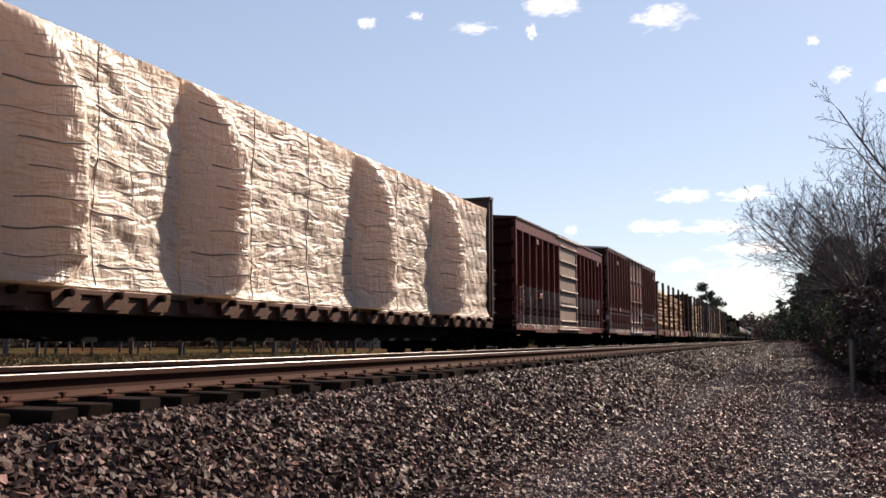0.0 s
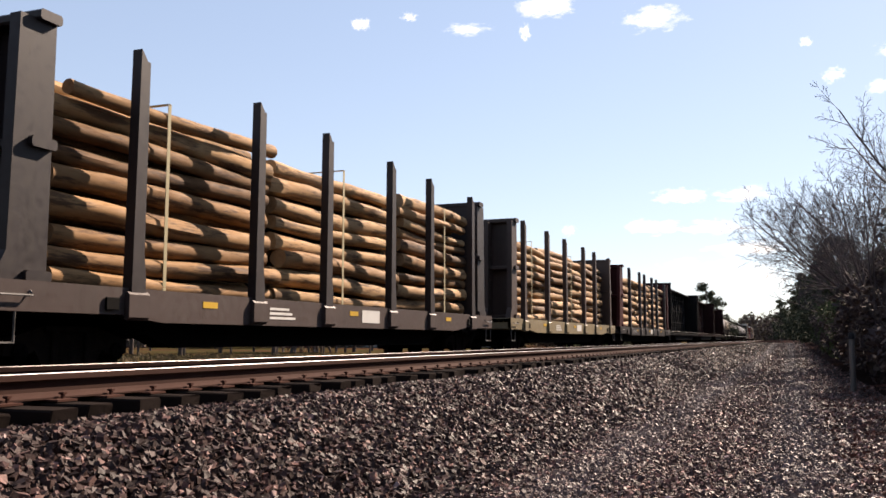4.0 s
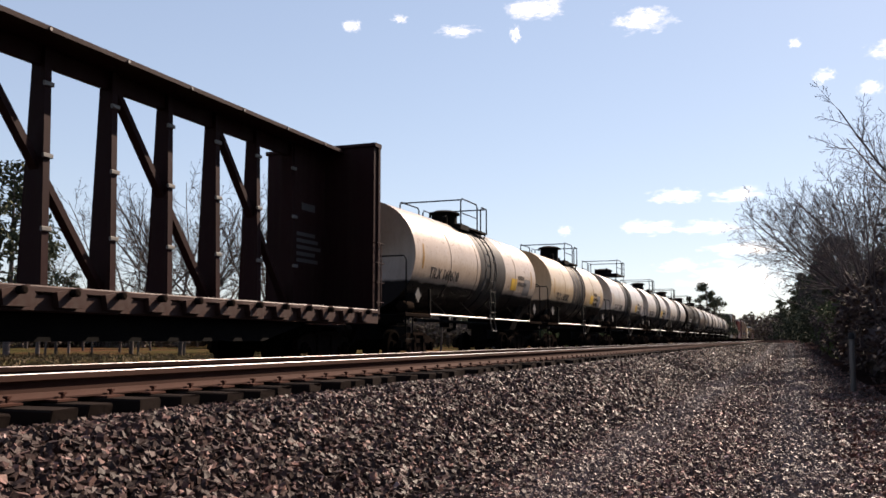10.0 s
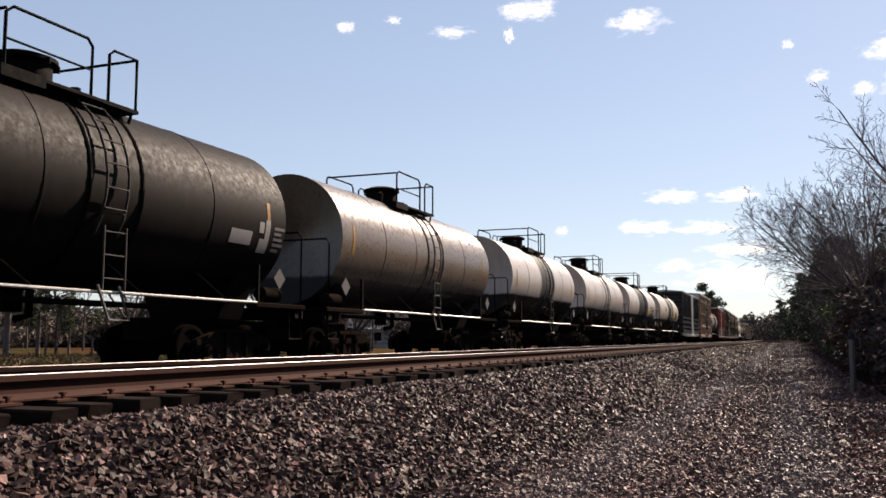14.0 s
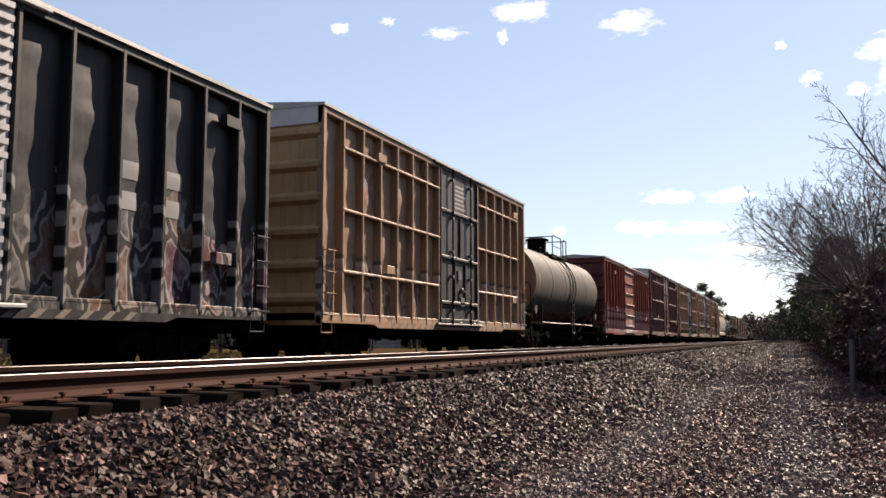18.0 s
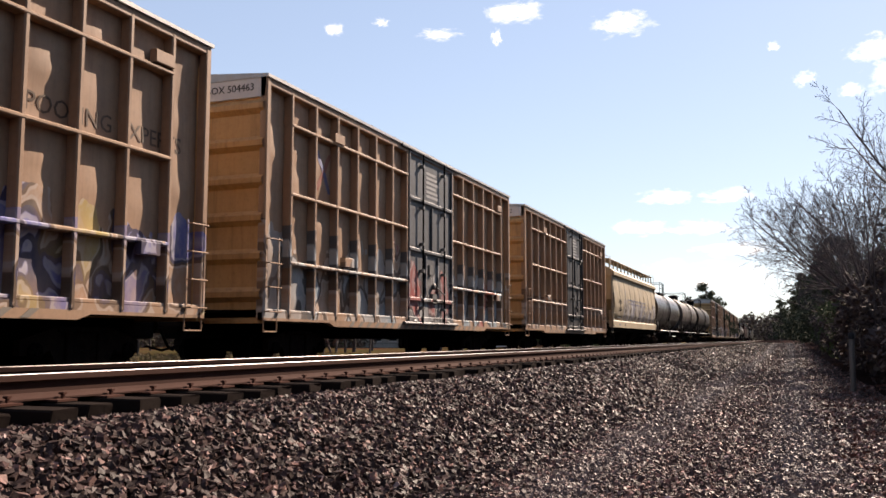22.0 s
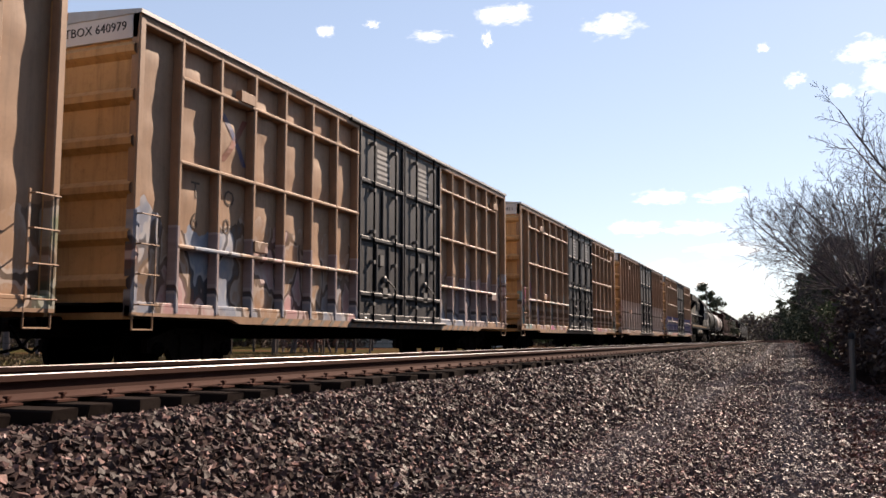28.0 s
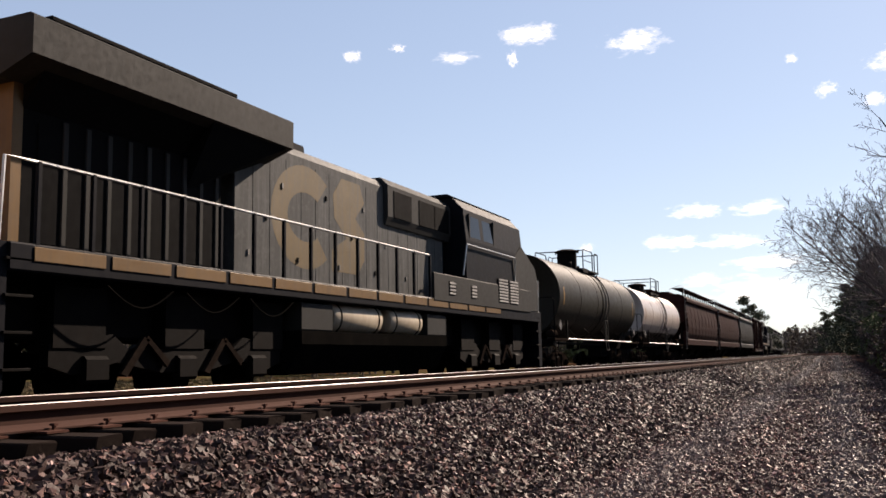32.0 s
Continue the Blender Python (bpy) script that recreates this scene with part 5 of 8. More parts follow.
# ---------------------------------------------------------------- locomotive
def locomotive(s0, s1, label, detailed=True):
    car, hl = start_car("diesel_locomotive", label, "locomotive", s0, s1)
    G, Y, D = M["loco_grey"], M["loco_yellow"], M["loco_dark"]
    wz = 1.68
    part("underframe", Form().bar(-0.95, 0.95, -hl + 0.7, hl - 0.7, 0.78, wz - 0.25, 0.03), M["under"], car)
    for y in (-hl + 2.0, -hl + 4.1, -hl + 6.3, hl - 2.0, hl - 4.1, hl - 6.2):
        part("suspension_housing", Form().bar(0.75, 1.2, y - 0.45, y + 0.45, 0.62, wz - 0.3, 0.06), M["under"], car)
    part("frame_sill", Form().bar(-1.5, 1.5, -hl + 0.6, hl - 0.6, wz - 0.28, wz, 0.02), D, car)
    for k in range(13):
        y0 = -hl + 0.9 + (2 * hl - 5.2) * k / 13
        part("sill_panel", Form().bar(1.5, 1.515, y0 + 0.04, y0 + (2 * hl - 5.2) / 13 - 0.08, wz - 0.17, wz - 0.03, 0.004), Y, car, "yellow sill stripe segment")
    # radiator wings at the long-hood end
    r1 = -hl + 6.55
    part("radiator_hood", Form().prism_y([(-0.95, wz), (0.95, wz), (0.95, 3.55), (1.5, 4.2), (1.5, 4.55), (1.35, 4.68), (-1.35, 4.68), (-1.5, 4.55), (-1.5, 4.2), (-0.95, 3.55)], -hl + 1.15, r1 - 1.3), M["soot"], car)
    part("radiator_wing", Form().prism_y([(0.95, 3.86), (1.56, 4.08), (1.56, 4.58), (1.5, 4.62), (-1.5, 4.62), (-1.56, 4.58), (-1.56, 4.08), (-0.95, 3.86)], -hl + 0.75, r1), G, car)
    # Added black plates: the shade below the wing, put in as colour.
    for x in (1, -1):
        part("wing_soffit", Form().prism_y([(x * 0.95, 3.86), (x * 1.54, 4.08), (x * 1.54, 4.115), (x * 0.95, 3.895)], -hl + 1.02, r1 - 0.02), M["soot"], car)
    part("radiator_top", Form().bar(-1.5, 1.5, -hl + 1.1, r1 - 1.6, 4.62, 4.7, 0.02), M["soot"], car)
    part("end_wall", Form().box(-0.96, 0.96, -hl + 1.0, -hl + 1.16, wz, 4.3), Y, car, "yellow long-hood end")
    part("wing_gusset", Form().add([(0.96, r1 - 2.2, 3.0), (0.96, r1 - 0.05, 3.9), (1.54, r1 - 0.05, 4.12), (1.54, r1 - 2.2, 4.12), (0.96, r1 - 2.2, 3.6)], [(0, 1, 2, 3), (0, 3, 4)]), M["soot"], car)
    # long hood
    h0, h1 = r1 - 0.9, hl - 7.2
    part("long_hood", Form().prism_y([(-0.92, wz), (0.92, wz), (0.92, 4.25), (0.8, 4.42), (-0.8, 4.42), (-0.92, 4.25)], h0, h1), M["loco_logo"], car)
    n = 17
    for k in range(n):
        y = h0 + (h1 - h0) * (k + 0.5) / n
        w = (h1 - h0) / n
        d = part("hood_door", Form().bar(0.92, 0.932, y - w / 2 + 0.008, y + w / 2 - 0.008, wz + 0.08, 4.1, 0.003), M["loco_logo"], car)
        part("latch", Form().bar(0.932, 0.955, y + w * 0.2, y + w * 0.3, 2.1 + 0.7 * (k % 3), 2.2 + 0.7 * (k % 3), 0.004), M["soot"] if k % 2 else M["grey_steel"], d)
    nr = 9
    for k in range(nr):
        y = -hl + 1.4 + (r1 - 1.5 + hl - 1.4) * (k + 0.5) / nr
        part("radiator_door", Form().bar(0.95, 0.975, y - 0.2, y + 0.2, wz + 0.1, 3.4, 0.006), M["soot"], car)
        part("door_stile", Form().bar(0.96, 1.0, y + 0.2, y + 0.29, wz + 0.05, 3.5, 0.01), G, car)
    # painted emblem on the hood, worn
    em = Form()
    for i in range(22):
        a0, a1 = radians(48 + 264 * i / 22), radians(48 + 264 * (i + 1) / 22)
        em.add([(0.934, -3.0 + 1.2 * math.cos(a), 3.05 + 1.05 * math.sin(a)) for a in (a0, a1)] + [(0.934, -3.0 + 0.65 * math.cos(a), 3.05 + 0.5 * math.sin(a)) for a in (a1, a0)], [(0, 1, 2, 3)])
    part("hood_emblem", em, M["emblem"], car, "faded yellow curved emblem")
    part("hood_emblem", Form().prism([(-2.0, 2.05), (-0.9, 2.05), (-0.6, 2.4), (-0.6, 3.0), (-1.0, 3.3), (-0.6, 3.7), (-0.8, 4.1), (-1.6, 4.1), (-1.95, 3.7), (-1.9, 3.2), (-1.4, 2.8), (-2.0, 2.5)], 0.9335, 0.9345), M["emblem"], car, "faded yellow angular emblem")
    part("exhaust_housing", Form().bar(-0.7, 0.7, h0 + 1.2, h0 + 2.6, 4.4, 4.6, 0.05), D, car)
    part("intake_housing", Form().prism_y([(-0.95, 3.35), (0.98, 3.35), (1.05, 3.55), (1.05, 4.3), (0.85, 4.5), (-0.85, 4.5), (-0.95, 4.3)], h1 - 3.4, h1 + 0.3), G, car)
    for y in (h1 - 3.1, h1 - 1.7, h1 - 0.8):
        part("intake_grille", Form().bar(1.05, 1.065, y, y + 0.95, 3.55, 4.2, 0.01), M["soot"], car)
    # cab
    c0, c1 = h1 + 0.3, hl - 2.2
    cab = [(-1.5, wz), (1.5, wz), (1.5, 3.4), (1.42, 4.25), (1.1, 4.6), (-1.1, 4.6), (-1.42, 4.25), (-1.5, 3.4)]
    cb = part("cab", Form().prism_y(cab, c0, c1), D, car)
    for y in (c0 + 0.35, c0 + 1.35):
        part("cab_window", Form().add([(1.492, y, 3.5), (1.492, y + 0.75, 3.5), (1.435, y + 0.75, 4.1), (1.435, y, 4.1)], [(0, 1, 2, 3)]), M["glass_dark"], cb, fix=False)
    part("cab_window_frame", Form().bar(1.44, 1.5, c0 + 0.25, c0 + 0.32, 3.45, 4.15, 0.01).bar(1.44, 1.5, c0 + 2.12, c0 + 2.19, 3.45, 4.15, 0.01), G, cb)
    part("cab_roof", Form().prism_y([(-1.15, 4.6), (1.15, 4.6), (1.0, 4.68), (-1.0, 4.68)], c0 - 0.1, c1 + 0.05), D, cb)
    part("windshield", Form().prism([(c1 - 0.03, 3.75), (c1 + 0.06, 3.75), (c1 + 0.03, 4.45), (c1 - 0.03, 4.45)], -1.2, 1.2), M["glass_dark"], cb)
    part("cab_handrail", Form().tube([(1.52, c0 - 0.3, 2.4), (1.56, c0 - 0.1, 3.25), (1.56, c1 - 0.9, 3.25), (1.52, c1 - 0.85, 2.4)], 0.02, 6), M["chrome"], cb)
    part("cab_sub_base", Form().bar(1.46, 1.53, c0 - 2.2, c1 + 0.6, wz - 0.06, 2.32, 0.02), G, car)
    for y, w, h in ((c0 - 1.3, 0.42, 0.36), (c0 + 0.2, 0.42, 0.36), (c0 + 2.35, 0.8, 0.72), (c0 + 3.3, 0.8, 0.72)):
        lv = part("louvre", Form().bar(1.515, 1.535, y, y + w, 1.8, 1.8 + h, 0.004), M["soot"], car)
        for q in range(round(h / 0.09)):
            part("slat", Form().bar(1.53, 1.552, y + 0.03, y + w - 0.03, 1.82 + q * 0.09, 1.87 + q * 0.09, 0.004), M["print_pale"], lv)
    part("nose", Form().prism([(c1 - 0.95, wz), (hl - 0.75, wz), (hl - 0.8, 2.75), (hl - 1.0, 3.1), (c1 - 0.15, 3.7), (c1 - 0.95, 3.2)], -1.512, 1.512), G, car, "grey wide nose")
    part("nose_front", Form().prism([(hl - 0.76, wz + 0.1), (hl - 0.73, wz + 0.1), (hl - 0.78, 2.75), (hl - 0.81, 2.75)], -1.4, 1.4), Y, car, "yellow nose front")
    # walkway railing
    rail = part("walkway_railing", Form().tube([(1.46, -hl + 1.0, wz + 1.05), (1.46, c0 - 2.3, wz + 1.05)], 0.022, 8), M["chrome"], car, "bright steel handrail")
    for k in range(14):
        y = -hl + 1.0 + (c0 - 2.3 + hl - 1.0) * k / 13
        part("railing_post", shared("railing_post", D, lambda: Form().bar(1.43, 1.49, -0.035, 0.035, wz - 0.25, wz + 1.05, 0.01)), None, rail, at=pose(0, y, 0))
    for s in (-1, 1):
        part("pilot", Form().bar(-1.45, 1.45, min(s * (hl - 0.6), s * (hl - 0.3)), max(s * (hl - 0.6), s * (hl - 0.3)), 0.25, wz, 0.03), D, car)
        part("end_railing", Form().tube([(1.4, s * (hl - 0.45), 0.5), (1.45, s * (hl - 0.5), wz + 1.05), (1.45, s * (hl - 1.0), wz + 1.05)], 0.022, 6), M["chrome"], car)
        for z in (0.45, 0.8, 1.15, 1.5):
            part("step", Form().bar(1.2, 1.5, min(s * (hl - 0.95), s * (hl - 0.55)), max(s * (hl - 0.95), s * (hl - 0.55)), z, z + 0.03, 0.005), M["under"], car)
        coupler(car, s * (hl - 0.35), s)
    # fuel tank and air reservoirs
    part("fuel_tank", Form().prism_y([(-1.4, 0.75), (-1.1, 0.3), (1.1, 0.3), (1.42, 0.75), (1.42, 0.95), (0.9, 0.95), (0.9, 1.38), (-1.4, 1.38)], -3.9, 2.8), M["loco_tank"], car)
    part("equipment_box", Form().bar(0.9, 1.42, -3.9, -2.8, 0.95, 1.36, 0.02), G, car)
    part("equipment_box", Form().bar(0.9, 1.42, 1.65, 2.75, 0.95, 1.36, 0.02), G, car)
    for y, w in ((-2.7, 2.15), (-0.25, 1.75)):
        ar = part("air_reservoir", Form().lathe([(0, 0.05), (0.05, 0.2), (0.12, 0.235), (w - 0.12, 0.235), (w - 0.05, 0.2), (w, 0.05)], "y", 22, (1.18, y, 1.18)), M["res"], car, smooth=40)
        for q in (0.25, w - 0.3):
            part("reservoir_band", Form().lathe([(0, 0.236), (0.004, 0.243), (0.05, 0.243), (0.054, 0.236)], "y", 22, (1.18, y + q, 1.18)), M["loco_tank"], ar)
    # three-axle trucks
    for s in (-1, 1):
        yt = s * (hl - 4.1)
        for x in (1, -1):
            o = [(-2.6, 0.62), (-2.6, 0.9), (-1.5, 1.05), (-1.2, 0.85), (1.2, 0.85), (1.5, 1.05), (2.6, 0.9), (2.6, 0.62), (2.2, 0.5), (1.4, 0.66), (0.5, 0.5), (-0.5, 0.5), (-1.4, 0.66), (-2.2, 0.5)]
            part("truck_frame", Form().prism([(yt + a, b) for a, b in o], x * 1.02, x * 1.18), M["under"], car)
            for dy in (-1.85, 0.0, 1.85):
                part("axle_box", Form().bar(min(x * 1.12, x * 1.28), max(x * 1.12, x * 1.28), yt + dy - 0.2, yt + dy + 0.2, 0.38, 0.75, 0.05), M["under"], car)
            for dy in (-0.9, 0.9):
                part("brake_strut", Form().prism([(yt + dy - 0.5, 0.5), (yt + dy - 0.38, 0.46), (yt + dy + 0.06, 0.98), (yt + dy - 0.06, 1.02)], x * 1.2, x * 1.26), M["truck"], car)
                part("brake_strut", Form().prism([(yt + dy - 0.02, 0.98), (yt + dy + 0.02, 1.04), (yt + dy + 0.5, 0.66), (yt + dy + 0.44, 0.58)], x * 1.2, x * 1.26), M["truck"], car)
        for dy in (-1.85, 0.0, 1.85):
            w = part("wheelset", shared("wheelset_52", M["wheel"], lambda: wheelset_form(0.52), 35), None, car, at=pose(0, yt + dy, 0.52))
            WHEELS.append((w, car, yt + dy, 0.52))
    for k in range(3):
        y = -hl + 2.2 + k * 1.6
        pts = [(1.46, y + 1.3 * i / 8, wz - 0.34 - 0.22 * math.sin(math.pi * i / 8)) for i in range(9)]
        part("safety_chain", Form().tube(pts, 0.012, 5), M["loco_tank"], car)
    for o in car.children_recursive:
        if o.name.split(".")[0] in ("wheelset", "truck_frame", "axle_box", "brake_strut", "coupler", "air_hose") or o.data.get("raised"):
            continue
        o.data["raised"] = 1
        for v in o.data.vertices:
            v.co.z = v.co.z * 1.26 if v.co.z < 1.68 else 2.117 + (v.co.z - 1.68) * 0.987
    return car, hl
# ---------------------------------------------------------------- the train, from its head to its tail
def wrap_mat():
    m = paint("creased_white_wrap", (0.9, 0.79, 0.68), 0.3, 0.0, (0.45, 0.38, 0.31), 0.3, False, 5.0, 0.2, gloss=0.6)
    nt = m.node_tree
    bs = nt.nodes["Principled BSDF"]
    v = mapped(nt, (1, 0.42, 2.0))
    warp = nt.nodes.new("ShaderNodeTexNoise")
    warp.inputs["Scale"].default_value, warp.inputs["Detail"].default_value = 2.2, 6
    warp.inputs["Distortion"].default_value = 2.5
    nt.links.new(v, warp.inputs["Vector"])
    crease = nt.nodes.new("ShaderNodeTexVoronoi")
    crease.feature, crease.inputs["Scale"].default_value = "DISTANCE_TO_EDGE", 1.7
    mixv = nt.nodes.new("ShaderNodeMix")
    mixv.data_type = "VECTOR"
    mixv.inputs[0].default_value = 0.35
    nt.links.new(v, mixv.inputs[4])
    nt.links.new(warp.outputs["Color"], mixv.inputs[5])
    nt.links.new(mixv.outputs[1], crease.inputs["Vector"])
    add_bump(nt, bs, blend(nt, 0.45, warp.outputs["Fac"], crease.outputs["Distance"]), 0.95, 0.12)
    fold = mapped(nt, (1, 2.2, 0.7))
    fold.node.inputs["Rotation"].default_value = (0.6, 0, 0)
    pull = nt.nodes.new("ShaderNodeTexNoise")
    pull.inputs["Scale"].default_value, pull.inputs["Detail"].default_value, pull.inputs["Distortion"].default_value = 3.2, 3, 0.8
    nt.links.new(fold, pull.inputs["Vector"])
    b2 = nt.nodes.new("ShaderNodeBump")
    b2.inputs["Strength"].default_value, b2.inputs["Distance"].default_value = 0.55, 0.1
    nt.links.new(pull.outputs["Fac"], b2.inputs["Height"])
    nt.links.new(bs.inputs["Normal"].links[0].from_socket, b2.inputs["Normal"])
    nt.links.new(b2.outputs[0], bs.inputs["Normal"])
    # thin film lets light through
    thin = nt.nodes.new("ShaderNodeBsdfTranslucent")
    thin.inputs[0].default_value = (0.8, 0.6, 0.44, 1)
    mix = nt.nodes.new("ShaderNodeMixShader")
    mix.inputs[0].default_value = 0.42
    nt.links.new(bs.outputs[0], mix.inputs[1])
    nt.links.new(thin.outputs[0], mix.inputs[2])
    nt.links.new(mix.outputs[0], nt.nodes["Material Output"].inputs[0])
    return m


def log_mat():
    m = paint("peeled_pine", (0.5, 0.31, 0.155), 0.8, 0.0, (0.1, 0.055, 0.032), 0.6, False, 16, 0.3, gloss=0.15)
    nt = m.node_tree
    bs = nt.nodes["Principled BSDF"]
    base = bs.inputs["Base Color"].links[0].from_socket
    oi = nt.nodes.new("ShaderNodeObjectInfo")
    v = mapped(nt, (9, 5, 9))
    cmb = nt.nodes.new("ShaderNodeCombineXYZ")
    nt.links.new(math_node(nt, "MULTIPLY", oi.outputs["Random"], 50.0), cmb.inputs[1])
    nt.links.new(cmb.outputs[0], v.node.inputs["Location"])
    bark = tex_noise(nt, v, 1.0, 6, 0.7)
    base = blend(nt, ramp(nt, bark, [(0.5, (0, 0, 0)), (0.6, (0.85, 0.85, 0.85))]), base, (0.075, 0.042, 0.026))
    tone = ramp(nt, oi.outputs["Random"], [(0.0, (0.3, 0.24, 0.2)), (0.3, (0.7, 0.62, 0.55)), (0.6, (0.9, 0.86, 0.8)), (1.0, (1, 1, 1))])
    nt.links.new(blend(nt, 1.0, base, tone, "MULTIPLY"), bs.inputs["Base Color"])
    return m


M["galvanised"] = paint("galvanised_roof", (0.38, 0.37, 0.36), 0.5, 0.3, (0.2, 0.15, 0.1), 0.3)
M["gable"] = plain("off_white_gable", (0.55, 0.53, 0.52), 0.6)
M["stripe"] = plain("pale_stripes", (0.2, 0.17, 0.14), 0.6)
M["log"] = log_mat()
# Log brown taken far down to hold the shade between the logs.
M["log_core"] = paint("inner_log_shade", (0.03, 0.018, 0.011), 0.9, 0.0, (0.012, 0.008, 0.006), 0.6, False, 16, 0.3, gloss=0.05)
M["log_end"] = paint("sawn_log_end", (0.35, 0.24, 0.14), 0.85, 0.0, (0.08, 0.05, 0.03), 0.6, False, 20)
M["strap"] = plain("webbing_strap", (0.42, 0.36, 0.22), 0.7)
M["red_mark"] = plain("red_brown_letters", (0.12, 0.03, 0.025), 0.6)
M["amber"] = plain("amber_reflector", (0.32, 0.17, 0.04), 0.5)
M["print_grey"] = plain("grey_print", (0.16, 0.15, 0.15), 0.6)
M["loco_grey"] = paint("loco_grey", (0.034, 0.034, 0.033), 0.65, 0.0, (0.022, 0.02, 0.018), 0.5, gloss=0.05)
M["loco_dark"] = paint("loco_dark_blue", (0.0055, 0.006, 0.009), 0.55, 0.0, (0.01, 0.009, 0.009), 0.4, gloss=0.04)
# Black of the radiator screens; also carries the painted shade under the wing.
M["soot"] = paint("radiator_black_and_shade", (0.006, 0.006, 0.0065), 0.8, 0.0, (0.008, 0.007, 0.006), 0.4, gloss=0.02)
M["blue_stripe"] = plain("faded_blue", (0.13, 0.13, 0.18), 0.6)
M["emblem_red"] = paint("worn_emblem_red", (0.26, 0.08, 0.055), 0.6, 0.0, (0.2, 0.12, 0.08), 0.7)
M["emblem_blue"] = paint("worn_emblem_blue", (0.09, 0.1, 0.2), 0.6, 0.0, (0.18, 0.12, 0.09), 0.7)
M["faded"] = plain("faded_dark_letters", (0.1, 0.065, 0.045), 0.6)
M["print_pale"] = plain("pale_print", (0.3, 0.29, 0.28), 0.6)
M["loco_yellow"] = paint("loco_yellow", (0.15, 0.085, 0.032), 0.5, 0.0, (0.06, 0.04, 0.025), 0.5)
M["emblem"] = paint("worn_yellow", (0.13, 0.092, 0.045), 0.55, 0.0, (0.07, 0.062, 0.05), 0.8)
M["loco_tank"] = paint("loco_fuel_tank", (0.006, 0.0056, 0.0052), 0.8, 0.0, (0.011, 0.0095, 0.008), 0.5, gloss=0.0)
M["res"] = paint("reservoir_cream", (0.4, 0.34, 0.26), 0.45, 0.0, (0.12, 0.09, 0.06), 0.4)
M["glass_dark"] = plain("dark_glass", (0.01, 0.011, 0.013), 0.08)
M["loco_logo"] = tank_mat("loco_hood_paint", (0.07, 0.071, 0.07), None, 0, None, (0, 0), 0.6, (0.045, 0.04, 0.035), 0.5)
M["wrap"] = wrap_mat()
M["wrap_strap"] = plain("wrap_seam", (0.25, 0.22, 0.19), 0.6)

RED = paint("boxcar_red_brown", (0.032, 0.009, 0.008), 0.7, gloss=0.05)

# wrapped lumber on a centre-beam car, then two brown boxcars
c, hl, dz, top = centrebeam(8.0, 30.8, "centre-beam flatcar loaded with white-wrapped lumber", paint("cb_brown", (0.06, 0.035, 0.03)), paint("cb_deck_brown", (0.1, 0.05, 0.035)), loaded=True)
for k, (a, b) in enumerate(((-10.95, -8.2), (-8.2, -4.47), (-4.47, 1.6), (1.6, 6.28), (6.28, 10.95))):
    wrapped_pack(19.4, a + 0.02, b - 0.02, dz + 0.02, 4.8, 100 + k, M["wrap"], M["wrap_strap"])

G1 = graffiti("boxcar_paint_a", (0.14, 0.03, 0.024), [(0.14, 0.03, 0.024), (0.14, 0.03, 0.024), (0.3, 0.27, 0.26), (0.35, 0.32, 0.3), (0.15, 0.05, 0.04)], 1.0, 1.9, -8, 3, 3.0)
b, hl = boxcar(33.05, 48.4, "red-brown boxcar with vertical posts and a silver sliding door", G1, RED, (paint("silver_door", (0.25, 0.19, 0.155), 0.6, 0.0, (0.1, 0.07, 0.055), 0.4), M["grey_steel"]), "post", 4.92, ((-1.6, 1.6, "plain"),), 9, seed=11, band=False, door_x=0.28, plate=0.4, roof_mat=paint("boxcar_roof_brown", (0.12, 0.045, 0.036)))
for q, (yy, zz, s) in enumerate(((-6.5, 2.33, "HC"), (-5.6, 2.33, "RY"), (-6.42, 1.95, "42"), (-5.6, 1.95, "004"))):
    sheet_text(b, s, 0.38, M["white"], yy, zz)
G2 = graffiti("boxcar_paint_b", (0.16, 0.058, 0.047), [(0.16, 0.058, 0.047), (0.32, 0.33, 0.36), (0.45, 0.44, 0.43), (0.2, 0.22, 0.3), (0.35, 0.2, 0.17)], 1.0, 1.9, -9, 9, 5.0)
boxcar(50.0, 67.9, "weathered brown boxcar with twin plug doors and graffiti", G2, RED, (G2, M["grey_steel"]), "post", 5.48, ((-2.4, -0.02, "plug"), (0.02, 2.4, "plug")), 10, seed=21, band=False, door_x=0.4)

log_car(69.5, 92.0, "brown bulkhead flatcar stacked with pine logs", paint("flat_brown", (0.13, 0.05, 0.042)), paint("stake_brown", (0.06, 0.026, 0.022), gloss=0.06), (-8.0, -4.6, -1.5, 2.2, 5.5, 9.2), (-10.2, -3.2, 3.7, 10.0), 31, 1.0)
log_car(94.0, 113.4, "dark bulkhead flatcar stacked with pine logs", paint("flat_dark", (0.075, 0.052, 0.046)), paint("stake_dark", (0.035, 0.027, 0.027)), (-7.0, -3.8, -1.2, 2.0, 4.5, 7.8), (-8.4, -2.6, 3.2, 8.4), 32, 1.15)
log_car(115.5, 135.0, "buff-yellow bulkhead flatcar stacked with pine logs", paint("flat_buff", (0.25, 0.195, 0.115)), paint("stake_buff", (0.085, 0.06, 0.052)), (-8.0, -4.6, -1.6, 2.1, 4.6, 8.3), (-8.6, -2.9, 3.3, 8.5), 33, 1.15)
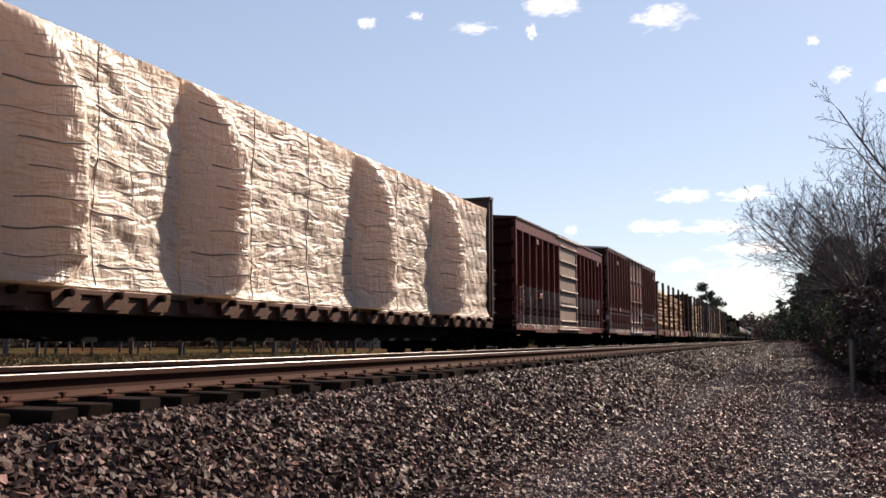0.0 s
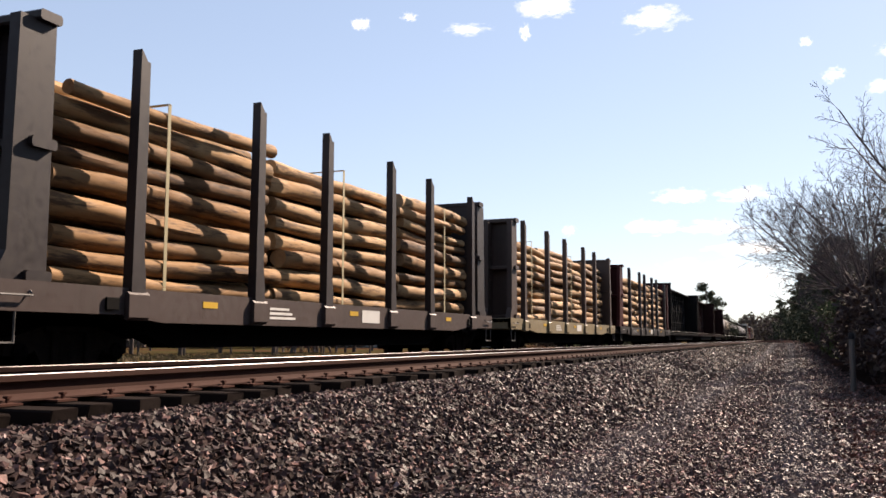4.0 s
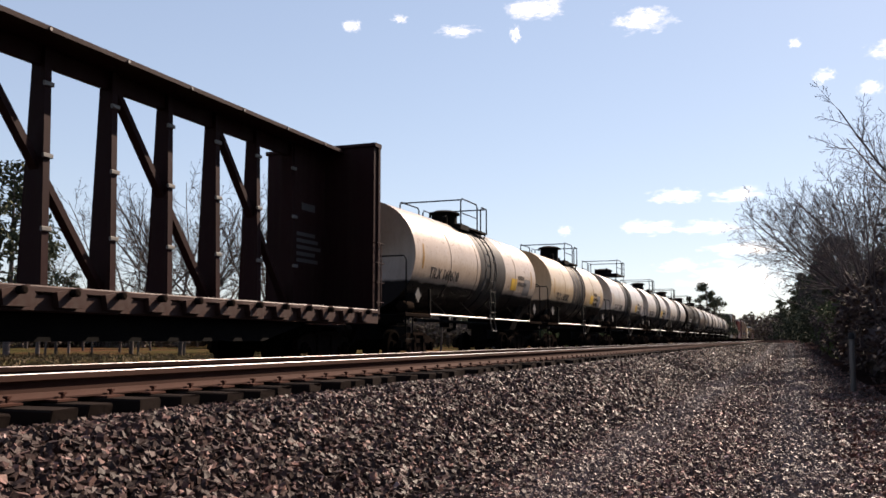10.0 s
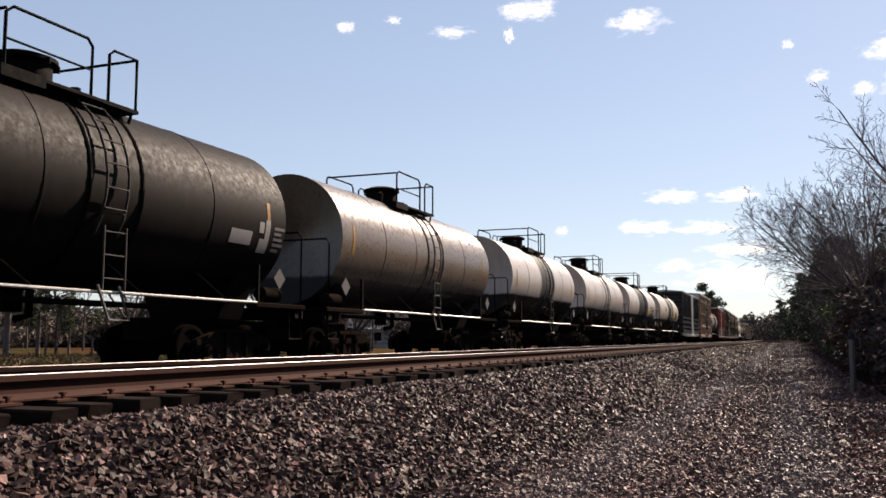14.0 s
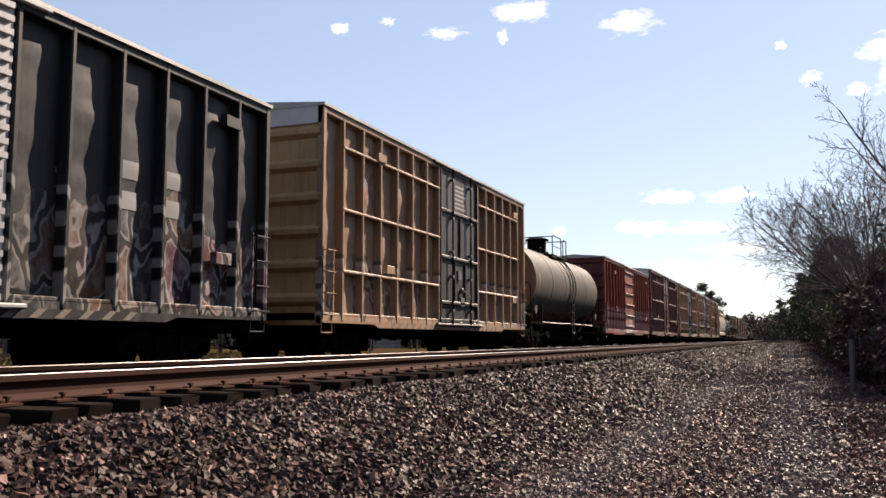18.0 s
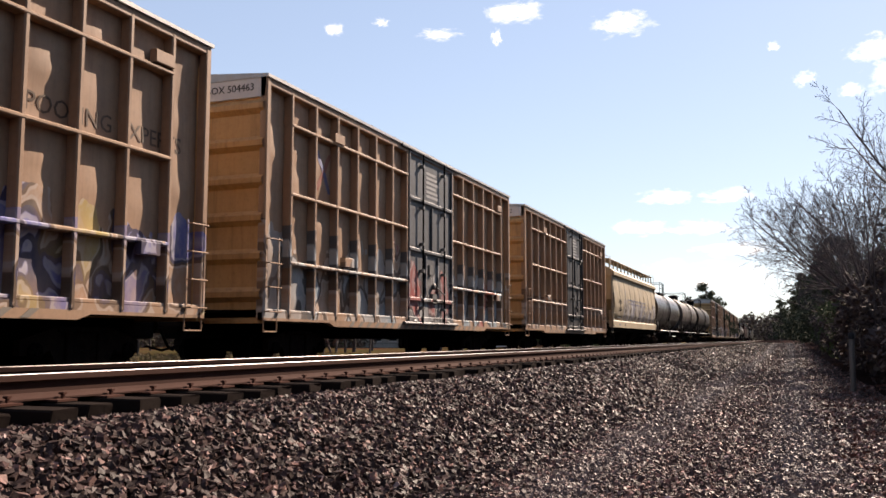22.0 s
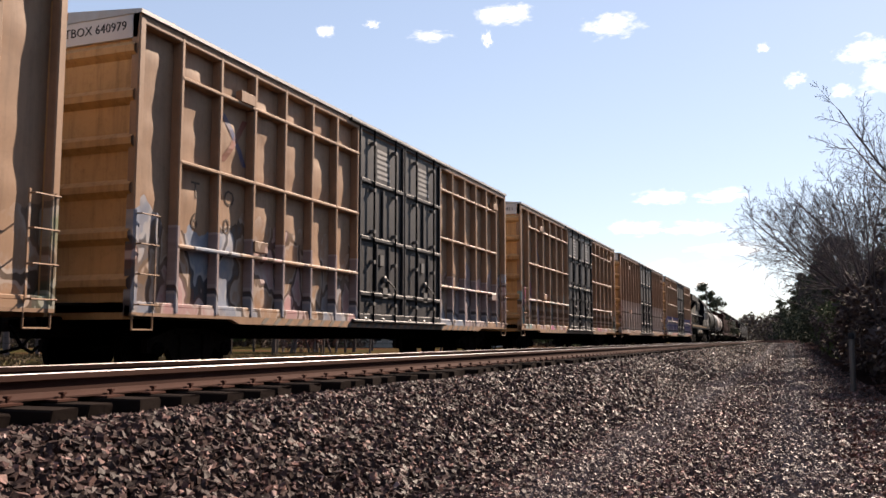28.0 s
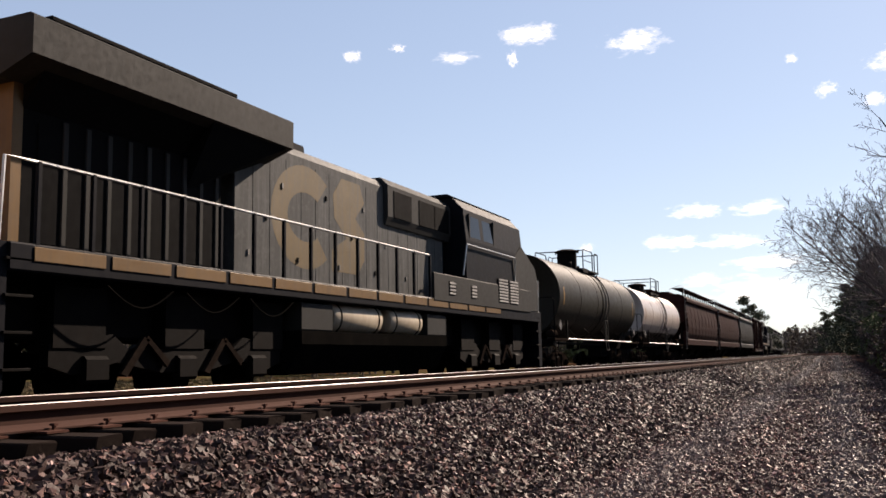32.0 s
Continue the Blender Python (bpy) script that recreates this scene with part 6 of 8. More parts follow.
log_car(136.7, 159.3, "grey bulkhead flatcar with dark red bulkheads and pine logs", paint("flat_grey", (0.045, 0.04, 0.04), gloss=0.06), paint("bulk_red", (0.06, 0.014, 0.014), gloss=0.06), (-7.8, -3.9, -1.8, 1.6, 3.9, 8.1), (-9.6, -2.8, 2.9, 10.3), 34, 1.4, bulk=(1.5, 0.85), bulk_top=4.82, stake_mat=paint("stake_slate", (0.045, 0.04, 0.042)), mark="JTSX 900022")

CBD = paint("cb_black", (0.009, 0.008, 0.0085), 0.6, gloss=0.05)
CBR = paint("cb_maroon", (0.026, 0.009, 0.009), 0.6, gloss=0.05)
centrebeam(160.4, 182.8, "empty black centre-beam flatcar with tall bulkheads", CBD, paint("cb_deck_a", (0.03, 0.026, 0.026)))
centrebeam(183.6, 206.0, "empty dark centre-beam flatcar with truss posts", CBR, paint("cb_deck_b", (0.045, 0.02, 0.018)))
centrebeam(207.4, 229.3, "empty maroon centre-beam flatcar with truss posts", CBR, paint("cb_deck_c", (0.055, 0.026, 0.021)))

WHITE_T, CREAM = (0.45, 0.4, 0.365), (0.46, 0.34, 0.215)
DARK = (0.03, 0.028, 0.028)
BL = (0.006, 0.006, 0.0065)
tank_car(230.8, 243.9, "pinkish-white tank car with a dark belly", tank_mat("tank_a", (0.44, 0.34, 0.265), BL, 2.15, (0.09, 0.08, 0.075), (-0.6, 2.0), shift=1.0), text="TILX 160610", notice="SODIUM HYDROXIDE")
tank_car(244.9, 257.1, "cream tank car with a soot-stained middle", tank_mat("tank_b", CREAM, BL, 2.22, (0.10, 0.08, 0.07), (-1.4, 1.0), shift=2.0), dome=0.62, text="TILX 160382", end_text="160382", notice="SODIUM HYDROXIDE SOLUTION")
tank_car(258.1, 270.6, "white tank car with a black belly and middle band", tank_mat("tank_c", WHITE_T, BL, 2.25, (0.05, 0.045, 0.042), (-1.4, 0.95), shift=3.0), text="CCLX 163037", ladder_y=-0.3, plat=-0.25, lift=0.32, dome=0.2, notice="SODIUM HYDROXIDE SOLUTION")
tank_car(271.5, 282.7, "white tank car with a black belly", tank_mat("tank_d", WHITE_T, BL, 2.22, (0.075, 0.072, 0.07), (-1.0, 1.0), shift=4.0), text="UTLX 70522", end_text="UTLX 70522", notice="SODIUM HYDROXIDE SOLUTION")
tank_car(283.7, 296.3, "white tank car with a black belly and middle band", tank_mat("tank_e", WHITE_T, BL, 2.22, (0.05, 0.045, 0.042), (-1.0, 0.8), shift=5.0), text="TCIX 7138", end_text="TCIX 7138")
b, hl = tank_car(297.2, 308.7, "sooty dark brown tank car with white lettering", tank_mat("tank_f", (0.009, 0.0066, 0.0056), None, shift=6.0, rough=0.6), text="TCIX 175346", text_mat=M["white"])
for k, line in enumerate(("LD LMT   201500 LB 91 400 KG", "LT WT")):
    bend_text(b, line, -hl * 0.72, 2.04 - 0.2 * k, 0.16, 1.465, 2.83, M["print_pale"])
for y0, y1, z0, z1 in ((3.3, 3.95, 2.3, 2.55), (4.15, 4.3, 2.55, 2.75), (4.2, 4.5, 2.2, 2.45), (4.35, 4.5, 2.45, 2.8)):
    bend_plate(b, "pale_sign", y0, y1, z0, z1, 1.465, 2.83, M["print_pale"])
bend_plate(b, "print_block", 4.65, 5.0, 2.25, 2.75, 1.465, 2.83, M["print_grey"], 5)
tank_car(309.6, 321.1, "grimy bronze-brown tank car", tank_mat("tank_g", (0.115, 0.085, 0.062), DARK, 2.0, shift=7.0, rough=0.32, gloss=0.45))
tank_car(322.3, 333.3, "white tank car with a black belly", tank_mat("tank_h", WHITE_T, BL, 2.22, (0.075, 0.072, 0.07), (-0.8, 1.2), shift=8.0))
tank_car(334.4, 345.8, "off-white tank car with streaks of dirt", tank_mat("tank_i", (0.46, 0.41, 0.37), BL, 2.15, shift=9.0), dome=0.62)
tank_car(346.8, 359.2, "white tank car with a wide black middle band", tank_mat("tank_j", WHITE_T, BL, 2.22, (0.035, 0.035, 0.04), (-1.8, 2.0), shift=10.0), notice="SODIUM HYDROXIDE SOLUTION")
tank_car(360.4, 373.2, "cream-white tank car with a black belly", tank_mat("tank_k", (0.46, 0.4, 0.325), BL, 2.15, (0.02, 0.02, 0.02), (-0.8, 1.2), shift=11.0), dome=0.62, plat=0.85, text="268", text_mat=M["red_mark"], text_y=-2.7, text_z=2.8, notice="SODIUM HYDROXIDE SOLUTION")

GB = graffiti("boxcar_paint_black", (0.028, 0.027, 0.028), [(0.028, 0.027, 0.028), (0.028, 0.027, 0.028), (0.12, 0.04, 0.05), (0.028, 0.027, 0.028), (0.13, 0.06, 0.03)], 1.0, 2.1, -8, 8, 7.0, dirt=(0.07, 0.065, 0.06))
b, hl = boxcar(374.9, 390.0, "black boxcar with a silver corrugated door and graffiti", GB, paint("black_end", (0.02, 0.02, 0.022)), (paint("silver_corrugated", (0.42, 0.42, 0.42), 0.45, 0.2), M["grey_steel"]), "post", 4.92, ((-0.95, 0.95, "corrugated"),), 8, seed=41, band=False, door_x=0.8)

for yy, zz, w in ((3.75, 2.95, 0.45), (4.72, 2.95, 0.5), (3.75, 2.5, 0.45), (4.72, 2.5, 0.5), (5.67, 2.5, 0.12)):
    sheet_bar(b, yy, zz, w, 0.27, M["print_pale"])


def tan(name, seed, pal, hi=2.0, col=(0.34, 0.212, 0.136)):
    return graffiti(name, col, pal, 1.0, hi, -10, 10, seed, dirt=(0.075, 0.048, 0.032), worn=0.4)


TAN_END = paint("tan_end", (0.52, 0.31, 0.145), 0.6, 0.0, (0.06, 0.04, 0.025), 0.5)
DOOR_GREY = paint("plug_door_grey", (0.032, 0.03, 0.031), 0.5, 0.0, (0.07, 0.064, 0.06), 0.4)
T = (0.34, 0.212, 0.136)
ONE = ((-1.55, 1.55, "plug"),)
TWO = ((-2.45, -0.02, "plug"), (0.02, 2.45, "plug"))
boxcar(392.0, 406.9, "tan boxcar with exterior posts and a grey plug door", tan("tan_a", 1.3, [T, T, T, (0.3, 0.28, 0.27), T], 1.9), TAN_END, (DOOR_GREY, M["grey_steel"]), "grid", 5.5, ONE, 8, seed=51, door_x=0.7)
tank_car(408.0, 420.9, "dull grey tank car with a black manway", tank_mat("tank_l", (0.092, 0.082, 0.072), None, shift=12.0, rough=0.6), dome=0.7, text="", safety="grey_steel", radius=1.53, zc=2.86)
GR = graffiti("boxcar_paint_red", (0.24, 0.048, 0.034), [(0.24, 0.048, 0.034), (0.35, 0.16, 0.17), (0.3, 0.26, 0.3), (0.2, 0.17, 0.22), (0.27, 0.07, 0.05)], 1.0, 2.0, -8, 8, 9.0)
b, hl = boxcar(421.9, 437.1, "faded red boxcar with vertical posts and graffiti", GR, paint("red_end", (0.12, 0.03, 0.028)), (graffiti("red_door", (0.23, 0.06, 0.038), [(0.23, 0.06, 0.038), (0.4, 0.25, 0.25), (0.3, 0.35, 0.25), (0.3, 0.1, 0.1)], 1.0, 2.0, -8, 8, 4.4), M["plate"]), "post", 4.92, ((-1.5, 1.5, "plain"),), 9, seed=61, band=False)
for s, yy in (("G", 2.78), ("A", 3.66), ("T", 4.53), ("X", 5.41)):
    sheet_text(b, s, 0.5, M["white"], yy, 3.9)
UC = (0.13, 0.052, 0.048)
b, hl = boxcar(438.4, 453.7, "maroon boxcar with exterior posts and a plug door", graffiti("maroon_a", UC, [UC, UC, (0.35, 0.35, 0.34), (0.2, 0.3, 0.12), (0.3, 0.3, 0.3)], 1.0, 2.0, -8, -0.5, 2.2), paint("maroon_end", UC), (paint("maroon_door", (0.11, 0.045, 0.041)), M["grey_steel"]), "grid", 5.47, ((-1.5, 1.5, "plug"),), 8, seed=71, door_x=0.5)
for s, yy, zz in (("UC", -6.55, 2.95), ("RY", -5.55, 2.95), ("15", -6.55, 2.45), ("60", -5.55, 2.45), ("9", -4.5, 2.45)):
    sheet_text(b, s, 0.36, M["white"], yy, zz)
for k, s in enumerate(("CLOSE AND LOCK", "DOOR BEFORE", "MOVING CAR")):
    lettering("door_notice", s, 0.17, M["print_pale"], b, on_side(HW - 0.036, -0.7, 4.7 - 0.24 * k))
b, hl = boxcar(455.5, 471.0, "tan boxcar with exterior posts and blue graffiti", tan("tan_b", 2.7, [T, (0.08, 0.1, 0.3), T, (0.1, 0.12, 0.35), (0.4, 0.3, 0.1)], 2.0), TAN_END, (DOOR_GREY, M["grey_steel"]), "grid", 5.5, ONE, 8, seed=81, door_x=0.5)
sheet_text(b, "POOLING", 0.36, M["faded"], 4.1, 3.55, "faded_words")
sheet_text(b, "EXPERTS", 0.36, M["faded"], 5.85, 3.55, "faded_words")
b, hl = boxcar(472.7, 487.9, "tan boxcar with exterior posts and pale blue graffiti", tan("tan_c", 3.9, [T, T, (0.2, 0.3, 0.36), (0.3, 0.32, 0.33), (0.35, 0.1, 0.08)], 2.1), TAN_END, (graffiti("door_c", (0.1, 0.1, 0.105), [(0.1, 0.1, 0.1), (0.3, 0.06, 0.05), (0.3, 0.3, 0.3), (0.1, 0.1, 0.1)], 1, 2.0, -9, 9, 1.0), M["grey_steel"]), "grid", 5.5, ONE, 8, seed=91, door_x=0.5)
lettering("reporting_mark", "FBOX 504463", 0.2, M["black"], b, on_end(0.15, -hl - 0.003, 5.21))
b, hl = boxcar(489.8, 504.9, "tan boxcar with exterior posts and a grey plug door", tan("tan_d", 5.1, [T, T, T, (0.33, 0.32, 0.3), T], 1.9), TAN_END, (DOOR_GREY, M["grey_steel"]), "grid", 5.5, ONE, 8, seed=101, door_x=0.5)
lettering("reporting_mark", "FBOX  505602", 0.2, M["black"], b, on_end(-0.1, -hl - 0.003, 5.21))
HOP = paint("hopper_cream", (0.36, 0.285, 0.185), 0.6, 0.0, (0.16, 0.115, 0.075), 0.45, gloss=0.2)
HOP_SIDE = graffiti("hopper_side", (0.36, 0.285, 0.185), [(0.3, 0.27, 0.25), (0.13, 0.13, 0.17), (0.36, 0.3, 0.22), (0.3, 0.3, 0.33), (0.1, 0.1, 0.15)], 1.6, 2.45, -5.0, 7.6, 3.3, 0.6, (0.16, 0.115, 0.075), 0.45)
h, hl = hopper(507.0, 523.4, "cream covered hopper with rounded sides and graffiti", HOP)
for o in h.children:
    if o.name.startswith("shell_side"):
        o.data.materials[0] = HOP_SIDE
for zz in (2.68, 2.9):
    part("side_stripe", Form().grid(lambda u, w: (1.632, -3.7 + 6.75 * u, zz + 0.05 * w), 24, 1), M["blue_stripe"], h, "faded blue stripe", fix=False)
part("notice_plate", Form().bar(1.625, 1.632, -5.1, -4.75, 2.25, 2.6, 0.002), M["stripe"], h)
stencil(h, -6.7, 1.78, 1.5, 0.26, M["black"], 1.5, 2)
stencil(h, -6.5, 1.4, 0.9, 0.12, M["blue_stripe"], 1.582, 1)
stencil(h, 5.4, 2.2, 0.8, 0.45, M["print_grey"], 1.62, 4)
part("sill_label", Form().bar(1.58, 1.585, -4.6, -4.3, 1.36, 1.52, 0.002), M["black"], h)
for k, s in enumerate(("ACFX", "51704")):
    ob = lettering("reporting_mark", s, 0.36, M["black"], h, Matrix.Identity(4), 0.002)
    for v in ob.data.vertices:
        zz = 2.6 - 0.45 * k + v.co.y
        v.co = (1.6285 - 0.16 * max(0.0, 2.45 - zz) + v.co.z, -6.65 + v.co.x, zz)
tank_car(524.3, 539.4, "dark brown tank car with a bronze sheen", tank_mat("tank_m", (0.03, 0.021, 0.0175), None, shift=13.0, rough=0.33, gloss=0.4), radius=1.53, zc=2.86, plat=-0.85)
tank_car(540.4, 554.6, "sooty grey-brown tank car with rust runs", tank_mat("tank_n", (0.055, 0.041, 0.033), DARK, 2.0, shift=14.0, rough=0.5, gloss=0.15), radius=1.53, zc=2.86)
tank_car(555.6, 572.2, "sooty black tank car with a tall manway", tank_mat("tank_o", (0.022, 0.017, 0.015), None, shift=15.0, rough=0.5), dome=0.62, radius=1.53, zc=2.86)
boxcar(573.2, 592.1, "tan boxcar with twin plug doors and green graffiti", tan("tan_e", 6.3, [T, (0.15, 0.2, 0.12), T, (0.13, 0.17, 0.16), T], 1.9), TAN_END, (DOOR_GREY, M["grey_steel"]), "grid", 5.5, TWO, 9, seed=111, door_x=0.6)
b, hl = boxcar(593.5, 611.7, "tan boxcar with twin plug doors and pink graffiti", tan("tan_f", 7.5, [T, (0.42, 0.24, 0.25), (0.25, 0.2, 0.22), T, (0.2, 0.25, 0.33)], 2.1), TAN_END, (DOOR_GREY, M["grey_steel"]), "grid", 5.5, TWO, 9, seed=121, door_x=0.6)
lettering("reporting_mark", "TBOX 640979", 0.2, M["black"], b, on_end(0.15, -hl - 0.003, 5.21))
for s, yy, zz in (("T", -7.6, 2.9), ("O", -6.7, 2.9), ("6", -7.6, 2.4), ("0", -6.7, 2.4)):
    sheet_text(b, s, 0.4, M["faded"], yy, zz, "faded_mark")
b, hl = boxcar(613.5, 631.8, "tan boxcar with twin plug doors and magenta graffiti", tan("tan_g", 8.7, [T, (0.45, 0.12, 0.25), T, (0.4, 0.3, 0.33), (0.15, 0.3, 0.3)], 2.1), TAN_END, (DOOR_GREY, M["grey_steel"]), "grid", 5.5, TWO, 9, seed=131, door_x=0.6)
lettering("reporting_mark", "TBOX 671411", 0.2, M["black"], b, on_end(0.15, -hl - 0.003, 5.21))
b, hl = boxcar(633.6, 651.7, "tan boxcar with plain posts and white and blue graffiti", tan("tan_h", 9.9, [T, (0.5, 0.42, 0.38), (0.14, 0.25, 0.42), (0.42, 0.2, 0.16), (0.5, 0.45, 0.42)], 2.3, (0.3, 0.175, 0.11)), TAN_END, (DOOR_GREY, M["grey_steel"]), "post", 5.5, TWO, 10, seed=141, door_x=0.6)
for s, yy, zz in (("T", -7.85, 2.9), ("O", -6.95, 2.9), ("6", -7.85, 2.4), ("3", -6.95, 2.4)):
    sheet_text(b, s, 0.42, M["faded"], yy, zz, "faded_mark")
boxcar(653.5, 671.8, "tan boxcar with twin plug doors and blue and red graffiti", tan("tan_i", 11.1, [T, (0.2, 0.32, 0.42), (0.12, 0.14, 0.3), (0.45, 0.15, 0.18), (0.3, 0.4, 0.42)], 2.1), TAN_END, (DOOR_GREY, M["grey_steel"]), "grid", 5.5, TWO, 9, seed=151, door_x=0.6)
locomotive(673.0, 694.9, "grey and dark blue diesel locomotive with yellow end")
tank_car(696.0, 710.5, "dark grey tank car with a tall manway", tank_mat("tank_p", (0.019, 0.017, 0.013), None, shift=16.0, rough=0.5), dome=0.8, radius=1.53, zc=2.86)
tank_car(711.5, 724.5, "pinkish-white tank car with a dark belly", tank_mat("tank_q", (0.45, 0.38, 0.34), BL, 1.9, shift=17.0))
DR = paint("dark_red", (0.026, 0.008, 0.0075), 0.7, gloss=0.02)
hopper(726.0, 742.5, "dark red covered hopper", DR)
hopper(744.0, 760.5, "dark red covered hopper", DR)
hopper(762.0, 778.5, "sooty black covered hopper", CBD)
boxcar(780.0, 796.0, "dark brown boxcar with vertical posts", DR, DR, (DR, M["under"]), "post", 4.92, ONE, 7, seed=161, band=False)
locomotive(798.0, 819.5, "grey and dark blue diesel locomotive")
for i in range(4):
    hopper(822.0 + i * 18, 838.5 + i * 18, "sooty black covered hopper", CBD)
# ---------------------------------------------------------------- ballast stones
def stone_mat(name, per_object, pale=1.0, lane=False):
    m, nt, bs = mat_base(name)
    if per_object:
        n = nt.nodes.new("ShaderNodeObjectInfo")
        rnd = n.outputs["Random"]
    else:
        n = nt.nodes.new("ShaderNodeNewGeometry")
        rnd = n.outputs["Random Per Island"]
    col = ramp(nt, rnd, [(0.0, (0.007, 0.005, 0.0047)), (0.35, (0.0145, 0.0105, 0.0098)), (0.6, (0.022, 0.0155, 0.0146)), (0.78, (0.032, 0.021, 0.0195)), (0.9, (0.06, 0.04, 0.037)), (0.96, (0.085, 0.05, 0.044)), (1.0, (0.15, 0.115, 0.11))])
    v = mapped(nt)
    g = tex_noise(nt, v, 60, 4, 0.7)
    col = blend(nt, math_node(nt, "MULTIPLY", ramp(nt, g, [(0.4, (0, 0, 0)), (0.7, (1, 1, 1))]), 0.5), col, (0.025, 0.02, 0.018))
    col = blend(nt, 1.0, col, (pale, pale * 0.89, pale * 0.86), "MULTIPLY")
    if lane:
        # dusty wheel tracks
        sp = nt.nodes.new("ShaderNodeSeparateXYZ")
        nt.links.new(v, sp.inputs[0])
        wob = math_node(nt, "ADD", sp.outputs[0], math_node(nt, "MULTIPLY", math_node(nt, "SUBTRACT", tex_noise(nt, v, 0.5, 3), 0.5), 0.7))
        for cx in (0.05, -1.7):
            near = math_node(nt, "ABSOLUTE", math_node(nt, "SUBTRACT", wob, cx))
            col = blend(nt, ramp(nt, near, [(0.12, (0.6, 0.6, 0.6)), (0.5, (0, 0, 0))]), col, (0.135, 0.112, 0.107))
    nt.links.new(col, bs.inputs["Base Color"])
    bs.inputs["Roughness"].default_value = 0.5
    bs.inputs["Specular IOR Level"].default_value = 0.06
    add_bump(nt, bs, g, 0.3, 0.01)
    return m


M["stone"] = stone_mat("ballast_stone", False, 2.3)
M["stone_lane"] = stone_mat("lane_stone", False, 3.8, True)
M["stone_one"] = stone_mat("ballast_stone_single", True, 2.3)
CUBE_V = np.array([(x, y, z) for z in (-1, 1) for y in (-1, 1) for x in (-1, 1)], float)
CUBE_F = np.array([(0, 2, 3, 1), (4, 5, 7, 6), (0, 1, 5, 4), (1, 3, 7, 5), (3, 2, 6, 7), (2, 0, 4, 6)])


def stone_cloud(name, pts, sizes, mat, rng):
    """Angular stones as one mesh."""
    n = len(pts)
    v = np.repeat(CUBE_V[None], n, 0) * rng.uniform(0.42, 1.0, (n, 8, 3))
    v *= np.stack([rng.uniform(0.7, 1.2, n), rng.uniform(0.5, 0.95, n), rng.uniform(0.4, 0.75, n)], 1)[:, None, :]
    q = rng.normal(size=(n, 4))
    q /= np.linalg.norm(q, axis=1, keepdims=True)
    w, x, y, z = q.T
    R = np.stack([np.stack([1 - 2 * (y * y + z * z), 2 * (x * y - z * w), 2 * (x * z + y * w)], -1), np.stack([2 * (x * y + z * w), 1 - 2 * (x * x + z * z), 2 * (y * z - x * w)], -1), np.stack([2 * (x * z - y * w), 2 * (y * z + x * w), 1 - 2 * (x * x + y * y)], -1)], 1)
    v = np.einsum("nij,nkj->nki", R, v) * sizes[:, None, None] + pts[:, None, :]
    f = (CUBE_F[None] + 8 * np.arange(n)[:, None, None]).reshape(-1, 4)
    me = bpy.data.meshes.new(name)
    me.vertices.add(n * 8)
    me.vertices.foreach_set("co", v.reshape(-1))
    me.loops.add(len(f) * 4)
    me.loops.foreach_set("vertex_index", f.reshape(-1).astype(np.int32))
    me.polygons.add(len(f))
    me.polygons.foreach_set("loop_start", np.arange(0, len(f) * 4, 4, dtype=np.int32))
    me.update(calc_edges=True)
    me.shade_flat()
    me.materials.append(mat)
    return me


def build_ballast():
    rng = np.random.default_rng(5)
    bands = [(-4.5, -2.2, 1.6, 12, 1000, 0.029), (-4.5, -2.2, 12, 28, 500, 0.033), (-4.5, -2.2, 28, 60, 150, 0.045),
             (-2.2, 1.6, 3.5, 12, 1300, 0.021), (-2.2, 1.6, 12, 27, 480, 0.026), (-2.2, 1.6, 27, 60, 90, 0.033), (-4.4, 2.2, 60, 130, 22, 0.055), (-7.3, -4.5, 2.0, 16, 130, 0.028), (-9.2, -7.3, 3, 16, 60, 0.03)]
    pts, size = [], []
    for x0, x1, y0, y1, den, s in bands:
        n = int((x1 - x0) * (y1 - y0) * den)
        xs, ys = rng.uniform(x0, x1, n), rng.uniform(y0, y1, n)
        sz = s * rng.uniform(0.6, 1.5, n)
        for x, y, q in zip(xs, ys, sz):
            if x > 0.9 and rng.random() < (x - 0.9) * 1.2:
                continue
            pts.append((x, y, ground_z(x, y) + q * 0.25))
            size.append(q)
    pts, size = np.array(pts), np.array(size)
    bed = tagged(new("ballast"), "loose grey and brown crushed-stone ballast beside the track", "ballast", kind="structure")
    near = np.argsort(np.hypot(pts[:, 0] + 2.6, pts[:, 1] - 4.0))[:300]
    rest = np.setdiff1d(np.arange(len(pts)), near)
    lane = pts[rest][:, 0] > -2.2
    for sel, mat, say in ((~lane, M["stone"], "crushed ballast stones"), (lane, M["stone_lane"], "fine pale stones of the access lane")):
        fill = new("stone_fill", stone_cloud("stone_fill", pts[rest][sel], size[rest][sel], mat, rng))
        fill.parent = bed
        tagged(fill, say, kind="stuff")
    kinds = [stone_cloud("stone", np.zeros((1, 3)), np.array([1.0]), M["stone_one"], rng) for _ in range(10)]
    for i in near:
        o = new("stone", kinds[i % 10])
        o.parent = bed
        o.matrix_basis = Matrix.LocRotScale(pts[i], Euler(rng.uniform(0, 6, 3)), Vector((1, 1, 1)) * size[i])


build_ballast()


# ---------------------------------------------------------------- plants
def place(u, dist):
    """A spot in the plan at a bearing given as a share of the view's width, at a distance."""
    a = radians(21.26) - math.atan((u - 0.5) * 2 * math.tan(radians(26.54)))
    return -dist * math.sin(a), dist * math.cos(a)


def bark_mat(name, col):
    return paint(name, col, 0.9, 0.0, scale_col(col, 0.5), 0.6, True, 18, 0.5)


